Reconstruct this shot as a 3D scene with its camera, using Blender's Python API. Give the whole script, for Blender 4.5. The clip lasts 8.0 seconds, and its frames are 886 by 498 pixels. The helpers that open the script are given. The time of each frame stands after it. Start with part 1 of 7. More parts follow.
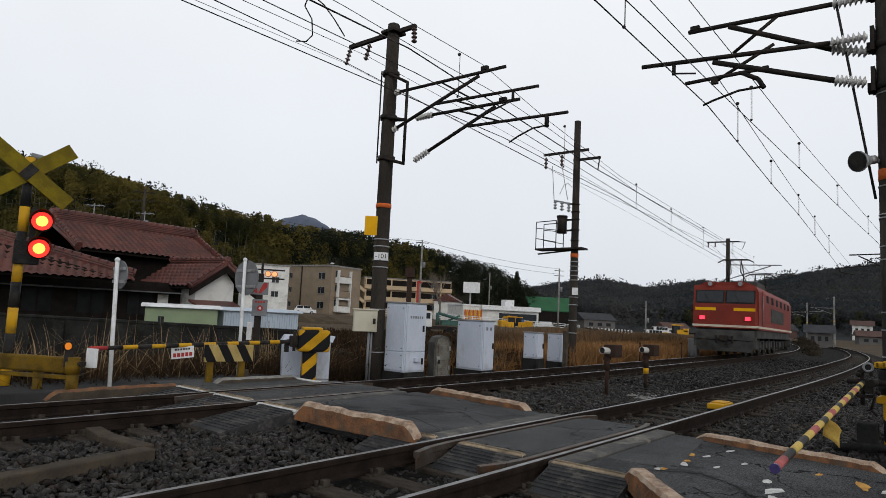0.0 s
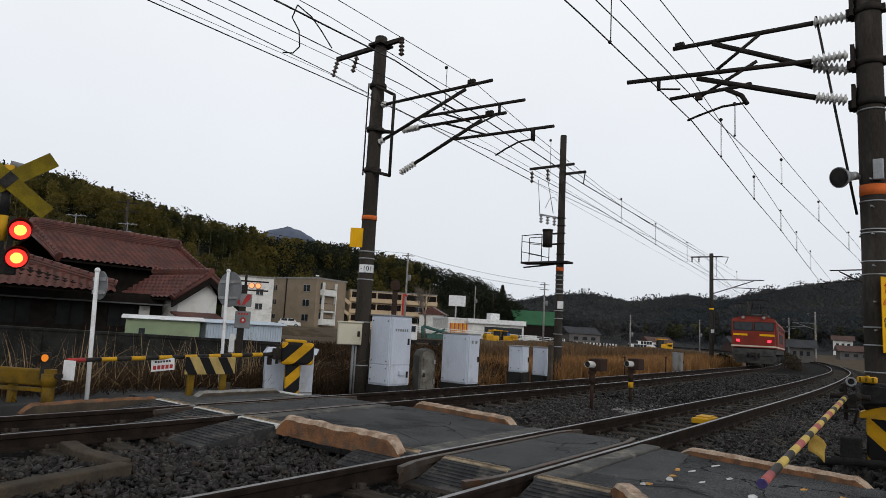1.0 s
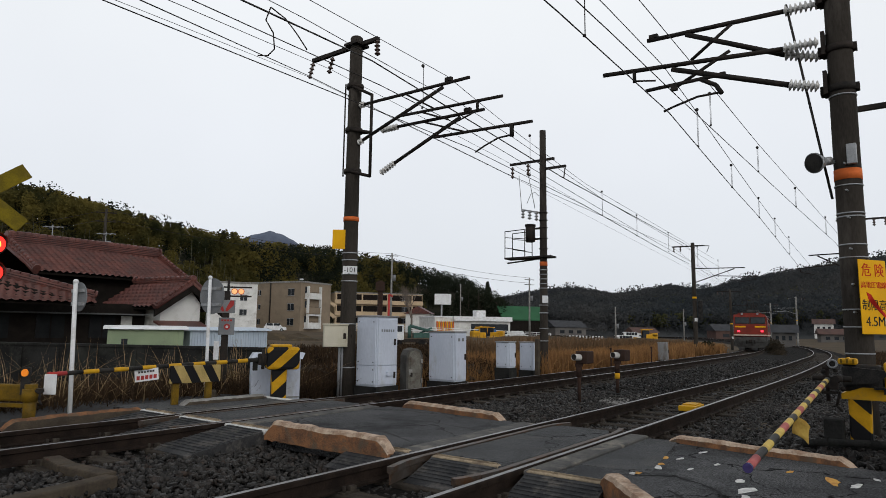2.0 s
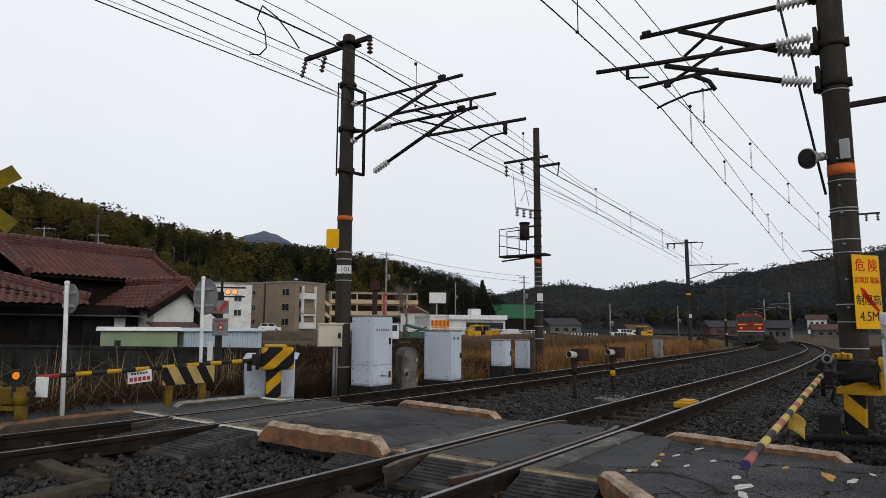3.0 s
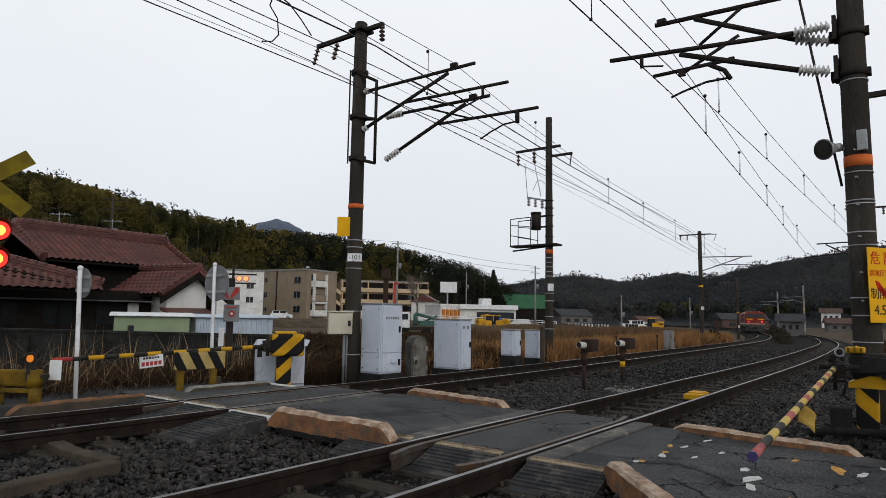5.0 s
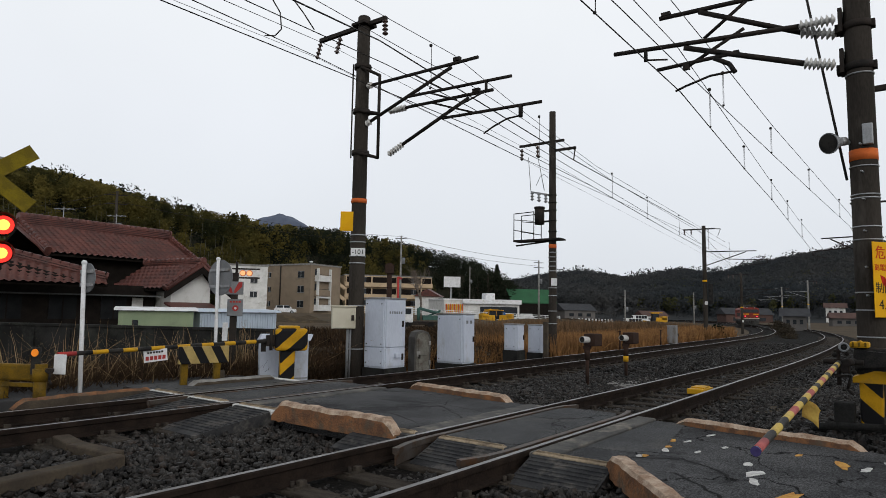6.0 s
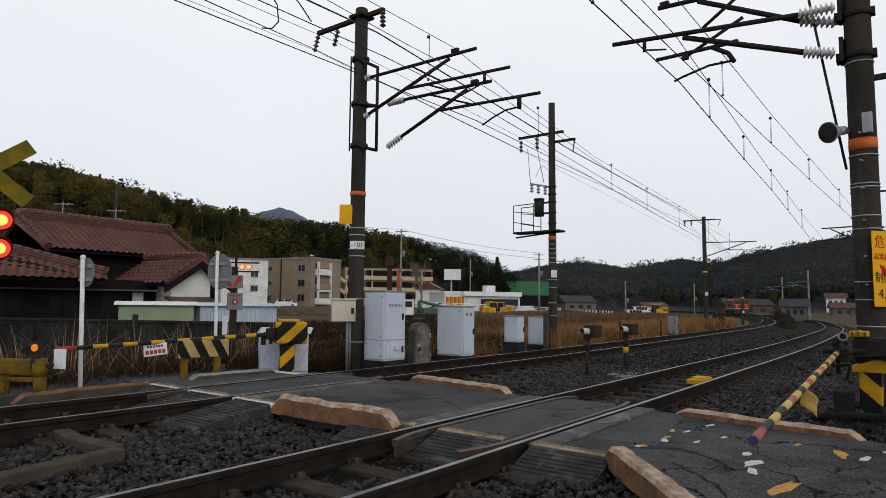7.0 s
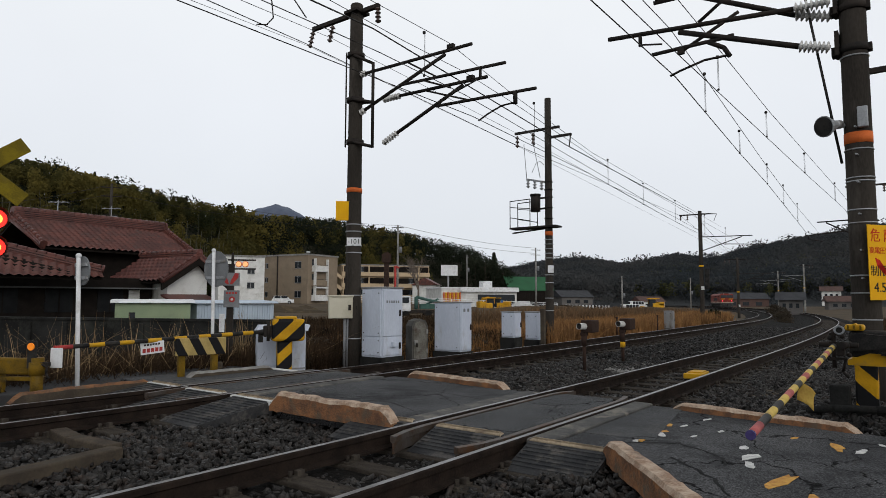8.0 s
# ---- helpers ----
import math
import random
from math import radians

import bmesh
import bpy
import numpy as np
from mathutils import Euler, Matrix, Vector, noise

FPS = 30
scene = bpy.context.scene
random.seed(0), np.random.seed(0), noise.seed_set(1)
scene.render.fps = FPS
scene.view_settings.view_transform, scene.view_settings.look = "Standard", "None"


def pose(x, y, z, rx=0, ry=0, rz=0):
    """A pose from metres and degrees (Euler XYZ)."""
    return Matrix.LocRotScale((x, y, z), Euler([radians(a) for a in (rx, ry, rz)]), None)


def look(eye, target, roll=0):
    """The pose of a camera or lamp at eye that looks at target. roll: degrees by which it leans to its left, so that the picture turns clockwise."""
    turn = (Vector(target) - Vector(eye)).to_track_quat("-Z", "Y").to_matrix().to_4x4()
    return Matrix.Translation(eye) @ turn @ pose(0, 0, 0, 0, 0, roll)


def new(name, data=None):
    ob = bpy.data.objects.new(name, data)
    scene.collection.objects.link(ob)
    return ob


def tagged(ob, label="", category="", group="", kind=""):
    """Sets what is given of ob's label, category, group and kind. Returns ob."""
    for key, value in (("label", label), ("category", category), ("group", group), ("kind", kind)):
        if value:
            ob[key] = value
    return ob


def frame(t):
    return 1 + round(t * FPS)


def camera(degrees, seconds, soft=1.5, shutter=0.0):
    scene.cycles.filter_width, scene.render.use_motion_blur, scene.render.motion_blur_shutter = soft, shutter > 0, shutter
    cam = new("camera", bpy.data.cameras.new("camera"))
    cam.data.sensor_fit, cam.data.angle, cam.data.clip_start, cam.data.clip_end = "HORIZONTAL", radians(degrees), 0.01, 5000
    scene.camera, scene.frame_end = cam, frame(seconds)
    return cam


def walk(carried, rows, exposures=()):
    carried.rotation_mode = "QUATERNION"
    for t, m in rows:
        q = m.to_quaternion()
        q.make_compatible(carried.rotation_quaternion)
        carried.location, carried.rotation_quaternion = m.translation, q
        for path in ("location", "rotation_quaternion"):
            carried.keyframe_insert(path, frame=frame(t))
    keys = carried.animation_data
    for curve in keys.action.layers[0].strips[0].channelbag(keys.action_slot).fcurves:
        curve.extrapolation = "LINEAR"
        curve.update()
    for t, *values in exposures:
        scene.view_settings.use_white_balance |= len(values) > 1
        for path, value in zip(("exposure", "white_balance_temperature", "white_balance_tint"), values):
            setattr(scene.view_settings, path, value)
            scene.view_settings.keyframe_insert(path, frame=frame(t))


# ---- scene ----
cam = camera(69.5, 8.0, soft=0.65)

PATH = [
    (0.0, pose(-0.063, -0.133, 1.208, 95.981, -2.696, 1.871)),
    (0.5, pose(-0.068, -0.087, 1.202, 97.136, -3.239, 1.024)),
    (1.0, pose(-0.061, -0.089, 1.201, 97.227, -2.948, 0.561)),
    (1.5, pose(-0.052, -0.089, 1.198, 97.181, -1.546, 0.064)),
    (3.0, pose(-0.042, -0.043, 1.197, 97.035, -0.217, -1.051)),
    (3.5, pose(-0.040, -0.045, 1.190, 96.865, -1.260, -0.502)),
    (4.0, pose(-0.031, -0.048, 1.188, 96.615, -0.879, -0.236)),
    (4.5, pose(-0.023, -0.038, 1.188, 96.327, -0.857, -0.167)),
    (6.0, pose(-0.015, -0.018, 1.187, 95.596, -0.915, 0.218)),
    (6.5, pose(-0.004, -0.020, 1.182, 95.286, -0.842, 0.414)),
    (7.0, pose(0.006, -0.006, 1.181, 94.944, -0.530, 0.282)),
    (7.5, pose(0.000, -0.006, 1.186, 94.719, -0.569, 0.092)),
    (8.0, pose(0.002, -0.003, 1.187, 94.569, -0.161, 0.008)),
]
walk(cam, PATH)

# ---------------------------------------------------------------- light
world = bpy.data.worlds.new("overcast")
scene.world = world
world.use_nodes = True
wn, wl = world.node_tree.nodes, world.node_tree.links
bg = wn["Background"]
sky = wn.new("ShaderNodeTexSky")
sky.sky_type = "NISHITA"
sky.sun_disc = False
sky.sun_elevation, sky.sun_rotation = radians(25), radians(153)
sky.air_density, sky.dust_density, sky.ozone_density = 1.0, 6.0, 1.0
wtc = wn.new("ShaderNodeTexCoord")
wsep = wn.new("ShaderNodeSeparateXYZ")     # bright low cloud all round, thicker overhead
wl.new(wtc.outputs["Generated"], wsep.inputs[0])
wramp = wn.new("ShaderNodeValToRGB")
wramp.color_ramp.elements[0].position, wramp.color_ramp.elements[0].color = 0.0, (0.80, 0.845, 0.905, 1)
wramp.color_ramp.elements[1].position, wramp.color_ramp.elements[1].color = 1.0, (0.56, 0.575, 0.60, 1)
for at_, c_ in ((0.28, (0.93, 0.965, 1.02, 1)), (0.48, (1.0, 1.03, 1.06, 1)), (0.72, (0.62, 0.64, 0.67, 1))):
    we = wramp.color_ramp.elements.new(at_)
    we.color = c_
wl.new(wsep.outputs["Z"], wramp.inputs[0])
wns = wn.new("ShaderNodeTexNoise")
wns.inputs["Scale"].default_value, wns.inputs["Detail"].default_value = 2.5, 4
wl.new(wtc.outputs["Generated"], wns.inputs["Vector"])
wcl = wn.new("ShaderNodeMix")
wcl.data_type = "RGBA"
wcl.blend_type = "MULTIPLY"
wcl.inputs[0].default_value = 0.12
wl.new(wramp.outputs[0], wcl.inputs[6])
wl.new(wns.outputs[0], wcl.inputs[7])
wsc = wn.new("ShaderNodeMix")
wsc.data_type = "RGBA"
wsc.blend_type = "MULTIPLY"
wsc.inputs[0].default_value = 1.0
wsc.inputs[7].default_value = (0.08, 0.08, 0.08, 1)
wl.new(sky.outputs[0], wsc.inputs[6])
wmix = wn.new("ShaderNodeMix")
wmix.data_type = "RGBA"
wmix.inputs[0].default_value = 0.93
wl.new(wsc.outputs[2], wmix.inputs[6])
wl.new(wcl.outputs[2], wmix.inputs[7])
wl.new(wmix.outputs[2], bg.inputs["Color"])
bg.inputs["Strength"].default_value = 1.0
sun = new("sun", bpy.data.lights.new("sun", "SUN"))
sun.data.energy, sun.data.angle, sun.data.color = 0.8, radians(40), (1.0, 0.975, 0.94)
sun.matrix_world = look((30, -50, 32), (0, 10, 0))

# ---------------------------------------------------------------- plan
U = 1.061            # metres to one unit of the plan
SPACING = 3.94       # from one track to the other
K_AT = [-60, 0, 16, 30, 45, 60, 76, 92, 120, 160, 260]
K_OF = [.0008, .0008, .00279, .0024, .00248, .00228, .00318, .00232, .00257, .00272, .00272]
FAR_AT, FAR_OFF = [-60, 8, 18, 30, 45, 60, 90, 130, 260], [3.94, 3.94, 4.31, 4.46, 4.88, 5.27, 5.30, 5.25, 5.25]   # the tracks spread apart
FALL_AT, FALL = [-60, 8, 30, 60, 100, 260], [0, 0, -.090, -.434, -.582, -.582]   # the line falls gently, metres
LS = np.arange(-60, 260, 0.25)
_k = np.interp(LS, K_AT, K_OF)
LA = np.concatenate([[0], np.cumsum((_k[1:] + _k[:-1]) / 8)])
LA += 0.92127 - LA[240]
_m = (LA[1:] + LA[:-1]) / 2
LX = np.concatenate([[0], np.cumsum(np.cos(_m) / 4)])
LY = np.concatenate([[0], np.cumsum(np.sin(_m) / 4)])
LX -= LX[240]
LY += 5.3588 - LY[240]


def heading(s):
    return float(np.interp(s, LS, LA))


def on_line(s, off):
    """Plan place (metres) and the fall of the line at many (s, off); what lies beyond the near track spreads with the far one."""
    a = np.interp(s, LS, LA)
    off = off + (np.interp(s, FAR_AT, FAR_OFF) - SPACING) * np.clip((np.asarray(off) - 1) / (SPACING - 1), 0, 1)
    return U * (np.interp(s, LS, LX) - np.sin(a) * off), U * (np.interp(s, LS, LY) + np.cos(a) * off), np.interp(s, FALL_AT, FALL)


def T(s, off, z=0.0):
    """The place s along the line, off to its left, z above the rails (plan units to metres)."""
    x, y, fall = on_line(s, off)
    return Vector((x, y, U * z + fall))


def Tm(s, off, z=0.0, turn=0.0):
    p = T(s, off, z)
    return pose(p.x, p.y, p.z, 0, 0, math.degrees(heading(s)) + turn)


def W(x, y, z=0.0):
    return U * Vector((x, y, z))


def Wm(x, y, z=0.0, turn=0.0):
    return pose(U * x, U * y, U * z, 0, 0, turn)


def line_offsets(x, y):
    """Distance along the line and to its left of many plan points (metres in, plan units out)."""
    x, y = np.asarray(x) / U, np.asarray(y) / U
    lx, ly, la, ls = LX[::4], LY[::4], LA[::4], LS[::4]
    s, o = np.empty(len(x)), np.empty(len(x))
    for i in range(0, len(x), 2000):
        dx, dy = x[i:i + 2000, None] - lx, y[i:i + 2000, None] - ly
        j = np.argmin(dx * dx + dy * dy, 1)
        r = np.arange(len(j))
        s[i:i + 2000] = ls[j]
        o[i:i + 2000] = -dx[r, j] * np.sin(la[j]) + dy[r, j] * np.cos(la[j])
    return s, o


# ---------------------------------------------------------------- materials
def mat(name, c1, c2=None, rough=0.7, metal=0.0, scale=3.0, fine=60.0, bump=0.15, stain=None, vary=0.0, spec=0.06, stretch=(1, 1, 1), amount=0.5):
    m = bpy.data.materials.new(name)
    m.use_nodes = True
    n, l = m.node_tree.nodes, m.node_tree.links
    p = n["Principled BSDF"]
    c2 = c2 or tuple(v * 0.7 for v in c1)
    tc = n.new("ShaderNodeTexCoord")
    mp = n.new("ShaderNodeMapping")
    mp.inputs["Scale"].default_value = stretch
    l.new(tc.outputs["Object"], mp.inputs["Vector"])
    big, small = n.new("ShaderNodeTexNoise"), n.new("ShaderNodeTexNoise")
    big.inputs["Scale"].default_value, big.inputs["Detail"].default_value = scale, 6
    small.inputs["Scale"].default_value, small.inputs["Detail"].default_value = fine, 3
    l.new(mp.outputs[0], big.inputs["Vector"])
    l.new(mp.outputs[0], small.inputs["Vector"])
    add = n.new("ShaderNodeMath")
    add.operation = "MULTIPLY_ADD"
    l.new(small.outputs[0], add.inputs[0])
    add.inputs[1].default_value = 0.5
    l.new(big.outputs[0], add.inputs[2])
    rp = n.new("ShaderNodeMapRange")
    rp.inputs[1].default_value, rp.inputs[2].default_value = 0.75 - 0.3 * amount, 0.75 + 0.3 * amount
    l.new(add.outputs[0], rp.inputs[0])
    mx = n.new("ShaderNodeMix")
    mx.data_type = "RGBA"
    mx.inputs[6].default_value, mx.inputs[7].default_value = (*c1, 1), (*c2, 1)
    l.new(rp.outputs[0], mx.inputs[0])
    col = mx.outputs[2]
    if stain:
        st, rs = n.new("ShaderNodeTexNoise"), n.new("ShaderNodeMapRange")
        st.inputs["Scale"].default_value, st.inputs["Detail"].default_value = scale * 0.6 + 0.5, 8
        st.inputs["Roughness"].default_value = 0.7
        off = n.new("ShaderNodeVectorMath")
        off.inputs[1].default_value = (7.3, 3.1, 5.7)
        l.new(mp.outputs[0], off.inputs[0])
        l.new(off.outputs[0], st.inputs["Vector"])
        rs.inputs[1].default_value, rs.inputs[2].default_value = 0.52, 0.68
        l.new(st.outputs[0], rs.inputs[0])
        m2 = n.new("ShaderNodeMix")
        m2.data_type = "RGBA"
        l.new(col, m2.inputs[6])
        m2.inputs[7].default_value = (*stain, 1)
        l.new(rs.outputs[0], m2.inputs[0])
        col = m2.outputs[2]
    if vary:
        oi, geo = n.new("ShaderNodeObjectInfo"), n.new("ShaderNodeNewGeometry")
        ad = n.new("ShaderNodeMath")
        l.new(oi.outputs["Random"], ad.inputs[0])
        l.new(geo.outputs["Random Per Island"], ad.inputs[1])
        mr = n.new("ShaderNodeMapRange")
        mr.inputs[2].default_value = 2.0
        mr.inputs[3].default_value, mr.inputs[4].default_value = 1 - vary, 1 + vary
        l.new(ad.outputs[0], mr.inputs[0])
        hs = n.new("ShaderNodeHueSaturation")
        l.new(mr.outputs[0], hs.inputs["Value"])
        l.new(col, hs.inputs["Color"])
        col = hs.outputs[0]
    l.new(col, p.inputs["Base Color"])
    p.inputs["Roughness"].default_value, p.inputs["Metallic"].default_value = rough, metal
    p.inputs["Specular IOR Level"].default_value = spec
    if bump:
        bp = n.new("ShaderNodeBump")
        bp.inputs["Strength"].default_value, bp.inputs["Distance"].default_value = bump, 0.02
        l.new(add.outputs[0], bp.inputs["Height"])
        l.new(bp.outputs[0], p.inputs["Normal"])
    return m


def leafy(m, share=0.45):
    """Lets part of the light through the leaves."""
    n, l = m.node_tree.nodes, m.node_tree.links
    p, out = n["Principled BSDF"], n["Material Output"]
    tr_, mx = n.new("ShaderNodeBsdfTranslucent"), n.new("ShaderNodeMixShader")
    l.new(p.inputs["Base Color"].links[0].from_socket, tr_.inputs["Color"])
    mx.inputs[0].default_value = share
    l.new(p.outputs[0], mx.inputs[1])
    l.new(tr_.outputs[0], mx.inputs[2])
    l.new(mx.outputs[0], out.inputs["Surface"])
    return m


def stripes(name, c1, c2, along, period, share=0.5, shift=0.0, rough=0.5):
    """Diagonal bands of two paints."""
    m = mat(name, c1, rough=rough, scale=5, bump=0.05)
    n, l = m.node_tree.nodes, m.node_tree.links
    p = n["Principled BSDF"]
    base = p.inputs["Base Color"].links[0].from_socket
    tc, dot = n.new("ShaderNodeTexCoord"), n.new("ShaderNodeVectorMath")
    dot.operation = "DOT_PRODUCT"
    l.new(tc.outputs["Object"], dot.inputs[0])
    dot.inputs[1].default_value = along
    d, fr, gt = n.new("ShaderNodeMath"), n.new("ShaderNodeMath"), n.new("ShaderNodeMath")
    d.operation, fr.operation, gt.operation = "MULTIPLY_ADD", "FRACT", "GREATER_THAN"
    l.new(dot.outputs["Value"], d.inputs[0])
    d.inputs[1].default_value, d.inputs[2].default_value = 1 / period, shift
    l.new(d.outputs[0], fr.inputs[0])
    l.new(fr.outputs[0], gt.inputs[0])
    gt.inputs[1].default_value = share
    mx = n.new("ShaderNodeMix")
    mx.data_type = "RGBA"
    l.new(gt.outputs[0], mx.inputs[0])
    l.new(base, mx.inputs[6])
    mx.inputs[7].default_value = (*c2, 1)
    l.new(mx.outputs[2], p.inputs["Base Color"])
    return m


def glow(name, c, strength):
    m = bpy.data.materials.new(name)
    m.use_nodes = True
    p = m.node_tree.nodes["Principled BSDF"]
    p.inputs["Base Color"].default_value = (*c, 1)
    p.inputs["Emission Color"].default_value = (*c, 1)
    p.inputs["Emission Strength"].default_value = strength
    return m


YEL, BLK = (0.52, 0.28, 0.014), (0.012, 0.012, 0.013)
M_ASPH = mat("asphalt", (0.036, 0.037, 0.039), (0.069, 0.070, 0.072), 0.8, scale=1.3, fine=90, bump=0.5, stain=(0.020, 0.021, 0.022))
def cracked(m, scale, width):
    """Adds a net of fine dark cracks to a paving material."""
    n, l = m.node_tree.nodes, m.node_tree.links
    p = n["Principled BSDF"]
    base = p.inputs["Base Color"].links[0].from_socket
    tc, ns, mixv, vo, lt = n.new("ShaderNodeTexCoord"), n.new("ShaderNodeTexNoise"), n.new("ShaderNodeVectorMath"), n.new("ShaderNodeTexVoronoi"), n.new("ShaderNodeMapRange")
    ns.inputs["Scale"].default_value, ns.inputs["Detail"].default_value = 4.0, 5
    l.new(tc.outputs["Object"], ns.inputs["Vector"])
    mixv.operation = "MULTIPLY_ADD"
    l.new(ns.outputs["Color"], mixv.inputs[0])
    mixv.inputs[1].default_value = (0.5, 0.5, 0.0)
    l.new(tc.outputs["Object"], mixv.inputs[2])
    vo.feature = "DISTANCE_TO_EDGE"
    vo.inputs["Scale"].default_value = scale
    l.new(mixv.outputs[0], vo.inputs["Vector"])
    lt.inputs[1].default_value, lt.inputs[2].default_value = width * 0.4, width
    l.new(vo.outputs["Distance"], lt.inputs[0])
    sp, sr, ml = n.new("ShaderNodeTexNoise"), n.new("ShaderNodeMapRange"), n.new("ShaderNodeMix")
    sp.inputs["Scale"].default_value, sp.inputs["Detail"].default_value = 90, 2
    l.new(tc.outputs["Object"], sp.inputs["Vector"])
    sr.inputs[1].default_value, sr.inputs[2].default_value, sr.inputs[3].default_value, sr.inputs[4].default_value = 0.35, 0.7, 0.45, 1.9
    l.new(sp.outputs[0], sr.inputs[0])
    mu = n.new("ShaderNodeMath")
    mu.operation = "MULTIPLY"
    l.new(sr.outputs[0], mu.inputs[0])
    l.new(lt.outputs[0], mu.inputs[1])
    ml.data_type, ml.blend_type = "RGBA", "MULTIPLY"
    ml.inputs[0].default_value = 1.0
    l.new(base, ml.inputs[6])
    l.new(mu.outputs[0], ml.inputs[7])
    l.new(ml.outputs[2], p.inputs["Base Color"])
    return m


cracked(M_ASPH, 0.7, 0.008)
M_ASPH2 = mat("asphalt_patch", (0.064, 0.066, 0.068), (0.045, 0.046, 0.048), 0.8, scale=2, fine=140, bump=0.4, stain=(0.075, 0.075, 0.072))
cracked(M_ASPH2, 0.6, 0.005)
M_ROAD = mat("road_grey", (0.050, 0.050, 0.051), (0.032, 0.032, 0.033), 0.85, scale=1.3, fine=90, bump=0.3)
# bed is near black: the shade in gaps between loose stones is painted in
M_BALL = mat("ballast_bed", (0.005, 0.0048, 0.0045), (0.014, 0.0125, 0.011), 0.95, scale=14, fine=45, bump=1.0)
M_STONE = mat("ballast_stone", (0.009, 0.0088, 0.0088), (0.047, 0.044, 0.041), 0.55, scale=9, fine=70, bump=0.5, spec=0.12, vary=0.9, stain=(0.036, 0.026, 0.021))
M_RAILS = mat("rail_side", (0.012, 0.009, 0.0075), (0.024, 0.017, 0.0135), 0.85, scale=6, fine=60, bump=0.3)
M_RAILT = mat("rail_head", (0.22, 0.215, 0.215), (0.10, 0.092, 0.088), 0.36, 0.85, scale=3, fine=40, bump=0.02, stretch=(1, 1, 1))
M_GUARD = mat("guard_rail_steel", (0.085, 0.075, 0.068), (0.060, 0.042, 0.031), 0.5, 0.4, scale=5, bump=0.15, stain=(0.10, 0.050, 0.026))
M_SLEEP = mat("sleeper_wood", (0.062, 0.053, 0.043), (0.032, 0.027, 0.023), 0.9, scale=5, fine=40, bump=0.5, stretch=(4, 1, 1), vary=0.25)
M_PLATE = mat("ramp_rubber", (0.026, 0.027, 0.029), (0.05, 0.05, 0.051), 0.7, scale=6, bump=0.2, stain=(0.12, 0.11, 0.10))
M_PLANK = mat("crossing_plank", (0.11, 0.107, 0.10), (0.06, 0.06, 0.06), 0.8, scale=4, fine=50, bump=0.4, stain=(0.22, 0.2, 0.17))
M_KERB = mat("kerb_orange", (0.24, 0.115, 0.055), (0.11, 0.062, 0.040), 0.85, scale=7, fine=50, bump=0.8, stain=(0.10, 0.085, 0.065))
M_KERBT = mat("kerb_top", (0.48, 0.38, 0.29), (0.27, 0.18, 0.125), 0.85, scale=8, fine=60, bump=0.8, stain=(0.17, 0.13, 0.10))
M_EDGE = mat("ribbed_edge_cream", (0.36, 0.29, 0.20), (0.20, 0.16, 0.115), 0.8, scale=6, fine=50, bump=0.4, stain=(0.13, 0.10, 0.075))
M_CONC = mat("concrete", (0.27, 0.265, 0.25), (0.18, 0.175, 0.165), 0.9, scale=2.5, fine=50, bump=0.4, stain=(0.11, 0.105, 0.095))
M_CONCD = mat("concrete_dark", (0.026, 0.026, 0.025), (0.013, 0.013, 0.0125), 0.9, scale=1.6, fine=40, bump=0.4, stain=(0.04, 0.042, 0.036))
M_CONCB = mat("concrete_brown", (0.082, 0.066, 0.048), (0.048, 0.039, 0.031), 0.9, scale=4, fine=50, bump=0.5, stain=(0.055, 0.048, 0.038))
M_POLE = mat("pole_concrete", (0.046, 0.040, 0.034), (0.026, 0.023, 0.020), 0.9, scale=2.2, fine=50, bump=0.3, stain=(0.085, 0.075, 0.065), stretch=(1, 1, 0.25))
M_DSTEEL = mat("dark_steel", (0.022, 0.021, 0.020), (0.038, 0.031, 0.027), 0.7, 0.3, scale=6, bump=0.15)
M_GSTEEL = mat("galvanised_steel", (0.36, 0.37, 0.38), (0.25, 0.26, 0.27), 0.55, 0.5, scale=5, bump=0.08, stain=(0.2, 0.18, 0.16))
M_WIRE = mat("wire", (0.03, 0.03, 0.032), (0.05, 0.045, 0.04), 0.6, 0.4, bump=0)
M_PORC = mat("porcelain", (0.62, 0.62, 0.60), (0.45, 0.44, 0.42), 0.3, scale=8, bump=0.02, spec=0.5)
M_BROWNP = mat("brown_porcelain", (0.05, 0.03, 0.025), (0.08, 0.05, 0.04), 0.3, spec=0.5)
M_CABG = mat("cabinet_grey", (0.52, 0.56, 0.64), (0.44, 0.48, 0.56), 0.5, scale=1.6, fine=30, bump=0.04, stain=(0.33, 0.33, 0.33), stretch=(1, 1, 0.4))
M_CABG2 = mat("cabinet_dull", (0.25, 0.26, 0.27), (0.2, 0.2, 0.2), 0.6, scale=2.5, bump=0.06, stain=(0.14, 0.12, 0.1), stretch=(1, 1, 0.4))
M_CREAM = mat("cream_paint", (0.55, 0.52, 0.42), (0.48, 0.45, 0.36), 0.5, scale=2, bump=0.04, stain=(0.36, 0.33, 0.25))
M_WHITE = mat("white_paint", (0.72, 0.73, 0.74), (0.6, 0.61, 0.62), 0.5, scale=3, bump=0.04, stain=(0.45, 0.44, 0.42))
M_GREYP = mat("sign_back_grey", (0.20, 0.21, 0.22), (0.15, 0.155, 0.16), 0.6, scale=4, bump=0.05)
M_YEL = mat("yellow_paint", YEL, (0.5, 0.28, 0.02), 0.5, scale=5, bump=0.06, stain=(0.30, 0.18, 0.04))
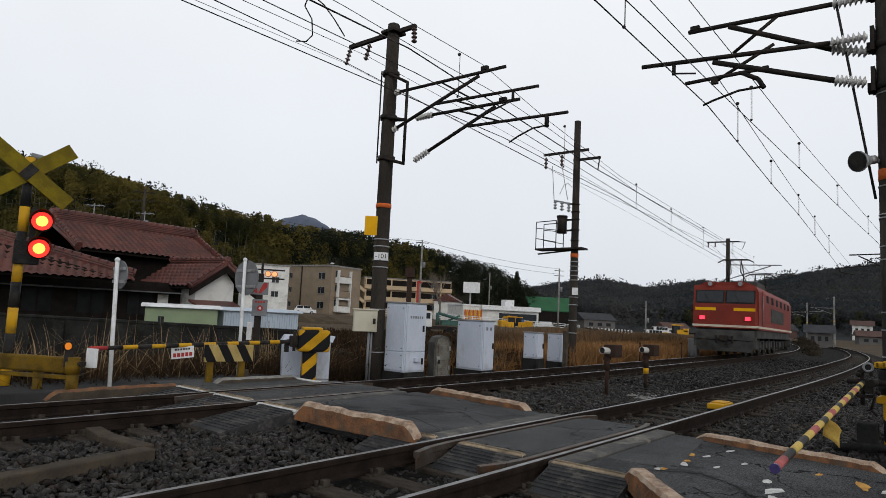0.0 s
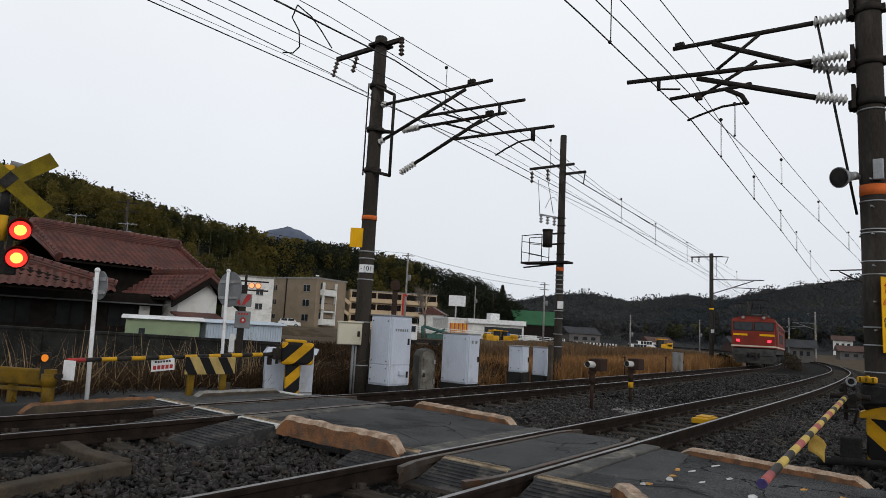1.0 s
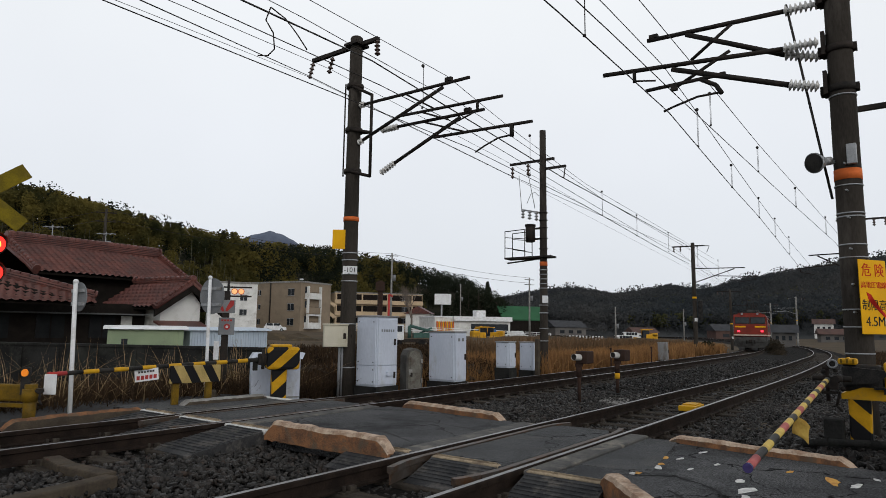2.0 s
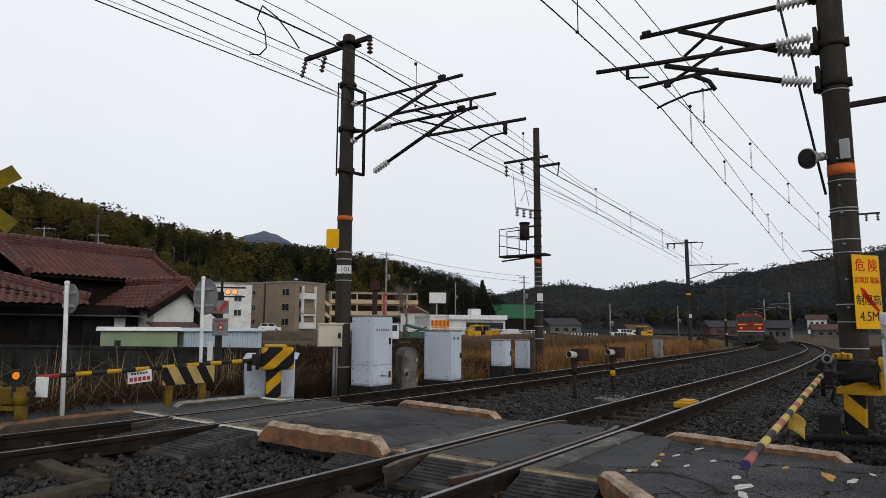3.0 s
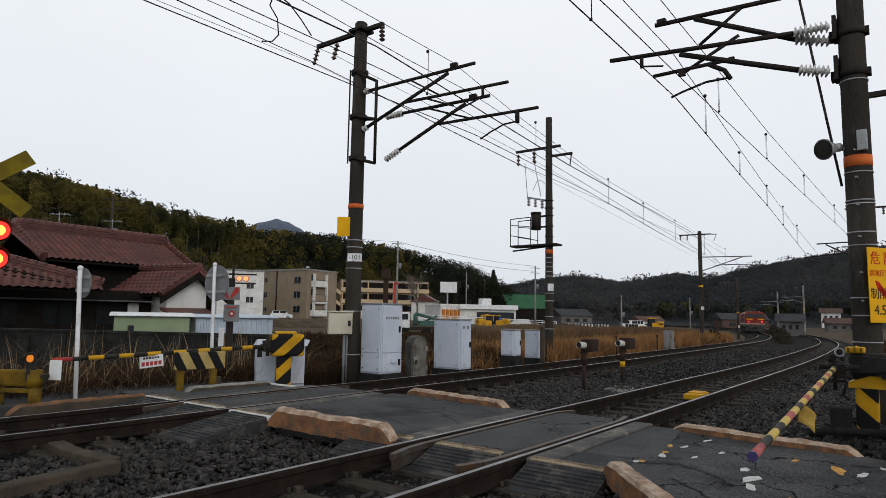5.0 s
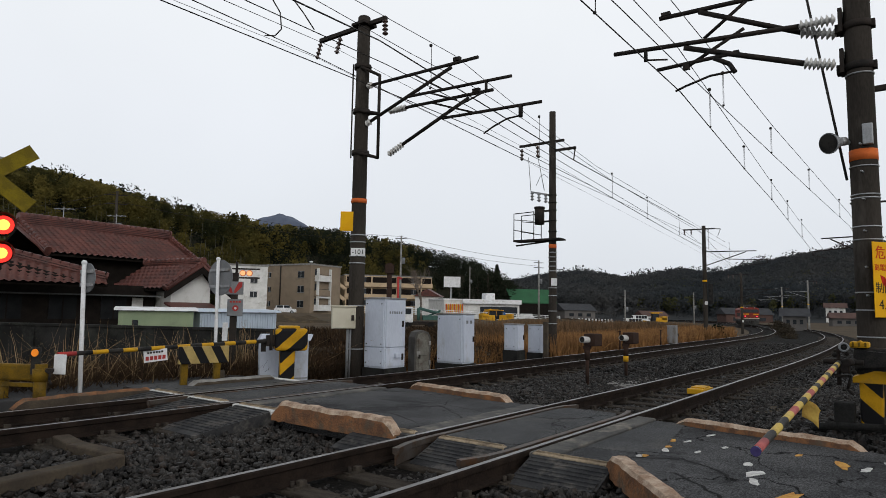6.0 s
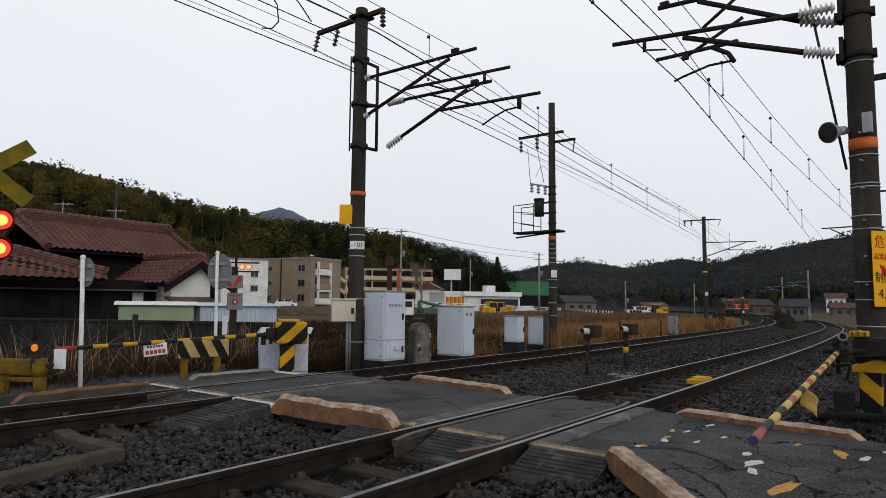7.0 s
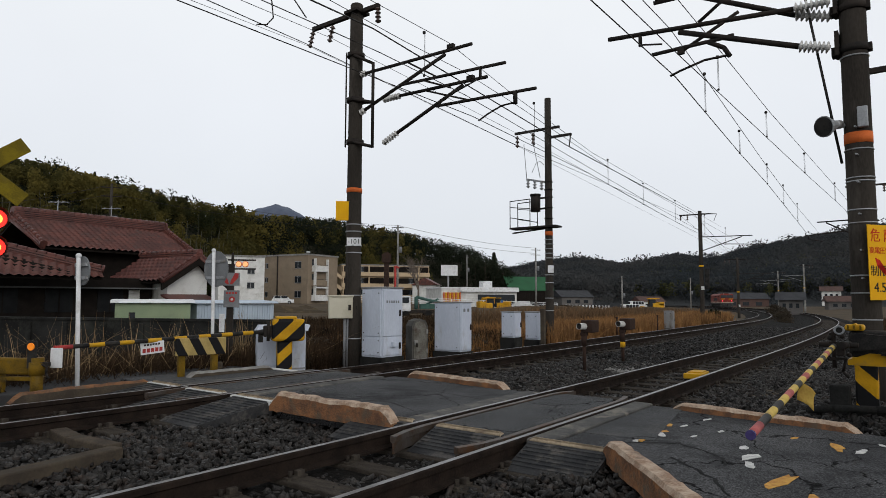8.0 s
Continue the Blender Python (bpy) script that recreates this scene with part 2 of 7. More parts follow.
M_YELD = mat("yellow_paint_dirty", (0.17, 0.10, 0.010), (0.07, 0.045, 0.010), 0.6, scale=5, bump=0.1, stain=(0.13, 0.09, 0.03))
M_BLK = mat("black_paint", BLK, (0.035, 0.033, 0.03), 0.5, scale=5, bump=0.06)
M_RED = mat("red_paint", (0.40, 0.05, 0.04), (0.3, 0.04, 0.04), 0.5, scale=5, bump=0.05)
M_YELX = mat("yellow_sign_board_dull", (0.20, 0.15, 0.010), (0.12, 0.09, 0.010), 0.6, scale=5, bump=0.05, stain=(0.16, 0.12, 0.03))
M_PINK = mat("faded_red_paint", (0.42, 0.13, 0.12), (0.30, 0.08, 0.08), 0.6, scale=9, bump=0.05)
M_ORNG = mat("orange_paint", (0.62, 0.15, 0.04), (0.5, 0.11, 0.03), 0.6, scale=5, bump=0.05)
M_SIGNY = mat("sign_yellow", (0.75, 0.40, 0.01), (0.68, 0.35, 0.01), 0.45, scale=2, bump=0.02)
M_STRIPE = stripes("hazard_stripes", YEL, BLK, (0.75, 0.75, -0.8), 0.36, share=0.46)
M_STRIPE2 = stripes("hazard_board_stripes", (0.42, 0.31, 0.12), BLK, (1.0, 0.0, 0.55), 0.30, shift=0.12)
M_RUST = mat("rusty_metal", (0.050, 0.030, 0.023), (0.030, 0.021, 0.018), 0.85, scale=6, bump=0.3)
M_LREDON = glow("lit_red_lamp", (1.0, 0.02, 0.01), 1.0)
M_LCORE = glow("lit_red_core", (1.0, 0.42, 0.06), 2.2)
# reflector, not a lamp: a weak emission imitates the light it throws back
M_LAMB = glow("amber_reflector_glow", (0.9, 0.25, 0.01), 0.25)
M_GLASS = mat("dark_glass", (0.012, 0.015, 0.019), (0.02, 0.024, 0.028), 0.2, bump=0, spec=0.3)
# darker, duller copy of the dark glass, with the house's shade in its colour
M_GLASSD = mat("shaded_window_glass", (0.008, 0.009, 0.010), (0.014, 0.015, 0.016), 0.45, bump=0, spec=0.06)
M_LENS = mat("lens_purple", (0.06, 0.05, 0.16), (0.04, 0.03, 0.1), 0.2, bump=0, spec=0.6)
M_PAINTW = mat("road_paint_white", (0.62, 0.62, 0.6), (0.4, 0.4, 0.39), 0.8, scale=20, bump=0.2)
M_PAINTY = mat("road_paint_yellow", (0.55, 0.32, 0.08), (0.4, 0.2, 0.06), 0.8, scale=20, bump=0.2)


# ---------------------------------------------------------------- mesh helpers
class Shape:
    """A bmesh with a few shapes to add to it."""

    def __init__(self):
        self.bm = bmesh.new()

    def box(self, c, size, m=None, bevel=0.0, taper=1.0):
        x, y, z = (v / 2 for v in size)
        co = [(-x, -y, -z), (x, -y, -z), (x, y, -z), (-x, y, -z), (-x * taper, -y * taper, z), (x * taper, -y * taper, z), (x * taper, y * taper, z), (-x * taper, y * taper, z)]
        mm = Matrix.Translation(c) @ (m or Matrix())
        v = [self.bm.verts.new(mm @ Vector(p)) for p in co]
        fs = [self.bm.faces.new([v[i] for i in f]) for f in ((3, 2, 1, 0), (4, 5, 6, 7), (0, 1, 5, 4), (1, 2, 6, 5), (2, 3, 7, 6), (3, 0, 4, 7))]
        if bevel:
            es = list({e for f in fs for e in f.edges})
            bmesh.ops.bevel(self.bm, geom=es, offset=bevel, segments=2, affect="EDGES", profile=0.5)
        return self

    def rod(self, a, b, r, r2=None, n=10, cap=True):
        a, b = Vector(a), Vector(b)
        r2 = r if r2 is None else r2
        d = (b - a).normalized()
        u = d.orthogonal().normalized()
        w = d.cross(u)
        ring = lambda c, q: [self.bm.verts.new(c + (u * math.cos(k) + w * math.sin(k)) * q) for k in [math.tau * i / n for i in range(n)]]
        ra, rb = ring(a, r), ring(b, r2)
        for i in range(n):
            f = self.bm.faces.new((ra[i], ra[(i + 1) % n], rb[(i + 1) % n], rb[i]))
            f.smooth = True
        if cap:
            self.bm.faces.new(ra[::-1])
            self.bm.faces.new(rb)
        return self

    def path(self, pts, r, n=6):
        for a, b in zip(pts, pts[1:]):
            self.rod(a, b, r, n=n)
        return self

    def disc(self, c, normal, r, thick, n=24):
        nrm = Vector(normal).normalized()
        return self.rod(Vector(c) - nrm * thick / 2, Vector(c) + nrm * thick / 2, r, n=n)

    def prism(self, poly, a, b):
        """A polygon of points (3D) swept by the vector from a to b."""
        d = Vector(b) - Vector(a)
        lo = [self.bm.verts.new(Vector(p)) for p in poly]
        hi = [self.bm.verts.new(Vector(p) + d) for p in poly]
        self.bm.faces.new(lo[::-1])
        self.bm.faces.new(hi)
        k = len(lo)
        for i in range(k):
            self.bm.faces.new((lo[i], lo[(i + 1) % k], hi[(i + 1) % k], hi[i]))
        return self

    def lathe(self, a, b, prof, n=12):
        """A surface of revolution from a to b: prof holds (share of the way, radius)."""
        a, b = Vector(a), Vector(b)
        d = (b - a).normalized()
        u = d.orthogonal().normalized()
        w = d.cross(u)
        rings = [[self.bm.verts.new(a.lerp(b, t) + (u * math.cos(k) + w * math.sin(k)) * q) for k in [math.tau * i / n for i in range(n)]] for t, q in prof]
        for ra, rb in zip(rings, rings[1:]):
            for i in range(n):
                self.bm.faces.new((ra[i], ra[(i + 1) % n], rb[(i + 1) % n], rb[i])).smooth = True
        self.bm.faces.new(rings[0][::-1])
        self.bm.faces.new(rings[-1])
        return self

    def insulator(self, a, b, r=0.075, n=12, sheds=6):
        prof = [(0, r * 0.4)]
        for i in range(sheds):
            t = i / sheds
            prof += [(t + 0.15 / sheds, r * 0.42), (t + 0.55 / sheds, r), (t + 0.68 / sheds, r * 0.95), (t + 0.75 / sheds, r * 0.45)]
        return self.lathe(a, b, prof + [(1, r * 0.4)], n)

    def sheet(self, pts):
        self.bm.faces.new([self.bm.verts.new(Vector(p)) for p in pts])
        return self

    def dome(self, c, r, squash=1.0, n=12, rows=6, full=False):
        vs = bmesh.ops.create_uvsphere(self.bm, u_segments=n, v_segments=rows, radius=r)["verts"]
        for v in vs:
            v.co.z *= squash
            v.co += Vector(c)
        for f in {f for v in vs for f in v.link_faces}:
            f.smooth = True
        return self


def mesh_of(shape, name, *materials):
    bm = shape.bm if isinstance(shape, Shape) else shape
    bmesh.ops.recalc_face_normals(bm, faces=bm.faces)
    me = bpy.data.meshes.new(name)
    bm.to_mesh(me)
    bm.free()
    for m in materials:
        me.materials.append(m)
    return me


def part(name, shape, material, parent=None, label="", at=None):
    ob = new(name, mesh_of(shape, name, *(material if isinstance(material, (tuple, list)) else (material,))))
    if parent:
        ob.parent = parent
    if at is not None:
        ob.matrix_basis = at
    return tagged(ob, label) if label else ob


def thing(name, m, label, category, group="", kind=""):
    ob = new(name)
    ob.empty_display_size = 0.2
    ob.matrix_basis = m
    return tagged(ob, label, category, group, kind)


def solo(name, shape, material, label, category, m=None, group="", kind=""):
    ob = part(name, shape, material)
    if m is not None:
        ob.matrix_basis = m
    return tagged(ob, label, category, group, kind)


def raw_mesh(name, verts, faces, material, smooth=False):
    """A large mesh out of arrays; all faces have the same number of corners."""
    verts, faces = np.asarray(verts, np.float32), np.asarray(faces, np.int32)
    me = bpy.data.meshes.new(name)
    me.vertices.add(len(verts))
    me.vertices.foreach_set("co", verts.ravel())
    k = faces.shape[1]
    me.loops.add(faces.size)
    me.loops.foreach_set("vertex_index", faces.ravel())
    me.polygons.add(len(faces))
    me.polygons.foreach_set("loop_start", np.arange(0, faces.size, k, dtype=np.int32))
    if smooth:
        me.polygons.foreach_set("use_smooth", np.ones(len(faces), bool))
    me.update(calc_edges=True)
    me.materials.append(material)
    return me


def lettering(body, size, material, parent, at, name="lettering"):
    cu = bpy.data.curves.new(name, "FONT")
    cu.body, cu.size, cu.extrude = body, size, 0.002
    cu.align_x = "CENTER"
    cu.align_y = "CENTER"
    tmp = bpy.data.objects.new(name, cu)
    scene.collection.objects.link(tmp)
    me = bpy.data.meshes.new_from_object(tmp.evaluated_get(bpy.context.evaluated_depsgraph_get()))
    bpy.data.objects.remove(tmp)
    me.materials.clear()
    me.materials.append(material)
    ob = new(name, me)
    ob.parent = parent
    ob.matrix_basis = at
    return ob


# ---------------------------------------------------------------- ground
M_GROUND = mat("dry_ground", (0.085, 0.062, 0.04), (0.055, 0.045, 0.032), 0.95, scale=0.25, fine=6, bump=0.6, stain=(0.10, 0.075, 0.045))
rng = np.random.default_rng(4)


def ground_height(x, y):
    """Metres; a shallow trough for the line, rising to the road and fields beyond."""
    s, o = line_offsets(x, y)
    d = np.hypot(x, y)
    far = np.clip((d - 45) / 60, 0, 1)
    far = far * far * (3 - 2 * far)
    side = np.clip((np.abs(o - 2) - 8) / 12, 0, 1)
    view = np.arctan2(x, np.maximum(y, 1.0))
    level = np.interp(view, [-0.6, -0.25, 0.01, 0.10, 0.27, 0.42, 0.6], [0.7, 0.5, 0.0, -0.35, -1.3, -0.7, -0.5])
    z = -0.42 + far * side * (level + 0.42)
    z = z + np.interp(s, FALL_AT, FALL) * (1 - far * side)
    near = np.clip((o - 6.0) / 1.5, 0, 1) * np.clip((12 - s) / 5, 0, 1)
    z = z - 0.12 * near
    z = np.where((o < -1.2) & (s < 12) & (s > -14), -0.16, z)
    return z


gx = np.unique(np.concatenate([-np.geomspace(30, 1500, 30), np.linspace(-28, 40, 90), np.geomspace(42, 1500, 34)]))
gy = np.unique(np.concatenate([-np.geomspace(12, 600, 14), np.linspace(-10, 60, 90), np.geomspace(62, 2200, 40)]))
GX, GY = np.meshgrid(gx, gy)
gz = ground_height(GX.ravel(), GY.ravel()) + 0.03 * np.sin(GX.ravel() * 1.7) * np.cos(GY.ravel() * 1.3)
idx = np.arange(GX.size).reshape(GX.shape)
gq = np.stack([idx[:-1, :-1], idx[:-1, 1:], idx[1:, 1:], idx[1:, :-1]], -1).reshape(-1, 4)
ground_ob = new("ground", raw_mesh("ground", np.stack([GX.ravel(), GY.ravel(), gz], 1), gq, M_GROUND, True))
tagged(ground_ob, "dry brown winter ground and fields around the railway", "ground", kind="structure")


def along(profile, s0, s1, step, material, name):
    """A closed profile of (off, z) swept along the line. Material index by edge is 0."""
    n = max(2, int((s1 - s0) / step) + 1)
    k = len(profile)
    v = [T(s, o, z)[:] for s in np.linspace(s0, s1, n) for o, z in profile]
    f = [(i * k + j, i * k + (j + 1) % k, (i + 1) * k + (j + 1) % k, (i + 1) * k + j) for i in range(n - 1) for j in range(k)]
    me = bpy.data.meshes.new(name)
    me.from_pydata(v, [], f + [tuple(range(k)), tuple(range((n - 1) * k, n * k))[::-1]])
    bm = bmesh.new()
    bm.from_mesh(me)
    bmesh.ops.recalc_face_normals(bm, faces=bm.faces)
    bm.to_mesh(me)
    bm.free()
    me.materials.append(material)
    return me


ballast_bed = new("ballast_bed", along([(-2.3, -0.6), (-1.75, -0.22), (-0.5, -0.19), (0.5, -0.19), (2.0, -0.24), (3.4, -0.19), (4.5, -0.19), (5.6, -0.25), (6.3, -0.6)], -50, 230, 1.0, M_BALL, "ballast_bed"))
tagged(ballast_bed, "brown crushed-stone ballast bed under two tracks, blackened as shade between stones", "ballast", kind="structure")

# loose stones on the bed
def scatter_stones(s0, s1, o0, o1, per_m2, size, keep):
    n = int((s1 - s0) * (o1 - o0) * U * U * per_m2)
    s, o = rng.uniform(s0, s1, n), rng.uniform(o0, o1, n)
    ok = keep(s, o)
    s, o = s[ok], o[ok]
    n = len(s)
    x, y, fall = on_line(s, o)
    top = np.interp(o, [-2.3, -1.75, -0.5, 0.5, 2.0, 3.4, 4.5, 5.6, 6.3], [-.13, -.13, -.19, -.19, -.24, -.19, -.19, -.25, -.6])
    mound = 0.05 * np.clip(1 - np.abs(o - 2.0) / 1.1, 0, 1) + 0.02 * np.sin(s * 2.1) * np.sin(o * 3)
    z = U * np.where(o < -2.0, -0.12, top + mound) + rng.uniform(-0.02, 0.04, n) + fall
    z = z - 0.03 * ((np.abs(o) < 0.95) | (np.abs(o - SPACING) < 0.95))
    cube = np.array([(-1, -1, -1), (1, -1, -1), (1, 1, -1), (-1, 1, -1), (-1, -1, 1), (1, -1, 1), (1, 1, 1), (-1, 1, 1)], float) * 0.5
    r = size * rng.uniform(0.6, 1.35, n)
    v = cube[None] * rng.uniform(0.55, 1.25, (n, 8, 3)) * (r[:, None, None] * rng.uniform([0.8, 0.55, 0.35], [1.6, 1.1, 0.75], (n, 3))[:, None, :])
    ax = rng.normal(size=(n, 3))
    ax /= np.linalg.norm(ax, axis=1)[:, None]
    an = rng.uniform(0, 6.28, n)
    K = np.zeros((n, 3, 3))
    K[:, 0, 1], K[:, 0, 2], K[:, 1, 0], K[:, 1, 2], K[:, 2, 0], K[:, 2, 1] = -ax[:, 2], ax[:, 1], ax[:, 2], -ax[:, 0], -ax[:, 1], ax[:, 0]
    Rm = np.eye(3) + np.sin(an)[:, None, None] * K + (1 - np.cos(an))[:, None, None] * (K @ K)
    v = np.einsum("nij,nkj->nki", Rm, v) + np.stack([x, y, z], 1)[:, None, :]
    q = np.array([(3, 2, 1, 0), (4, 5, 6, 7), (0, 1, 5, 4), (1, 2, 6, 5), (2, 3, 7, 6), (3, 0, 4, 7)])
    f = (q[None] + 8 * np.arange(n)[:, None, None]).reshape(-1, 4)
    return v.reshape(-1, 3), f


def on_bed(s, o):
    deck = (s > 0.25) & (s < 2.9) & (o > -3.5)
    r = np.minimum(np.abs(np.abs(o) - 0.53), np.abs(np.abs(o - SPACING) - 0.53)) < 0.06
    ramp = (s > -0.02 - 0.55 * (o > 2)) & (s < 0.4) & ((np.abs(o) < 1.2) | (np.abs(o - SPACING) < 1.2))
    kerb = (s < 0.4) & (s > -6) & (o < -1.5 + (s - 0.3) * 0.78) 
    return ~(deck | r | ramp | kerb)


sv, sf = scatter_stones(-8.5, 9, -2.0, 6.0, 640, 0.047, on_bed)
stones = new("ballast_stones", raw_mesh("ballast_stones", sv, sf, M_STONE))
tagged(stones, "loose dark grey and brown crushed ballast stones", "ballast", kind="stuff")
sv, sf = scatter_stones(9, 34, -2.0, 6.0, 130, 0.075, on_bed)
stones = new("far_ballast_stones", raw_mesh("far_ballast_stones", sv, sf, M_STONE))
tagged(stones, "loose dark ballast stones farther along the line", "ballast", kind="stuff")

sv, sf = scatter_stones(2.75, 11, -5.2, -1.9, 330, 0.066, lambda s, o: (o > -2.95 - (s - 2.3) * 1.0 + 0.4) | (s > 5))
stones = new("verge_stones", raw_mesh("verge_stones", sv, sf, M_STONE))
tagged(stones, "loose dark ballast stones beside the barrier machine", "ballast", kind="stuff")

# ---------------------------------------------------------------- tracks
HEAD = [(-0.031, -0.002), (-0.031, -0.035), (-0.009, -0.045), (-0.009, -0.115), (-0.062, -0.13), (-0.062, -0.145), (0.062, -0.145), (0.062, -0.13), (0.009, -0.115), (0.009, -0.045), (0.032, -0.035), (0.032, 0.0), (0.022, 0.008), (-0.022, 0.008)]


def rail_mesh(off, s0, s1, step, name, scale=1.0):
    me = along([(off + a * scale, b) for a, b in HEAD], s0, s1, step, M_RAILS, name)
    me.materials.append(M_RAILT)
    k = len(HEAD)
    n = max(2, int((s1 - s0) / step) + 1)
    for i in range(n - 1):
        for j in (12,):
            me.polygons[i * k + j].material_index = 1
    return me


sl = Shape().box((0, 0, -0.07), (0.22, 2.0, 0.14), bevel=0.012)
for yy in (-0.566, 0.566):
    sl.box((0, yy, 0.008), (0.19, 0.26, 0.016))
    for q in (-0.095, 0.095):
        sl.box((0.04, yy + q, 0.03), (0.07, 0.05, 0.05), bevel=0.008)
        sl.rod((-0.05, yy + q, 0.0), (-0.05, yy + q, 0.06), 0.018, n=6)
SLEEPER = mesh_of(sl, "sleeper", M_SLEEP)
for lab, off in (("near", 0.0), ("far", SPACING)):
    tr = thing("railway_track", Matrix(), "worn steel rails on dark wooden sleepers in ballast", "railway track", "tracks", "structure")
    for side in (-1, 1):
        ob = new("rail", rail_mesh(off + side * 0.5335, -45, 235, 0.75, "rail"))
        ob.parent = tr
    s = -9.0
    while s < 62:
        if not 0.3 < s < 2.8:
            ob = new("sleeper", SLEEPER)
            ob.parent = tr
            ob.matrix_basis = Tm(s, off, -0.158, random.uniform(-1, 1))
        s += 0.56
    # check rails beside the running rails through the crossing
    for side in (-1, 1):
        o = off + side * 0.42
        g = Shape()
        pts = [(-0.25, -side * 0.10, 0.0), (0.0, -side * 0.03, 0.0), (0.3, 0, 0), (2.7, 0, 0), (2.95, -side * 0.03, 0), (3.15, -side * 0.09, -0.005)]
        for (sa, da, za), (sb, db, zb) in zip(pts, pts[1:]):
            a, b = T(sa, o + da, za), T(sb, o + db, zb)
            w = (b - a).cross(Vector((0, 0, 1))).normalized()
            g.prism([a + w * 0.03, a - w * 0.03, a - w * 0.03 - Vector((0, 0, 0.05)), a - w * 0.008 - Vector((0, 0, 0.06)), a - w * 0.008 - Vector((0, 0, 0.15)), a + w * 0.008 - Vector((0, 0, 0.15)), a + w * 0.008 - Vector((0, 0, 0.06)), a + w * 0.03 - Vector((0, 0, 0.05))], a, b)
        part("check_rail", g, M_GUARD, tr, "rust-stained flat-topped steel check rail")

# ---------------------------------------------------------------- crossing deck and roads
def slab(name, poly, z0, z1, material, label, parent=None, crown=0.0):
    g = Shape()
    lo = [T(s, o, z0) for s, o in poly]
    g.prism(lo, (0, 0, 0), (0, 0, U * (z1 - z0)))
    bmesh.ops.bevel(g.bm, geom=[e for e in g.bm.edges if e.verts[0].co.z > U * z1 - 1e-4 and e.verts[1].co.z > U * z1 - 1e-4], offset=0.012, segments=1, affect="EDGES")
    ob = part(name, g, material, parent)
    return tagged(ob, label, kind="structure") if not parent else ob


deck = thing("level_crossing_deck", Matrix(), "worn asphalt and plank deck of a narrow level crossing", "level crossing", kind="structure")
for off in (0.0, SPACING):
    slab("asphalt_panel", [(0.36, off - 0.37), (2.62, off - 0.37), (2.85, off - 0.3), (2.85, off + 0.3), (2.62, off + 0.37), (0.36, off + 0.37)], -0.15, -0.004, M_ASPH2, "", deck)
    for side in (-1, 1):
        slab("plank", [(0.36, off + side * 0.585), (2.75, off + side * 0.585), (2.75, off + side * 0.79), (0.36, off + side * 0.79)], -0.15, 0.004, M_PLANK, "", deck)
    # ribbed ramp plates at the edge of the deck
    for o0, o1 in ((-0.34, 0.34), (-1.30, -0.62), (0.62, 1.30)):
        g = Shape()
        s0 = -0.06 if off == 0.0 else -0.62
        g.prism([T(s0, off + o0, -0.19), T(0.34, off + o0, -0.19), T(0.34, off + o0, -0.01), T(s0 + 0.06, off + o0, -0.135), T(s0, off + o0, -0.155)], T(0, off + o0), T(0, off + o1))
        for i in range(7 if off == 0.0 else 13):
            q = s0 + 0.07 + i * (0.27 - s0) / (7 if off == 0.0 else 13)
            z = -0.135 + (q - s0 - 0.06) * 0.125 / (0.28 - s0)
            g.prism([T(q, off + o0 + .02, z - .01), T(q + 0.022, off + o0 + .02, z - .005), T(q + 0.022, off + o0 + .02, z + .014), T(q, off + o0 + .02, z + .01)], T(0, off + o0 + .02), T(0, off + o1 - .02))
        part("ramp_plate", g, M_PLATE, deck, "dark ribbed rubber ramp plate")
        slab("edge_strip", [(0.345, off + o0), (0.415, off + o0), (0.415, off + o1), (0.345, off + o1)], -0.12, 0.008, M_EDGE, "", deck)
        for q in (0.36, 0.385):
            slab("edge_rib", [(q, off + o0 + 0.01), (q + 0.012, off + o0 + 0.01), (q + 0.012, off + o1 - 0.01), (q, off + o1 - 0.01)], 0.0, 0.016, M_EDGE, "", deck)
slab("middle_deck", [(0.42, 0.80), (2.75, 0.80), (2.95, 1.6), (2.95, 3.14), (0.42, 3.14)], -0.2, -0.012, M_ASPH, "", deck)
slab("far_deck", [(0.30, 4.74), (2.6, 4.74), (2.6, 6.0), (0.30, 6.0)], -0.2, -0.012, M_ASPH2, "", deck)
for o0, o1, s0 in ((2.62, 3.1, 0.28), (4.75, 5.3, 0.30), (3.1, 4.7, 0.30)):
    slab("white_line", [(s0, o0), (s0 + 0.10, o0), (s0 + 0.10, o1), (s0, o1)], -0.05, -0.002, M_PAINTW, "", deck)
slab("white_line", [(2.42, 4.8), (2.55, 4.8), (2.55, 5.6), (2.42, 5.6)], -0.05, -0.002, M_PAINTW, "", deck)

near_road = slab("road_near", [(0.42, -0.80), (2.70, -0.80), (2.72, -1.4), (2.30, -2.9), (3.2, -4.2), (9, -7), (9, -14), (-14, -14), (-14, -9), (-3.2, -4.4), (-0.9, -2.4), (0.36, -1.36)], -0.25, -0.014, M_ASPH, "patched dark asphalt road leading onto the crossing")
tagged(near_road, category="road")
patch = slab("road_patch", [(0.9, -0.82), (2.66, -0.82), (2.6, -1.15), (0.95, -1.42)], -0.1, -0.008, M_ASPH2, "smoother grey asphalt patch beside the rail")
tagged(patch, category="road")
far_road = slab("road_far", [(-16, 5.75), (2.6, 5.75), (2.6, 6.6), (0.0, 7.4), (-16, 8.4)], -0.3, -0.05, M_ROAD, "grey asphalt lane beyond the tracks")
tagged(far_road, category="road")

# cracks and worn paint flecks on the near road
rp = random.Random(3)


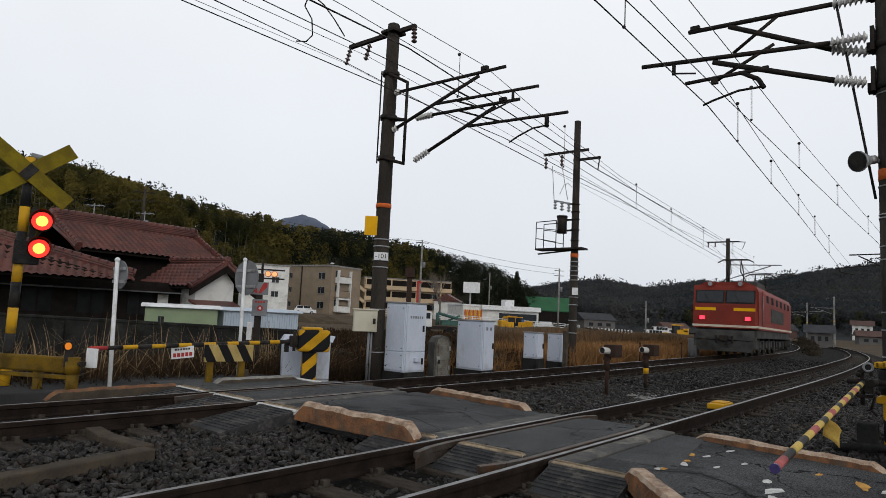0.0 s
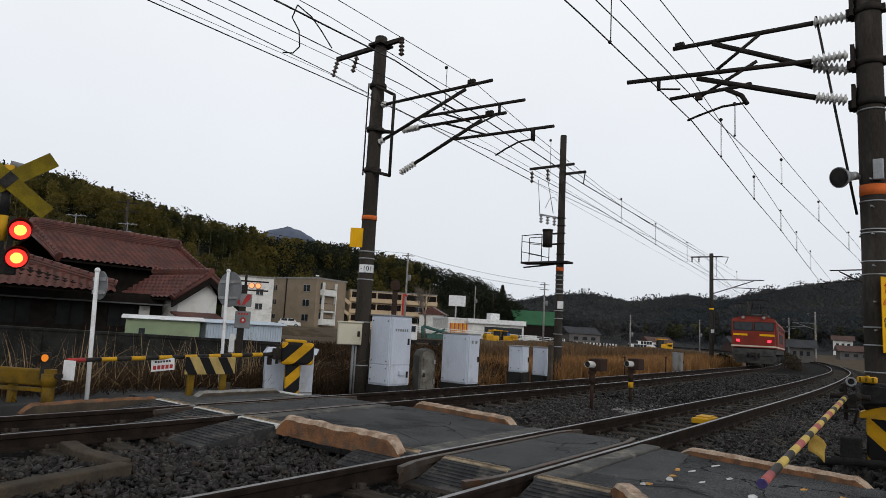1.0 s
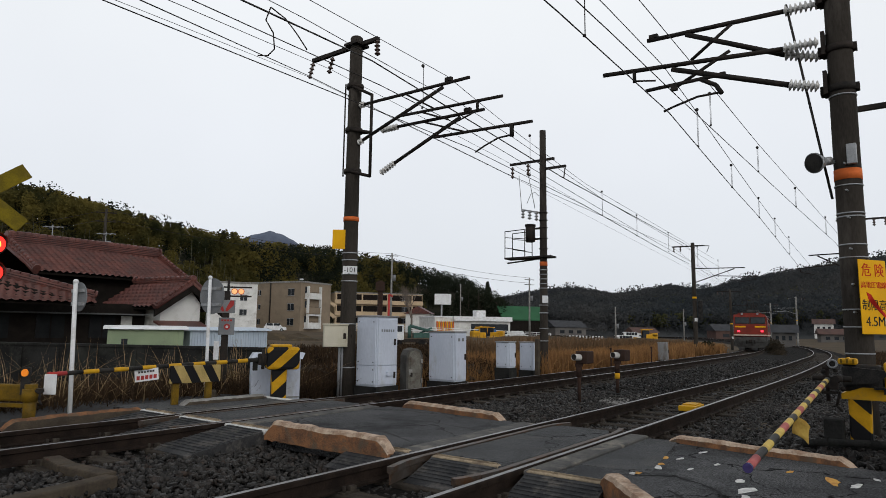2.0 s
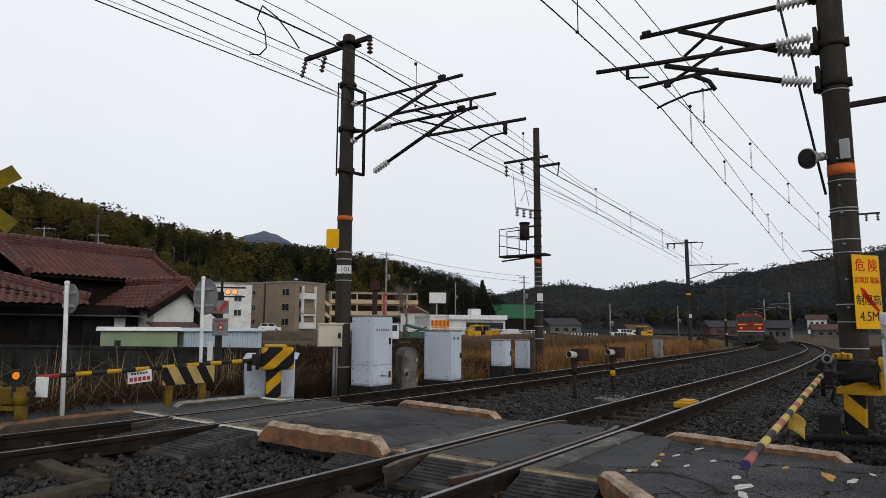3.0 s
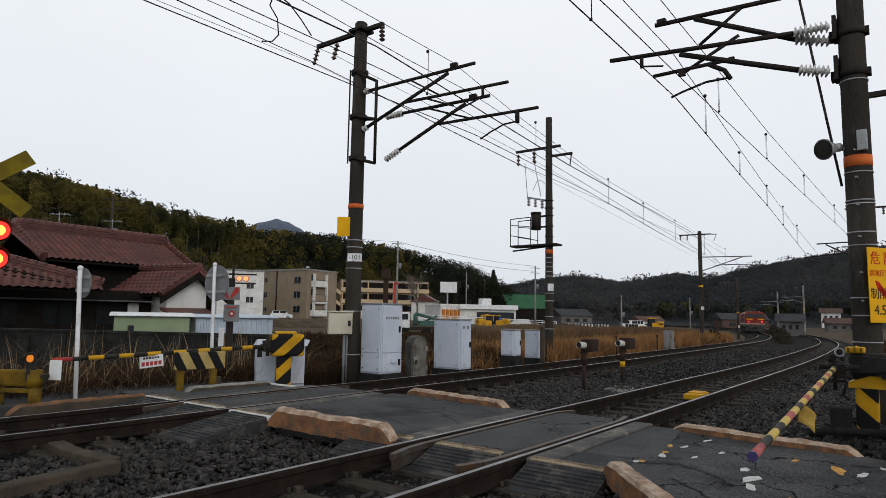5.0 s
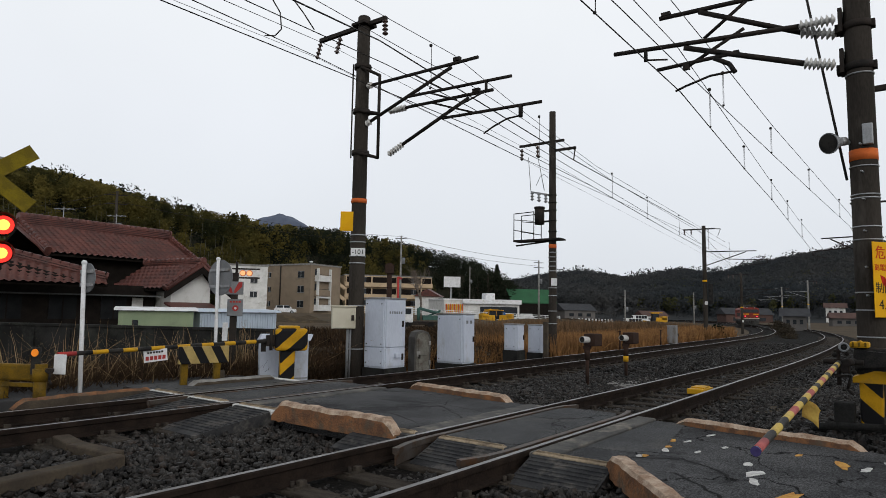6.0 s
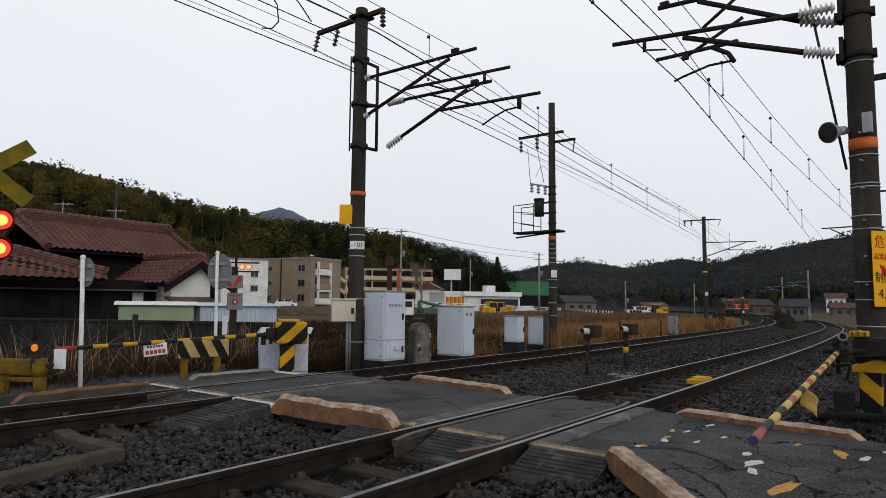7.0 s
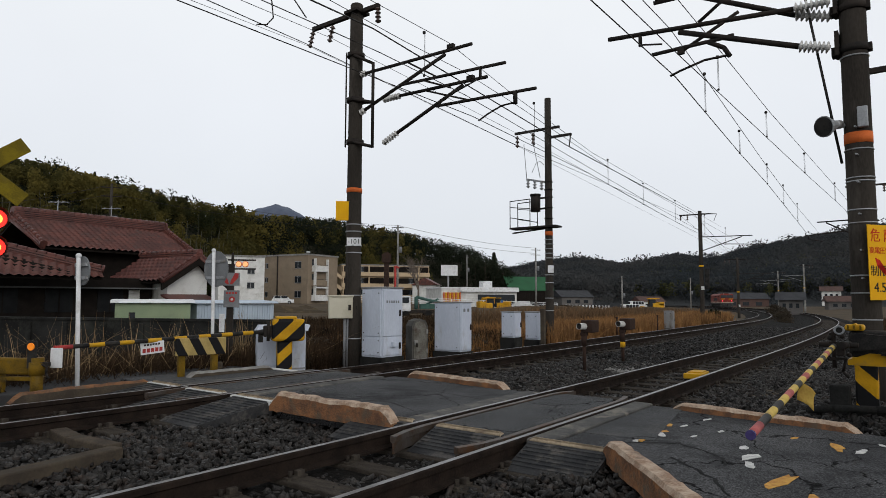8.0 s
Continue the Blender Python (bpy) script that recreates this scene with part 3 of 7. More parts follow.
def fleck(name, s, o, a, b, material, parent, turn=0.0):
    g = Shape()
    pts = []
    n = 11
    for i in range(n):
        k = math.tau * i / n
        r = rp.uniform(0.65, 1.15)
        px, py = a * r * math.cos(k), b * r * math.sin(k)
        c, sn = math.cos(turn), math.sin(turn)
        pts.append(T(s + px * c - py * sn, o + px * sn + py * c, -0.0135))
    g.prism(pts, (0, 0, 0), (0, 0, 0.004))
    return part(name, g, material, parent)


FLECKS = [(0.86, -2.15, .14, .05, 0), (0.62, -2.2, .10, .035, 0), (0.30, -2.45, .22, .05, 1), (0.05, -2.66, .08, .03, 1), (1.15, -2.05, .07, .03, 0), (1.62, -2.62, .16, .05, 1), (1.55, -2.78, .10, .03, 0),
          (1.78, -2.30, .06, .025, 1), (1.25, -1.38, .09, .035, 0), (1.40, -1.36, .05, .03, 1), (0.98, -1.32, .16, .025, 1), (0.88, -1.30, .05, .03, 0), (1.75, -1.42, .07, .02, 0), (1.70, -1.30, .08, .035, 1), (2.2, -1.5, .09, .02, 0), (1.7, -1.75, .05, .02, 0),
          (-0.2, -2.9, .15, .05, 0), (1.9, -2.9, .05, .02, 0), (1.35, -1.62, .05, .02, 0)]
for s, o, a, b, y in FLECKS:
    fl = fleck("worn_paint", s, o, a, b, M_PAINTY if y else M_PAINTW, None, rp.uniform(-0.5, 0.5))
    tagged(fl, "flaked remnant of yellow road paint on asphalt" if y else "flaked remnant of white road paint on asphalt", "road marking", kind="structure")
M_CRACK = mat("crack_tar", (0.012, 0.012, 0.012), bump=0.3)
for pts in ([(0.75, -1.25), (0.9, -1.42), (1.0, -1.6), (0.85, -1.85), (0.7, -2.0), (0.45, -2.1)], [(0.95, -1.35), (1.6, -1.2), (2.1, -1.25), (2.6, -1.12)], [(0.5, -1.7), (0.1, -2.1), (-0.3, -2.3)], [(0.85, 1.0), (1.1, 1.6), (0.9, 2.4), (1.2, 3.1)], [(1.9, 0.9), (2.1, 1.7), (1.8, 2.6)]):
    g = Shape()
    fine = []
    for (a, b), (c, d) in zip(pts, pts[1:]):
        for i in range(5):
            fine.append((a + (c - a) * i / 5 + rp.uniform(-.02, .02), b + (d - b) * i / 5 + rp.uniform(-.02, .02)))
    for (a, b), (c, d) in zip(fine, fine[1:]):
        p, q = T(a, b, -0.0115), T(c, d, -0.0115)
        w = (q - p).cross(Vector((0, 0, 1))).normalized() * rp.uniform(0.006, 0.016)
        g.sheet([p - w, q - w, q + w, p + w])
    tagged(part("road_crack", g, M_CRACK), "dark crack in the asphalt", "crack", kind="structure")


# ---------------------------------------------------------------- kerbs
def kerb(pts, label, width=0.17, height=0.20, material=(M_KERB, M_KERBT), base=-0.08):
    """A kerb of moulded concrete with sloping ends along plan points (s, off)."""
    g = Shape()
    P = [T(s, o, 0) for s, o in pts]
    dense = []
    for a, b in zip(P, P[1:]):
        k = max(2, int((b - a).length / 0.07))
        dense += [a.lerp(b, i / k) for i in range(k)]
    dense.append(P[-1])
    prof = [(-0.5, 0.0), (-0.46, 0.8), (-0.34, 0.97), (0.0, 1.0), (0.34, 0.97), (0.46, 0.8), (0.5, 0.0)]
    rings = []
    n = len(dense)
    for i, p in enumerate(dense):
        d = (dense[min(i + 1, n - 1)] - dense[max(i - 1, 0)]).normalized()
        w = Vector((-d.y, d.x, 0))
        e = min(i, n - 1 - i)
        h = height * (0.30 if e == 0 else 0.72 if e == 1 else 1.0) * (1 + 0.05 * noise.noise(p * 3) + 0.05 * noise.noise(p * 11))
        rings.append([g.bm.verts.new(p + w * (x * width) + Vector((0, 0, U * base + z * h + 0.013 * noise.noise(p * 19 + Vector((x, z, 0)))))) for x, z in prof])
    for a, b in zip(rings, rings[1:]):
        for j in range(len(prof) - 1):
            f = g.bm.faces.new((a[j], a[j + 1], b[j + 1], b[j]))
            f.material_index = 1 if j in (1, 2, 3, 4) else 0
    g.bm.faces.new(rings[0])
    g.bm.faces.new(rings[-1][::-1])
    solo("kerb", g, material, label, "kerb", group="crossing kerbs")


ORK = "orange-painted concrete kerb with a worn cream top edging the crossing"
kerb([(0.42, -1.27), (0.2, -1.45), (-0.9, -2.35), (-2.0, -3.25)], ORK, 0.15, 0.19)
kerb([(2.68, -1.02), (2.56, -1.5), (2.36, -2.75)], ORK, 0.15, 0.15)
kerb([(2.78, 1.05), (2.86, 1.6), (3.08, 2.95)], ORK, 0.16, 0.17)
kerb([(0.27, 0.75), (0.27, 2.52)], ORK, 0.15, 0.22)
kerb([(-1.35, 5.28), (0.42, 5.33)], "weathered concrete kerb with flaking orange paint beside the far track", 0.13, 0.17, (M_CONCB, M_KERB), -0.13)
kerb([(0.92, 5.38), (2.48, 5.34)], "low bare concrete kerb at the far end of the crossing", 0.15, 0.17, (M_CONCB, M_CONC), -0.10)

# buried concrete trough edge between the tracks
g = Shape()
for a, b in (((-1.6, 3.30), (-1.66, 2.85)), ((-1.66, 2.83), (-1.60, 2.22)), ((-1.62, 2.12), (-2.9, 1.86))):
    p, q = T(*a, -0.15), T(*b, -0.15)
    g.box((p + q) / 2, ((q - p).length, 0.16, 0.14), Matrix.Rotation(math.atan2(q.y - p.y, q.x - p.x), 4, "Z"), bevel=0.015)
solo("cable_trough_edge", g, M_CONCB, "brown concrete trough edging half buried in ballast", "trough")
# ---------------------------------------------------------------- line-side poles
def pole_body(h0, h1, r0, r1, material=M_POLE, n=20):
    return part("shaft", Shape().lathe((0, 0, h0), (0, 0, h1), [(i / 6, r0 + (r1 - r0) * i / 6) for i in range(7)], n), material)


def ring(z, r, h=0.05):
    return Shape().rod((0, 0, z), (0, 0, z + h), r, n=20)


def in_plane(off, z, base_off, ds=0.0):
    """A point of a cross-section of the line in a pole's own space: y to the left of the line."""
    return Vector((ds, U * (off - base_off), U * z))


# the pole with two cantilevers over the far track
A_OFF = 6.46
pole_a = thing("catenary_pole", Tm(5.41, A_OFF), "weathered brown concrete catenary pole with two cantilevers", "utility pole", "line-side poles")
pole_body(-0.7, 8.0, 0.185, 0.145).parent = pole_a
part("cap", Shape().dome((0, 0, 8.0), 0.15, 0.5), M_POLE, pole_a)
P = lambda o, z, ds=0.0: in_plane(o, z, A_OFF, ds)
part("crossarm", Shape().box((P(7.87, 7.36) + P(5.8, 7.4)) / 2, (0.09, (P(7.87, 0) - P(5.8, 0)).length, 0.09)).box(P(6.46, 7.38), (0.42, 0.42, 0.06)), M_DSTEEL, pole_a)
for o, z in ((7.86, 7.33), (7.2, 7.30), (5.84, 7.36)):
    part("insulator", Shape().insulator(P(o, z), P(o + (0.12 if o > 6 else -0.02), z - 0.36), 0.07, sheds=4), M_BROWNP, pole_a)
fr = Shape()
for ds in (-0.12, 0.12):
    fr.rod(P(6.64, 6.5, ds), P(6.64, 4.4, ds), 0.02, n=6)
fr.rod(P(5.95, 6.16), P(5.95, 4.32), 0.035, n=8)
for z0, z1 in ((6.42, 6.14), (5.42, 5.30), (4.50, 4.34)):
    fr.rod(P(6.46, z0, -0.17), P(5.95, z1), 0.035, n=8).rod(P(6.46, z0, 0.17), P(5.95, z1), 0.035, n=8)
    fr.rod((0, 0, U * z0 - 0.05), (0, 0, U * z0 + 0.05), 0.20, n=16)
part("bracket_frame", fr, M_DSTEEL, pole_a, "dark steel outrigger frame")
c1 = Shape().rod(P(6.16, 5.97), P(3.41, 5.95), 0.035).rod(P(6.18, 5.17), P(4.04, 5.89), 0.038).rod(P(5.14, 5.51), P(2.67, 5.42), 0.032)
c1.rod(P(5.0, 5.95), P(4.2, 5.46), 0.02, n=6).box(P(3.9, 6.02), (0.08, 0.16, 0.08)).rod(P(4.6, 5.49), P(3.9, 5.2), 0.02, n=6).rod(P(3.22, 5.44), P(3.22, 5.22), 0.03, n=8).rod(P(3.22, 5.25), P(3.85, 5.08), 0.018, n=6)
part("cantilever", c1, M_DSTEEL, pole_a, "dark tubular steel cantilever")
Q = lambda o, z: in_plane(o, z, A_OFF, 0.25)
c2 = Shape().rod(Q(5.39, 5.39), Q(3.22, 5.34), 0.035).rod(Q(5.46, 4.61), Q(3.78, 5.29), 0.038).rod(Q(4.43, 4.99), Q(2.18, 4.91), 0.032)
c2.rod(Q(4.7, 5.36), Q(3.6, 4.95), 0.02, n=6).rod(Q(2.61, 4.94), Q(2.61, 4.70), 0.045, n=8).path([Q(2.61, 4.73), Q(2.9, 4.72), Q(3.2, 4.62), Q(3.42, 4.52)], 0.018).box(Q(3.6, 5.40), (0.08, 0.16, 0.08))
part("cantilever", c2, M_DSTEEL, pole_a, "dark tubular steel cantilever")
for a, b in ((P(6.62, 5.97), P(6.16, 5.97)), (P(6.62, 5.02), P(6.18, 5.17)), (Q(5.87, 5.39), Q(5.39, 5.39)), (Q(5.86, 4.44), Q(5.46, 4.61))):
    part("insulator", Shape().insulator(a, b, 0.075, sheds=6), M_PORC, pole_a, "pale ribbed porcelain insulator")
part("band", ring(U * 3.40, 0.178, 0.10), M_ORNG, pole_a, "faded orange painted band")
for z in (2.7, 2.55, 2.25, 2.1, 1.2, 0.3):
    part("clamp", ring(U * z, 0.185, 0.025), M_GSTEEL, pole_a)
g = Shape().box((0, 0, 0), (0.03, 0.36, 0.44), bevel=0.008)
tag = part("tag", g, M_SIGNY, pole_a, "plain yellow tag plate")
tag.matrix_basis = pose(-0.22, 0.10, U * 3.0, 0, 0, 38)
pl = part("number_plate", Shape().box((0, 0, 0), (0.015, 0.32, 0.18)), M_WHITE, pole_a, "small white pole plate")
pl.matrix_basis = pose(-0.12, -0.13, U * 2.34, 0, 0, 38)
lettering("-101", 0.15, M_BLK, pl, pose(-0.010, 0, 0, 90, 0, -90))

# the slim pole with transformer and platform
B_OFF = 6.55
pole_b = thing("distribution_pole", Tm(14.5, B_OFF - 0.38), "dark slim concrete pole with crossarms, transformer and small platform", "utility pole", "line-side poles")
pole_body(-0.7, 8.3, 0.145, 0.11).parent = pole_b
P = lambda o, z, ds=0.0: in_plane(o, z, B_OFF, ds)
part("crossarm", Shape().box((P(7.76, 6.78) + P(6.16, 6.84)) / 2, (0.08, 1.75, 0.08)), M_DSTEEL, pole_b)
part("crossarm", Shape().box((P(6.64, 6.5) + P(5.74, 6.5)) / 2, (0.08, 1.0, 0.08)).rod(P(5.74, 6.5), P(5.8, 6.1), 0.02), M_DSTEEL, pole_b)
for o, z in ((7.7, 6.72), (7.1, 6.75)):
    part("insulator", Shape().insulator(P(o, z), P(o, z - 0.4), 0.07, sheds=3), M_BROWNP, pole_b)
part("transformer", Shape().rod(P(6.98, 4.06, -0.1), P(6.98, 4.58, -0.1), 0.17, n=16).rod(P(6.98, 4.58, -0.1), P(6.98, 4.64, -0.1), 0.19, n=16).box(P(6.75, 4.5, -0.05), (0.06, 0.4, 0.06)).box(P(6.75, 4.15, -0.05), (0.06, 0.4, 0.06)), M_DSTEEL, pole_b, "dark grey drum transformer")
sw = Shape().rod(P(7.35, 5.20), P(6.6, 5.02), 0.03)
for o in (7.3, 7.05, 6.8):
    sw.insulator(P(o, 5.2 - (7.3 - o) * 0.25), P(o, 4.9 - (7.3 - o) * 0.25), 0.07, sheds=3)
sw.path([P(7.45, 6.4), P(7.35, 5.2)], 0.012).path([P(7.1, 6.4), P(6.85, 5.2)], 0.012).path([P(6.7, 5.6), P(6.85, 5.75), P(7.0, 5.7), P(7.15, 5.4)], 0.01)
part("switchgear", sw, M_GSTEEL, pole_b)
part("platform", Shape().box((P(7.89, 3.52) + P(6.2, 3.56)) / 2, (0.5, 1.8, 0.06)).rod(P(7.9, 3.4, 0), P(6.6, 3.5, 0), 0.03), M_DSTEEL, pole_b)
hr = Shape()
for ds in (-0.28, 0.28):
    hr.path([P(7.85, 3.55, ds), P(7.85, 4.45, ds), P(7.1, 4.47, ds), P(7.1, 3.55, ds)], 0.016).rod(P(7.85, 4.25, ds), P(7.1, 4.15, ds), 0.014).rod(P(7.85, 3.9, ds), P(7.1, 3.75, ds), 0.014)
part("handrail", hr, M_DSTEEL, pole_b)
part("band", ring(U * 3.25, 0.137, 0.14), M_ORNG, pole_b)
for z in (5.0, 4.75, 4.5, 4.15, 3.8, 3.1, 2.95, 2.8, 2.65, 2.5, 1.95, 1.7, 1.2, 0.8):
    part("clamp", ring(U * z, 0.155, 0.03), M_GSTEEL if z < 3.2 else M_DSTEEL, pole_b)
pl = part("number_plate", Shape().box((0, 0, 0), (0.015, 0.2, 0.25)), M_WHITE, pole_b)
pl.matrix_basis = pose(-0.13, -0.12, U * 2.15, 0, 0, 38)

# the thick pole beside the near gate
D_S, D_OFF = 5.3, -2.63
pole_d = thing("catenary_pole", Tm(D_S, D_OFF), "thick brown concrete catenary pole with orange band and warning sign", "utility pole", "line-side poles")
pole_body(-0.5, 8.2, 0.172, 0.155, n=28).parent = pole_d
FD = (D_S + 4.26) / (4.43 + 4.26)
P = lambda o, z, ds=0.0: in_plane(-3.25 + (o + 3.25) * FD, 1.12 + (z - 1.12) * FD, D_OFF, ds)
b1 = Shape().rod(P(-2.11, 5.22), P(-0.36, 5.29), 0.036).rod(P(-2.1, 4.64), P(-0.9, 5.24), 0.04).rod(P(-1.52, 5.25), P(-0.95, 4.85), 0.026)
b1.box(P(-0.45, 5.33), (0.08, 0.14, 0.06))
part("cantilever", b1, M_DSTEEL, pole_d, "dark tubular steel cantilever")
b2 = Shape().rod(P(-2.1, 4.67, -0.15), P(0.26, 4.87, -0.15), 0.036).rod(P(-2.14, 4.19, -0.15), P(-0.73, 4.73, -0.15), 0.042).rod(P(-1.48, 4.81, -0.15), P(-0.73, 4.44, -0.15), 0.026)
b2.rod(P(-1.41, 4.51, -0.15), P(-0.36, 4.5, -0.15), 0.03).rod(P(-0.2, 4.85, -0.15), P(-0.2, 4.66, -0.15), 0.03).rod(P(-0.2, 4.68, -.15), P(-0.5, 4.62, -.15), 0.015)
b2.box(P(-0.75, 4.47, -.15), (0.06, 0.10, 0.12)).box(P(-1.38, 4.5, -.15), (0.06, 0.08, 0.08))
b2.path([P(-1.1, 4.5, -.15), P(-1.29, 4.38, -.15), P(-1.36, 4.25, -.15)], 0.035, 8).path([P(-1.36, 4.27, -.15), P(-1.05, 4.27, -.15), P(-0.72, 4.19, -.15), P(-0.6, 4.15, -.15)], 0.018)
part("cantilever", b2, M_DSTEEL, pole_d, "dark tubular steel cantilever")
for a, b in ((P(-2.5, 5.21), P(-2.11, 5.22)), (P(-2.48, 4.52), P(-2.1, 4.64)), (P(-2.48, 4.66, -.15), P(-2.1, 4.67, -.15)), (P(-2.46, 4.1, -.15), P(-2.14, 4.19, -.15))):
    part("insulator", Shape().insulator(a, b, 0.085, sheds=7), M_PORC, pole_d, "pale ribbed porcelain insulator")
for z in (5.22, 4.56, 4.06):
    zz = U * (1.12 + (z - 1.12) * FD)
    cl = Shape().rod((0, 0, zz - 0.05), (0, 0, zz + 0.05), 0.180, n=24).box((0, 0.20, zz), (0.16, 0.12, 0.12)).box((-0.02, 0.19, zz + 0.1), (0.24, 0.05, 0.34)).box((0, -0.18, zz), (0.12, 0.06, 0.10))
    part("clamp", cl, M_DSTEEL, pole_d)
zb = U * (1.12 + (2.93 - 1.12) * FD)
part("band", ring(zb, 0.170, 0.15), M_ORNG, pole_d, "faded orange painted band")
for z in (3.85, 2.75, 2.42, 2.38, 2.05, 1.9, 1.3, 1.1, 0.8):
    part("clamp", ring(U * z * FD, 0.174, 0.018), M_GSTEEL, pole_d)
for z in (3.3, 2.95, 2.6, 2.2, 1.75, 1.4):
    part("step_bolt", Shape().rod((-0.15, 0, U * z), (-0.26, 0.02, U * z), 0.013, n=6), M_GSTEEL, pole_d)
# horn loudspeaker
zh = U * (1.12 + (3.16 - 1.12) * FD)
horn = part("loudspeaker", Shape().rod((0, 0, 0), (0.10, 0, 0), 0.06, n=16).rod((0.10, 0, 0), (0.30, 0, 0), 0.06, 0.135, n=24, cap=False).rod((0.30, 0, 0), (0.32, 0, 0), 0.142, n=24), M_GSTEEL, pole_d, "grey horn loudspeaker with a black mouth")
horn.matrix_basis = pose(-0.10, 0.20, zh + 0.02, 0, 12, 148)
part("mouth", Shape().rod((0.321, 0, 0), (0.327, 0, 0), 0.13, n=24), M_BLK, horn)
part("speaker_arm", Shape().rod((-0.05, 0.1, zh), (-0.13, 0.34, zh), 0.03).box((-0.19, -0.07, zh + 0.06), (0.07, 0.12, 0.28), bevel=0.01), M_GSTEEL, pole_d)
# warning sign
sg = part("warning_sign", Shape().box((0, 0, 0), (0.012, 0.50, 0.98), bevel=0.004), M_SIGNY, pole_d, "yellow warning sign with red and black characters")
SIGN_Z = U * (1.12 + (1.43 - 1.12) * FD) + 0.14
sg.matrix_basis = pose(-0.09, -0.20, SIGN_Z, 0, 0, 56)
M_SRED = mat("sign_red", (0.55, 0.03, 0.02), bump=0)
for body, size, z, m_ in (("危 険", 0.185, 0.34, M_SRED), ("高電圧電線", 0.094, 0.15, M_SRED), ("制限高", 0.155, -0.12, M_BLK), ("4.5M", 0.18, -0.33, M_BLK)):
    lettering(body, size, m_, sg, pose(-0.008, 0, z, 90, 0, -90))
part("arrow", Shape().prism([(-0.010, 0.14, 0.06), (-0.010, 0.06, 0.03), (-0.010, 0.085, -0.01), (-0.010, -0.17, -0.27), (-0.010, -0.20, -0.24), (-0.010, 0.055, 0.015 - 0.03), (-0.010, 0.10, -0.06)], (0, 0, 0), (0.004, 0, 0)), M_SRED, sg, "red lightning arrow")

# stay wire and insulator beyond the thick pole
st = thing("stay_wire", Matrix(), "taut dark stay wire rising past the pole", "wire")
part("cable", Shape().rod(T(D_S, -2.44, 2.89), T(D_S, -2.03, 5.72), 0.018, n=6), M_WIRE, st)
sp = thing("feeder_arm", Tm(9.5, -2.9), "dark arm with string insulator on a farther pole", "pole arm")
part("arm", Shape().box((0, 0.0, U * 5.32), (0.1, 1.3, 0.1)), M_DSTEEL, sp)
part("post", Shape().rod((0, -0.6, -0.4), (0, -0.6, U * 6.2), 0.15, n=16), M_POLE, sp)
part("insulator", Shape().insulator((0, 0.5, U * 5.5), (0, 0.5, U * 4.9), 0.09, sheds=4), M_BROWNP, sp)
part("drop_wire", Shape().rod((0, 0.5, U * 8), (0, 0.45, U * 3.0), 0.012, n=5), M_WIRE, sp)


def far_pole(s, off, top, label, both=False, lean=0.0, material=M_POLE, r=0.17, arm=-1, reach=1.0):
    p = thing("catenary_pole", Tm(s, off) @ pose(0, 0, 0, lean), label, "utility pole", "line-side poles")
    pole_body(-1.2, top, r, r * 0.8, material, 14).parent = p
    y = arm * reach
    part("crossarm", Shape().box((0, -0.35 * arm, top - 0.25), (0.09, 2.3, 0.09)), M_DSTEEL, p)
    c = Shape().rod((0, 0, top - 2.0), (0, y * 3.6, top - 2.05), 0.035, n=6).rod((0, 0, top - 3.1), (0, y * 2.9, top - 2.1), 0.035, n=6).rod((0, y * 1.6, top - 2.6), (0, y * 4.6, top - 2.75), 0.03, n=6).rod((0, y * 4.3, top - 2.75), (0, y * 4.3, top - 2.95), 0.03, n=6).rod((0, y * 4.3, top - 2.95), (0, y * 3.2, top - 3.1), 0.02, n=6).rod((0, 0, top - 0.2), (0, y * 1.2, top - 0.3), 0.03, n=6).rod((0, y * 1.2, top - 0.3), (0, y * 1.0, top - 0.8), 0.02, n=6)
    part("cantilever", c, M_DSTEEL if material is M_POLE else M_GSTEEL, p)
    for yy in (-1.4 * arm, -0.9 * arm):
        part("insulator", Shape().insulator((0, yy, top - 0.25), (0, yy, top - 0.65), 0.08, sheds=3), M_BROWNP, p)
    part("band", ring(top - 4.3, r * 0.98, 0.14), M_SIGNY, p)
    part("number_plate", Shape().box((-r * 0.75, -r * 0.55, top - 5.9), (0.16, 0.2, 0.26)), M_WHITE, p)
    return p


pc = far_pole(44.25, 6.8, 8.3, "brown concrete catenary pole by the dry grass")
part("signal_back", Shape().box((-0.1, -0.42, 3.1), (0.12, 0.34, 1.5), bevel=0.03), M_BLK, pc, "black back of a line-side signal")
far_pole(77, 6.5, 7.0, "brown concrete catenary pole at the bend")
far_pole(117.75, -3.0, 8.3, "pale concrete catenary pole at the bend", material=M_CONC, arm=1)
far_pole(142.75, -3.0, 8.2, "pale concrete catenary pole at the bend", material=M_CONC, arm=1)
far_pole(33, -1.95, 7.6, "dark catenary pole beside the near track", arm=1, reach=0.6)


# ---------------------------------------------------------------- overhead wires
def wire(pts, r, label, sag=0.0, category="wire", group="overhead wires"):
    g = Shape()
    for a, b in zip(pts, pts[1:]):
        a, b = Vector(a), Vector(b)
        k = max(1, int((b - a).length / 3))
        seg = [a.lerp(b, i / k) - Vector((0, 0, sag * 4 * (i / k) * (1 - i / k))) for i in range(k + 1)]
        g.path(seg, r, 5)
    solo("overhead_wire", g, M_WIRE, label, category, group=group)


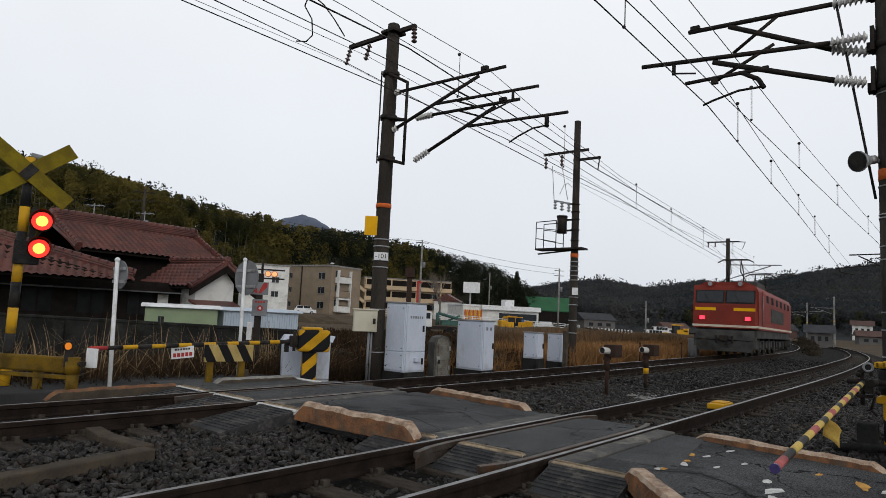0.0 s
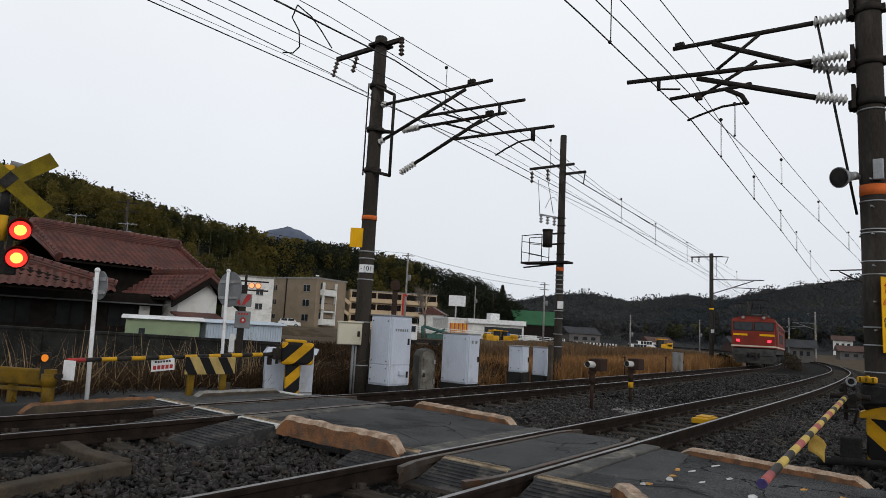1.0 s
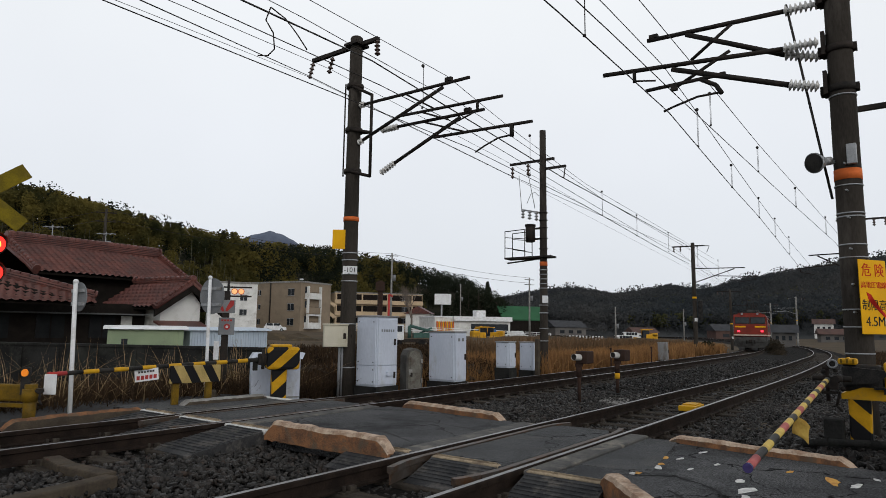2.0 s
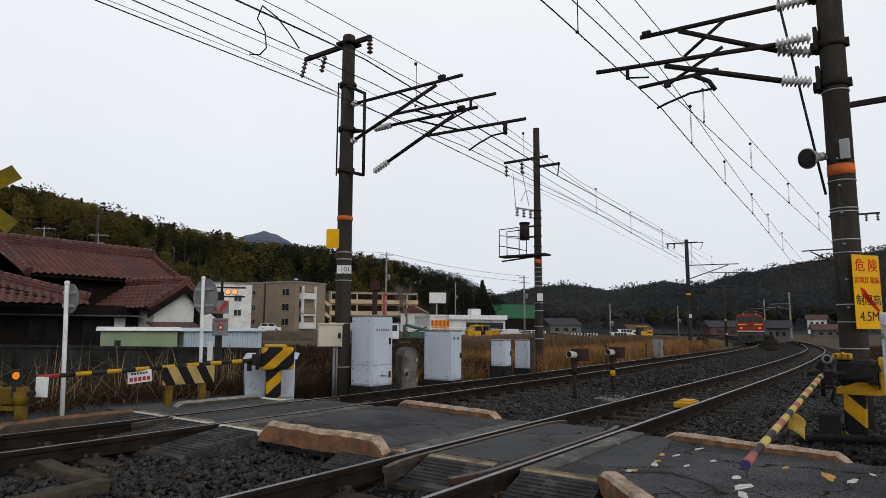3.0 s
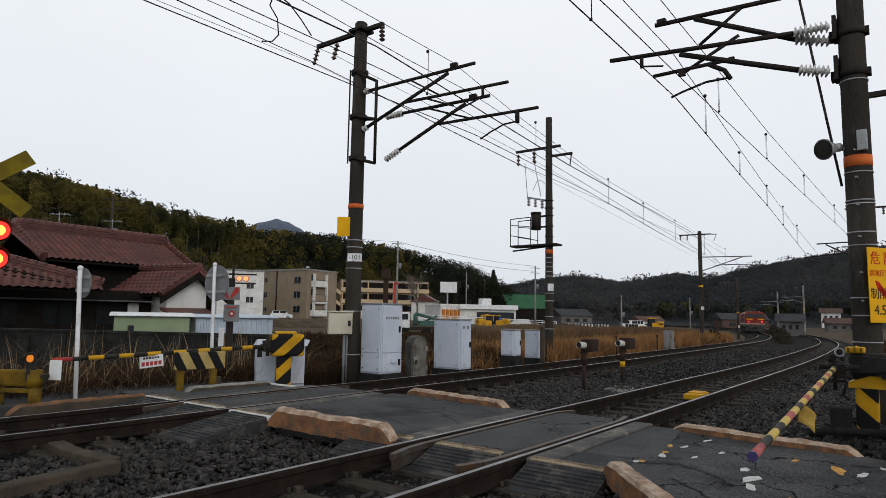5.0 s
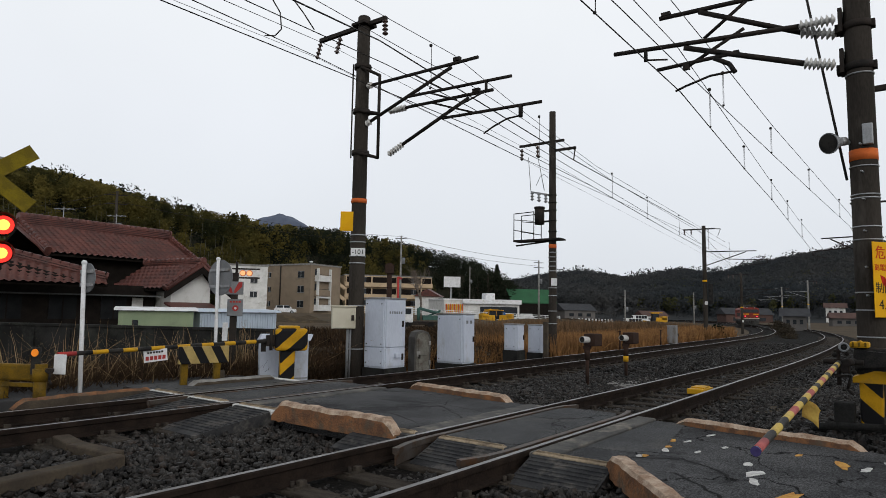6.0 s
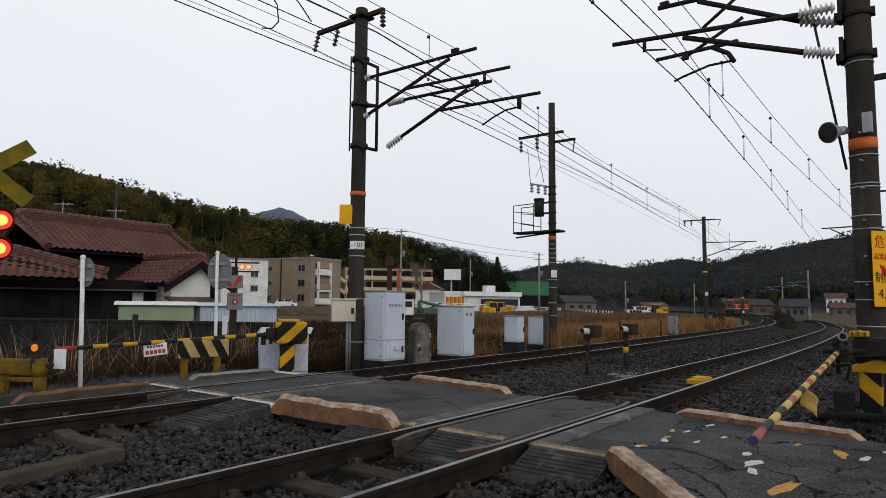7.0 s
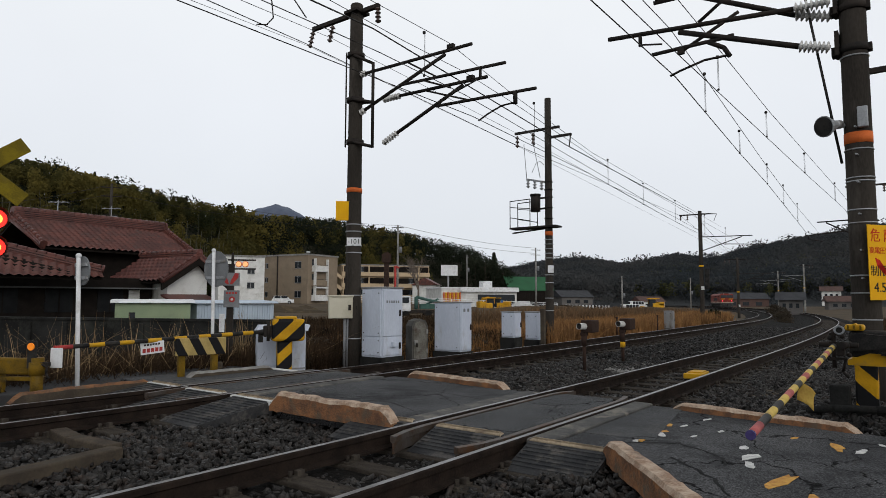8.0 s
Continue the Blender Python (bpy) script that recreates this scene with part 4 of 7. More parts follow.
PA, PB, PC, PE = 5.41, 14.5, 44.25, 77.0
NEAR, NEARM = "thin contact wire over the near track", "thin messenger wire over the near track"
wire([T(-30, -0.3, 4.5), T(1.5, -0.36, 4.5), T(5.3, -0.37, 4.47), T(11.5, -0.01, 4.5), T(15.75, 0.13, 4.5), T(33.5, 0.43, 4.5), T(60, 0.2, 4.5), T(90, 0.0, 4.5), T(190, 0, 4.5)], 0.009, NEAR)
wire([T(-30, -0.3, 4.7), T(2.75, -0.44, 4.75), T(5.3, -0.40, 4.83), T(11.25, -0.61, 4.75), T(16, -0.79, 4.75), T(24.75, -1.32, 4.75), T(44, -2.4, 4.8)], 0.008, NEAR)
wire([T(-30, -0.2, 5.4), T(3.25, -0.25, 5.3), T(5.3, -0.31, 5.23), T(7.25, -0.21, 5.2), T(11, -0.09, 5.02), T(16, 0.17, 5.07), T(25.5, 0.46, 5.2), T(38.5, 0.25, 5.3), T(60, 0.1, 5.3), T(190, 0, 5.3)], 0.007, NEARM)
wire([T(-30, -1.0, 5.3), T(3.75, -0.58, 5.42), T(5.3, -0.50, 5.55), T(6.5, -0.63, 5.35), T(11, -0.69, 5.3), T(15.75, -0.84, 5.3), T(26, -1.3, 5.4), T(44, -2.4, 5.6)], 0.007, NEARM)
FARC, FARM = "thin contact wire over the far track", "thin messenger wire over the far track"
wire([T(-30, 3.55, 5.05), T(3.0, 3.55, 5.05), T(5.41, 3.55, 4.98), T(14.5, 4.3, 5.02), T(21.5, 4.66, 5.0), T(44.25, 5.2, 5.3)], 0.008, FARC)
wire([T(-30, 3.6, 4.6), T(5.41, 3.40, 4.55), T(11.75, 3.69, 4.54), T(20.75, 4.2, 4.54), T(44.25, 4.2, 4.54), T(77, 3.94, 4.5), T(190, SPACING, 4.5)], 0.008, FARC)
wire([T(-30, 4.6, 6.9), T(2.5, 4.37, 6.40), T(5.41, 3.95, 6.10), T(8, 3.98, 5.72), T(14.5, 4.65, 5.8), T(44.25, 5.4, 6.6)], 0.007, FARM)
wire([T(-30, 4.6, 6.4), T(2, 4.3, 6.0), T(4.2, 4.06, 5.76), T(5.41, 3.6, 5.45), T(8, 3.89, 5.47), T(14.5, 4.1, 5.25), T(44.25, 4.6, 5.7), T(77, 3.94, 5.4), T(190, SPACING, 5.4)], 0.007, FARM)
for pts in ([(2.2, -0.36, 4.5, 5.31), (7.5, -0.23, 4.5, 5.19), (11.3, -0.02, 4.5, 5.02), (15.8, 0.13, 4.5, 5.07), (20, 0.25, 4.5, 5.12), (25.5, 0.36, 4.5, 5.2)], [(7.2, -0.53, 4.76, 5.34), (11.1, -0.62, 4.75, 5.3), (16, -0.8, 4.75, 5.3), (22, -1.15, 4.75, 5.36)],
            [(4.2, 3.6, 5.02, 5.80), (8, 3.5, 4.55, 5.47), (13.5, 3.8, 4.55, 5.27), (18, 4.05, 4.55, 5.3), (23, 4.2, 4.55, 5.36), (29, 4.2, 4.55, 5.45), (36, 4.2, 4.55, 5.55)]):
    for s, o, z0, z1 in pts:
        solo("wire_dropper", Shape().rod(T(s, o - 0.012, z0), T(s, o - 0.012, z1), 0.004, n=4).rod(T(s + 0.04, o + 0.012, z0), T(s + 0.04, o + 0.012, z1), 0.004, n=4).dome(T(s, o, z1), 0.036, n=6, rows=4).dome(T(s, o, z0), 0.024, n=6, rows=4), M_WIRE, "thin dropper with dark clamps between the wires", "wire", group="overhead wires")
FEED = "dark feeder wire along the line-side poles"
for left, a_, b_, c_, r in (((0, 5.02, 5.53), (8.07, 7.08), (7.54, 6.52), (8.2, 7.6), 0.010), ((0, 5.63, 5.71), (8.01, 7.02), (6.99, 6.19), (7.9, 6.4), 0.005), ((0, 4.27, 5.30), (7.25, 7.02), (6.84, 6.52), (7.8, 6.7), 0.006), ((1.5, 4.78, 6.10), (5.98, 6.92), (5.50, 6.15), (7.3, 7.75), 0.017)):
    s0, o0, z0 = left
    k = 4 * (PA - s0)
    wire([T(PA - k, a_[0] + 4 * (o0 - a_[0]), a_[1] + 4 * (z0 - a_[1])), T(s0, o0, z0), T(PA, *a_), T(PB, *b_), T(PC, *c_), T(PE, 6.9, 6.6), T(120, 6.5, 6.5), T(170, 6.5, 6.5)], r, FEED)
jl = [T(3.9, 7.97, 7.0), T(4.0, 7.75, 6.97), T(4.05, 7.6, 7.1), T(4.0, 7.6, 7.45), T(3.9, 7.75, 7.75), T(3.9, 7.6, 8.0), T(4.1, 7.35, 7.75), T(4.3, 7.2, 7.45), T(4.4, 6.95, 7.05)]
wire(jl, 0.016, "drooping jumper cable between two feeder wires")
# ---------------------------------------------------------------- cabinets and boxes
def cabinet(s, off, ls, lo, z0, z1, label, material=M_CABG, plinth=0.0, tiers=(), panels=2, door_side="track"):
    """A cabinet whose near corner towards the crossing and the track stands at s, off. Sizes in metres."""
    c = thing("equipment_cabinet", Tm(s, off), label, "cabinet", "line-side cabinets")
    z0, z1 = U * z0, U * z1
    if plinth:
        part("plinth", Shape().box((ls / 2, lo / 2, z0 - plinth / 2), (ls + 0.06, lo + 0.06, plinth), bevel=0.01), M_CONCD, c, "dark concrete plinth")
    part("body", Shape().box((ls / 2, lo / 2, (z0 + z1) / 2), (ls, lo, z1 - z0), bevel=0.012), material, c)
    part("roof", Shape().box((ls / 2, lo / 2, z1 + 0.015), (ls + 0.05, lo + 0.05, 0.035), bevel=0.01), M_CABG2, c)
    cuts = [z0 + 0.03, *[U * t for t in tiers], z1 - 0.03]
    for a, b in zip(cuts, cuts[1:]):
        d = part("door", Shape().box((ls / 2, -0.012, (a + b) / 2), (ls - 0.05, 0.025, b - a - 0.02), bevel=0.008), material, c)
        part("handle", Shape().box((ls * 0.82, -0.04, (a + b) / 2), (0.035, 0.04, 0.14), bevel=0.008), M_DSTEEL, d, "dark lever handle")
        part("side_panel", Shape().box((-0.010, lo / 2, (a + b) / 2), (0.02, lo - 0.05, b - a - 0.02), bevel=0.006), material, c)
        for y in (0.08, lo - 0.08):
            for z in (a + 0.08, b - 0.08):
                part("bolt", Shape().rod((-0.03, y, z), (0.0, y, z), 0.014, n=6), M_DSTEEL, c)
    return c


c1 = cabinet(5.47, 5.68, 0.68, 0.60, -0.06, 1.36, "tall pale grey steel signal cabinet in two tiers on a plinth", plinth=0.3, tiers=(0.36,))
bars = Shape()
for i in range(6):
    bars.box((0.14 + i * 0.075, -0.028, U * 1.08), (0.045, 0.004, 0.055))
part("marking", bars, M_GREYP, c1, "row of faded grey characters")
part("vent_box", Shape().box((0.36, -0.05, U * 0.2), (0.16, 0.08, 0.10), bevel=0.01), M_CABG, c1)
c2 = cabinet(8.04, 5.52, 0.50, 0.80, -0.10, 1.05, "pale grey steel signal cabinet leaning slightly on a plinth", plinth=0.2)
for i in range(2):
    part("marking", Shape().box((0.15 + i * 0.17, -0.028, U * 0.88), (0.08, 0.004, 0.08)), M_GREYP, c2)
cabinet(10.75, 5.52, 0.40, 0.42, 0.12, 0.80, "small pale grey steel cabinet on a concrete stand", M_CABG, plinth=0.6)
c4 = cabinet(12.2, 5.48, 0.34, 0.46, 0.0, 0.78, "small pale grey steel cabinet on a stand", M_CABG, plinth=0.5)
cabinet(27.2, 5.45, 0.40, 0.42, -0.15, 0.68, "lone dull grey cabinet in dry grass by the far track", M_CABG2, plinth=0.3)
solo("wooden_post", Shape().box((0, 0, 0.25), (0.13, 0.13, 1.4), bevel=0.015), M_CONCB, "weathered post beside a small cabinet", "post", Tm(11.95, 5.22))

old = thing("relay_box", Wm(-0.58, 14.3, 0, 30), "old dented dull metal relay box with a rounded top", "cabinet", "line-side cabinets")
g = Shape()
prof = [(-0.21, -0.45), (0.21, -0.45), (0.21, 0.58), (0.15, 0.70), (0.0, 0.75), (-0.15, 0.70), (-0.21, 0.58)]
g.prism([(x, -0.16, z) for x, z in prof], (0, 0, 0), (0, 0.32, 0))
part("body", g, mat("old_relay_body", (0.10, 0.098, 0.09), (0.06, 0.055, 0.05), 0.75, scale=4, bump=0.2), old)
M_OLD = mat("old_relay_metal", (0.17, 0.165, 0.145), (0.10, 0.09, 0.075), 0.7, scale=5, bump=0.2, stain=(0.07, 0.05, 0.04))
rd = part("door", Shape().prism([(x * 0.8, -0.175, z * 0.9 + 0.02) for x, z in prof], (0, 0, 0), (0, 0.015, 0)), M_OLD, old)
for z in (0.34, -0.12):
    part("door_panel", Shape().box((0, -0.18, z), (0.24, 0.02, 0.36), bevel=0.008), M_OLD, rd)
part("lock_hasp", Shape().box((-0.10, -0.20, 0.14), (0.05, 0.03, 0.09), bevel=0.006), M_DSTEEL, rd)
part("hinges", Shape().box((0.17, -0.19, 0.45), (0.05, 0.03, 0.1)).box((0.17, -0.19, 0.0), (0.05, 0.03, 0.1)).box((-0.12, -0.19, 0.2), (0.08, 0.03, 0.12)), M_CONC, old)

jb = thing("junction_box", Wm(-2.12, 13.25, 0.96, 14), "cream painted steel junction box strapped to the pole", "electric box")
part("body", Shape().box((0, 0, 0), (0.52, 0.2, 0.48), bevel=0.012), M_CREAM, jb)
part("door", Shape().box((0, -0.11, -0.01), (0.50, 0.02, 0.44), bevel=0.006), M_CREAM, jb)
part("hood", Shape().box((0, -0.01, 0.25), (0.56, 0.26, 0.03), bevel=0.008), M_CREAM, jb)
part("lock", Shape().box((0.19, -0.13, 0.0), (0.06, 0.03, 0.12), bevel=0.008), M_DSTEEL, jb)
part("cable_pipe", Shape().rod((0.1, 0, -0.24), (0.1, 0.05, -1.3), 0.03).rod((0.16, 0, -0.24), (0.16, 0.05, -1.3), 0.022), M_GREYP, jb)
part("strap", Shape().box((0.22, 0.16, 0.0), (0.3, 0.14, 0.06)), M_DSTEEL, jb)


def detector(s, off, base, label, band):
    d = thing("obstacle_detector", Tm(s, off, 0, 0), label, "sensor", "obstacle detectors")
    part("post", Shape().rod((0, 0, -0.28), (0, 0, 0.56), 0.035).rod((0, 0, 0.3), (0, 0, 0.56), 0.055), M_RUST, d)
    part("housing", Shape().box((0.14, -0.06, 0.68), (0.34, 0.24, 0.24), bevel=0.015).box((0.0, 0, 0.53), (0.12, 0.12, 0.06)), M_RUST, d, "dark brown sensor housing")
    part("hood", Shape().rod((-0.02, -0.02, 0.68), (-0.20, 0.02, 0.69), 0.064, n=18, cap=False).rod((-0.02, -0.02, 0.68), (-0.04, -0.02, 0.68), 0.063, n=18), M_PORC, d, "white tubular lens hood")
    part("lens", Shape().rod((-0.185, 0.017, 0.688), (-0.190, 0.018, 0.688), 0.056, n=18), M_BLK, d)
    if band:
        part("band", Shape().rod((0, 0, 0.18), (0, 0, 0.30), 0.056), M_YEL, d)
        part("base", Shape().box((0, 0, -0.2), (0.4, 0.4, 0.16), bevel=0.02), M_CONCD, d)


detector(6.78, 1.84, 0, "brown obstacle detector with white tube hood on a post", False)
detector(8.44, 1.74, 0, "brown obstacle detector on a post with a yellow band", True)
for s, off, l_, tn in ((7.6, 1.55, 0.9, 10), (8.2, 1.35, 1.3, 3), (7.2, 1.2, 0.6, -12)):
    solo("concrete_slab", Shape().box((0, 0, 0), (l_, 0.32, 0.07), bevel=0.012), M_CONC, "flat pale concrete slab lying on the ballast", "slab", Tm(s, off, -0.19, tn))
solo("crossing_block", Shape().box((0, 0, 0), (0.60, 0.28, 0.09), bevel=0.015).box((0.05, 0, 0.05), (0.36, 0.22, 0.03)), M_YEL, "yellow painted block between the rails", "block", Tm(6.75, -0.15, -0.10))
for s, off in ((18.6, 5.3), (23.6, 5.2)):
    solo("marker_stake", Shape().rod((0, 0, -0.25), (0, 0, 0.55), 0.03, n=8).box((0, 0, 0.56), (0.08, 0.08, 0.05)), M_RUST, "short rusty marker stake in the ballast", "stake", Tm(s, off))

# ---------------------------------------------------------------- barriers
def barrier_arm(a, b, r0, r1, bands, reds, label, cap, red=M_RED, yellow=M_YEL):
    """A tapering barrier arm from its root a to its tip b in alternating bands."""
    arm = tagged(new("barrier_arm"), label)
    arm.matrix_basis = Matrix.Translation(a)
    d = Vector(b) - Vector(a)
    for i in range(bands):
        t0, t1 = i / bands, (i + 1) / bands
        m_ = red if i in reds else (yellow if i % 2 else M_BLK)
        part("band", Shape().rod(d * t0, d * t1, r0 + (r1 - r0) * t0, r0 + (r1 - r0) * t1, n=14, cap=i == bands - 1), m_, arm)
    part("tip_cap", Shape().rod(d, d * (1 + 0.02 / d.length), r1 * 1.12, n=14), cap, arm)
    return arm


ra, rb = W(4.02, 6.62, 0.66), W(1.32, 2.78, 0.55)
M_YELP = mat("pale_yellow_paint", (0.58, 0.43, 0.10), (0.48, 0.34, 0.08), 0.5, scale=9, bump=0.06, stain=(0.34, 0.24, 0.07))
arm_r = barrier_arm(ra, rb, 0.027, 0.020, 22, (4, 8, 12, 16, 21), "closed barrier arm banded yellow, black and red", M_LENS, M_PINK, M_YELP)
dr = rb - ra
fl = thing("warning_flag", Matrix.Translation(ra + dr * 0.60), "yellow cloth tag with faded writing hanging from the barrier arm", "flag")
g = Shape()
dn = dr.normalized()
grid = []
for i in range(5):
    row = []
    for j in range(5):
        u, v = i / 4, j / 4
        p = Vector((0.86, -0.5, 0)) * (0.10 * v - 0.035 * u) + Vector((0.015 * math.sin(v * 4), 0.025 * math.sin(u * 3 + v), -0.02 - 0.12 * u - 0.07 * v))
        row.append(g.bm.verts.new(p))
    grid.append(row)
for i in range(4):
    for j in range(4):
        g.bm.faces.new((grid[i][j], grid[i + 1][j], grid[i + 1][j + 1], grid[i][j + 1])).smooth = True
fo = part("cloth", g, mat("flag_cloth", (0.42, 0.29, 0.07), (0.33, 0.21, 0.05), 0.8, scale=14, bump=0.2, stain=(0.35, 0.2, 0.05)), fl)
sm = fo.modifiers.new("thickness", "SOLIDIFY")
sm.thickness = 0.004

gr = thing("barrier_machine", Tm(3.95, -2.66, 0, 0), "yellow and black striped barrier machine on a stand", "barrier machine", "barrier machines")
part("base", Shape().box((0.06, -0.04, -0.12), (0.34, 0.38, 0.16), bevel=0.02), M_CONCD, gr)
part("column", Shape().box((0.06, -0.02, 0.20), (0.20, 0.22, 0.56), bevel=0.02), M_STRIPE, gr)
part("housing", Shape().box((0.12, -0.06, 0.70), (0.34, 0.40, 0.30), bevel=0.045), M_BLK, gr, "black gearbox housing")
part("hood", Shape().prism([(-0.06, 0.12, 0.62), (-0.06, -0.20, 0.66), (-0.06, -0.30, 0.74), (-0.06, -0.28, 0.80), (-0.06, 0.12, 0.83)], (0, 0, 0), (-0.06, 0, 0)), M_BLK, gr)
part("skirt", Shape().prism([(-0.055, 0.15, 0.46), (-0.055, -0.28, 0.46), (-0.055, -0.28, 0.60), (-0.055, -0.06, 0.60), (-0.055, 0.15, 0.52)], (0, 0, 0), (0.34, 0, 0)), M_YEL, gr, "yellow lower skirt plate")
part("side_plate", Shape().box((0.12, -0.30, 0.67), (0.30, 0.06, 0.42), bevel=0.015), M_YEL, gr, "yellow side plate")
part("latch", Shape().box((-0.08, -0.22, 0.60), (0.05, 0.10, 0.03)).box((-0.08, -0.27, 0.57), (0.05, 0.02, 0.07)), M_BLK, gr)
part("lid", Shape().box((0.02, 0.07, 0.885), (0.20, 0.19, 0.07), bevel=0.02).rod((-0.09, 0.07, 0.91), (0.13, 0.07, 0.91), 0.022), M_YEL, gr)
for y in (0.01, 0.07, 0.13):
    part("lid_catch", Shape().box((-0.09, y, 0.89), (0.02, 0.02, 0.05), bevel=0.004), M_YELD, gr)
crk = Shape().rod((-0.18, 0.12, 0.70), (-0.50, 0.16, 0.70), 0.04).rod((-0.30, 0.02, 0.70), (-0.30, 0.40, 0.70), 0.03)
for z in (0.55, 0.62, 0.72, 0.82):
    crk.box((-0.34, 0.22, z), (0.10, 0.14, 0.03))
for y, z in ((0.10, 0.60), (0.28, 0.78), (0.32, 0.58), (0.16, 0.80)):
    crk.rod((-0.44, y, z), (-0.22, y + 0.03, z - 0.02), 0.014, n=6).dome((-0.44, y, z), 0.026, n=8)
crk.path([(-0.30, 0.14, 0.55), (-0.30, 0.18, 0.40), (-0.30, 0.12, 0.34)], 0.016).rod((-0.36, 0.25, 0.45), (-0.36, 0.25, 0.85), 0.022).box((-0.42, 0.18, 0.66), (0.12, 0.08, 0.14), bevel=0.01)
part("arm_clamp", crk, M_DSTEEL, gr, "dark steel arm clamp and levers")
g = Shape()
for i in range(24):
    k0, k1 = math.tau * i / 24, math.tau * (i + 1) / 24
    g.rod((-0.50, 0.18 + 0.042 * math.cos(k0), 0.87 + 0.042 * math.sin(k0)), (-0.50, 0.18 + 0.042 * math.cos(k1), 0.87 + 0.042 * math.sin(k1)), 0.012, n=6)
part("ring_lamp", g, M_GSTEEL, gr, "white ring lamp")
part("ring_core", Shape().rod((-0.49, 0.18, 0.87), (-0.38, 0.18, 0.87), 0.036, n=16), M_BLK, gr)
part("stand_block", Shape().box((-0.02, 0.24, 0.02), (0.2, 0.2, 0.42), bevel=0.02), M_CONCD, gr)
for o_, m_ in ((arm_r, gr),):
    o_.matrix_basis = m_.matrix_basis.inverted() @ o_.matrix_basis
    o_.parent = m_
pipe = solo("cable_pipe", Shape().path([(-0.15, 0.0, -0.02), (0.1, 0.0, 0.02), (0.5, 0.03, 0.03), (1.2, 0.06, 0.0)], 0.045), M_CONCD, "dark conduit pipes lying beside the kerb", "pipe", Tm(3.6, -2.3, -0.02, -80))

gc = thing("equipment_cabinet", Wm(4.345, 5.78, 0, -35), "pale grey steel cabinet with hinged door behind a striped guard", "cabinet", "line-side cabinets")
part("body", Shape().box((0.08, 0, 0.85), (0.62, 0.45, 1.02), bevel=0.012), M_CABG, gc)
part("door", Shape().box((0.08, -0.235, 0.85), (0.56, 0.02, 0.96), bevel=0.006), M_CABG, gc)
for z in (1.18, 0.52):
    part("hinge", Shape().box((-0.19, -0.25, z), (0.06, 0.03, 0.12)).rod((-0.22, -0.26, z - 0.07), (-0.22, -0.26, z + 0.07), 0.012), M_GSTEEL, gc)
part("plinth", Shape().box((0.08, 0, 0.10), (0.5, 0.4, 0.5)), M_CONCD, gc)
gg = thing("striped_guard", Wm(4.06, 5.56, 0, -35), "yellow and black striped steel guard post", "guard post")
part("beam", Shape().box((0.30, 0, 0.33), (0.86, 0.10, 0.26), bevel=0.02), M_YELD, gg)
for x in (-0.02, 0.34):
    part("black_band", Shape().prism([(x - 0.10, -0.053, 0.445), (x + 0.04, -0.053, 0.445), (x + 0.22, -0.053, 0.215), (x + 0.08, -0.053, 0.215)], (0, 0, 0), (0, 0.106, 0)), M_BLK, gg)
part("leg", Shape().box((0.20, 0.02, 0.03), (0.14, 0.09, 0.50), bevel=0.02), M_YELD, gg)
part("leg", Shape().box((0.62, 0.02, 0.03), (0.14, 0.09, 0.50), bevel=0.02), M_YELD, gg)

# far gate
gl = thing("barrier_machine", Wm(-2.72, 11.05, 0, 20), "yellow and black striped barrier machine beside a grey box", "barrier machine", "barrier machines")
part("column", Shape().box((0, 0, 0.12), (0.26, 0.26, 0.75), bevel=0.02), M_STRIPE, gl)
part("housing", Shape().box((0.05, 0, 0.64), (0.58, 0.46, 0.40), bevel=0.05), M_STRIPE, gl, "striped gearbox housing")
part("lid", Shape().box((0.02, 0, 0.86), (0.36, 0.36, 0.05), bevel=0.02), M_YEL, gl)
mech = Shape().rod((-0.22, -0.05, 0.62), (-0.42, -0.05, 0.60), 0.05).box((-0.30, -0.05, 0.62), (0.16, 0.2, 0.2), bevel=0.02).rod((-0.3, -0.15, 0.45), (-0.3, -0.15, 0.8), 0.03).box((-0.42, 0.0, 0.52), (0.08, 0.1, 0.2))
part("arm_clamp", mech, M_DSTEEL, gl)
bx = thing("equipment_box", Wm(-3.02, 11.75, 0, 20), "pale grey metal equipment box with a sloped lid", "electric box")
part("body", Shape().box((0.06, 0, 0.16), (0.90, 0.5, 0.86), bevel=0.015), M_CABG, bx)
part("lid", Shape().prism([(-0.42, -0.28, 0.59), (-0.42, 0.28, 0.59), (-0.36, 0.2, 0.70), (-0.36, -0.2, 0.70)], (0, 0, 0), (0.96, 0, 0)), M_CABG, bx)
part("seam", Shape().box((0.06, -0.255, -0.12), (0.88, 0.012, 0.02)), M_CABG2, bx)
la, lb = W(-3.05, 10.85, 0.575), W(-4.90, 8.15, 0.50)
arm_l = barrier_arm(la, lb, 0.036, 0.030, 16, (15,), "closed barrier arm banded yellow and black across the lane", M_RED)
arm_l.matrix_basis = gl.matrix_basis.inverted() @ arm_l.matrix_basis
arm_l.parent = gl
ln = thing("arm_notice", Matrix.Translation(la.lerp(lb, 0.55)), "small white notice board with red writing hanging on the barrier arm", "notice")
ln.matrix_basis = Matrix.Translation(la.lerp(lb, 0.60)) @ pose(0, 0, 0, 0, 0, 40)
part("panel", Shape().box((0, 0, -0.11), (0.34, 0.012, 0.18), Matrix.Rotation(-0.10, 4, "Y"), bevel=0.003), M_WHITE, ln)
bars = Shape()
for i in range(5):
    bars.box((-0.12 + i * 0.06, -0.010, -0.155 + i * 0.006), (0.045, 0.004, 0.06))
part("red_marking", bars, M_RED, ln)
bars = Shape()
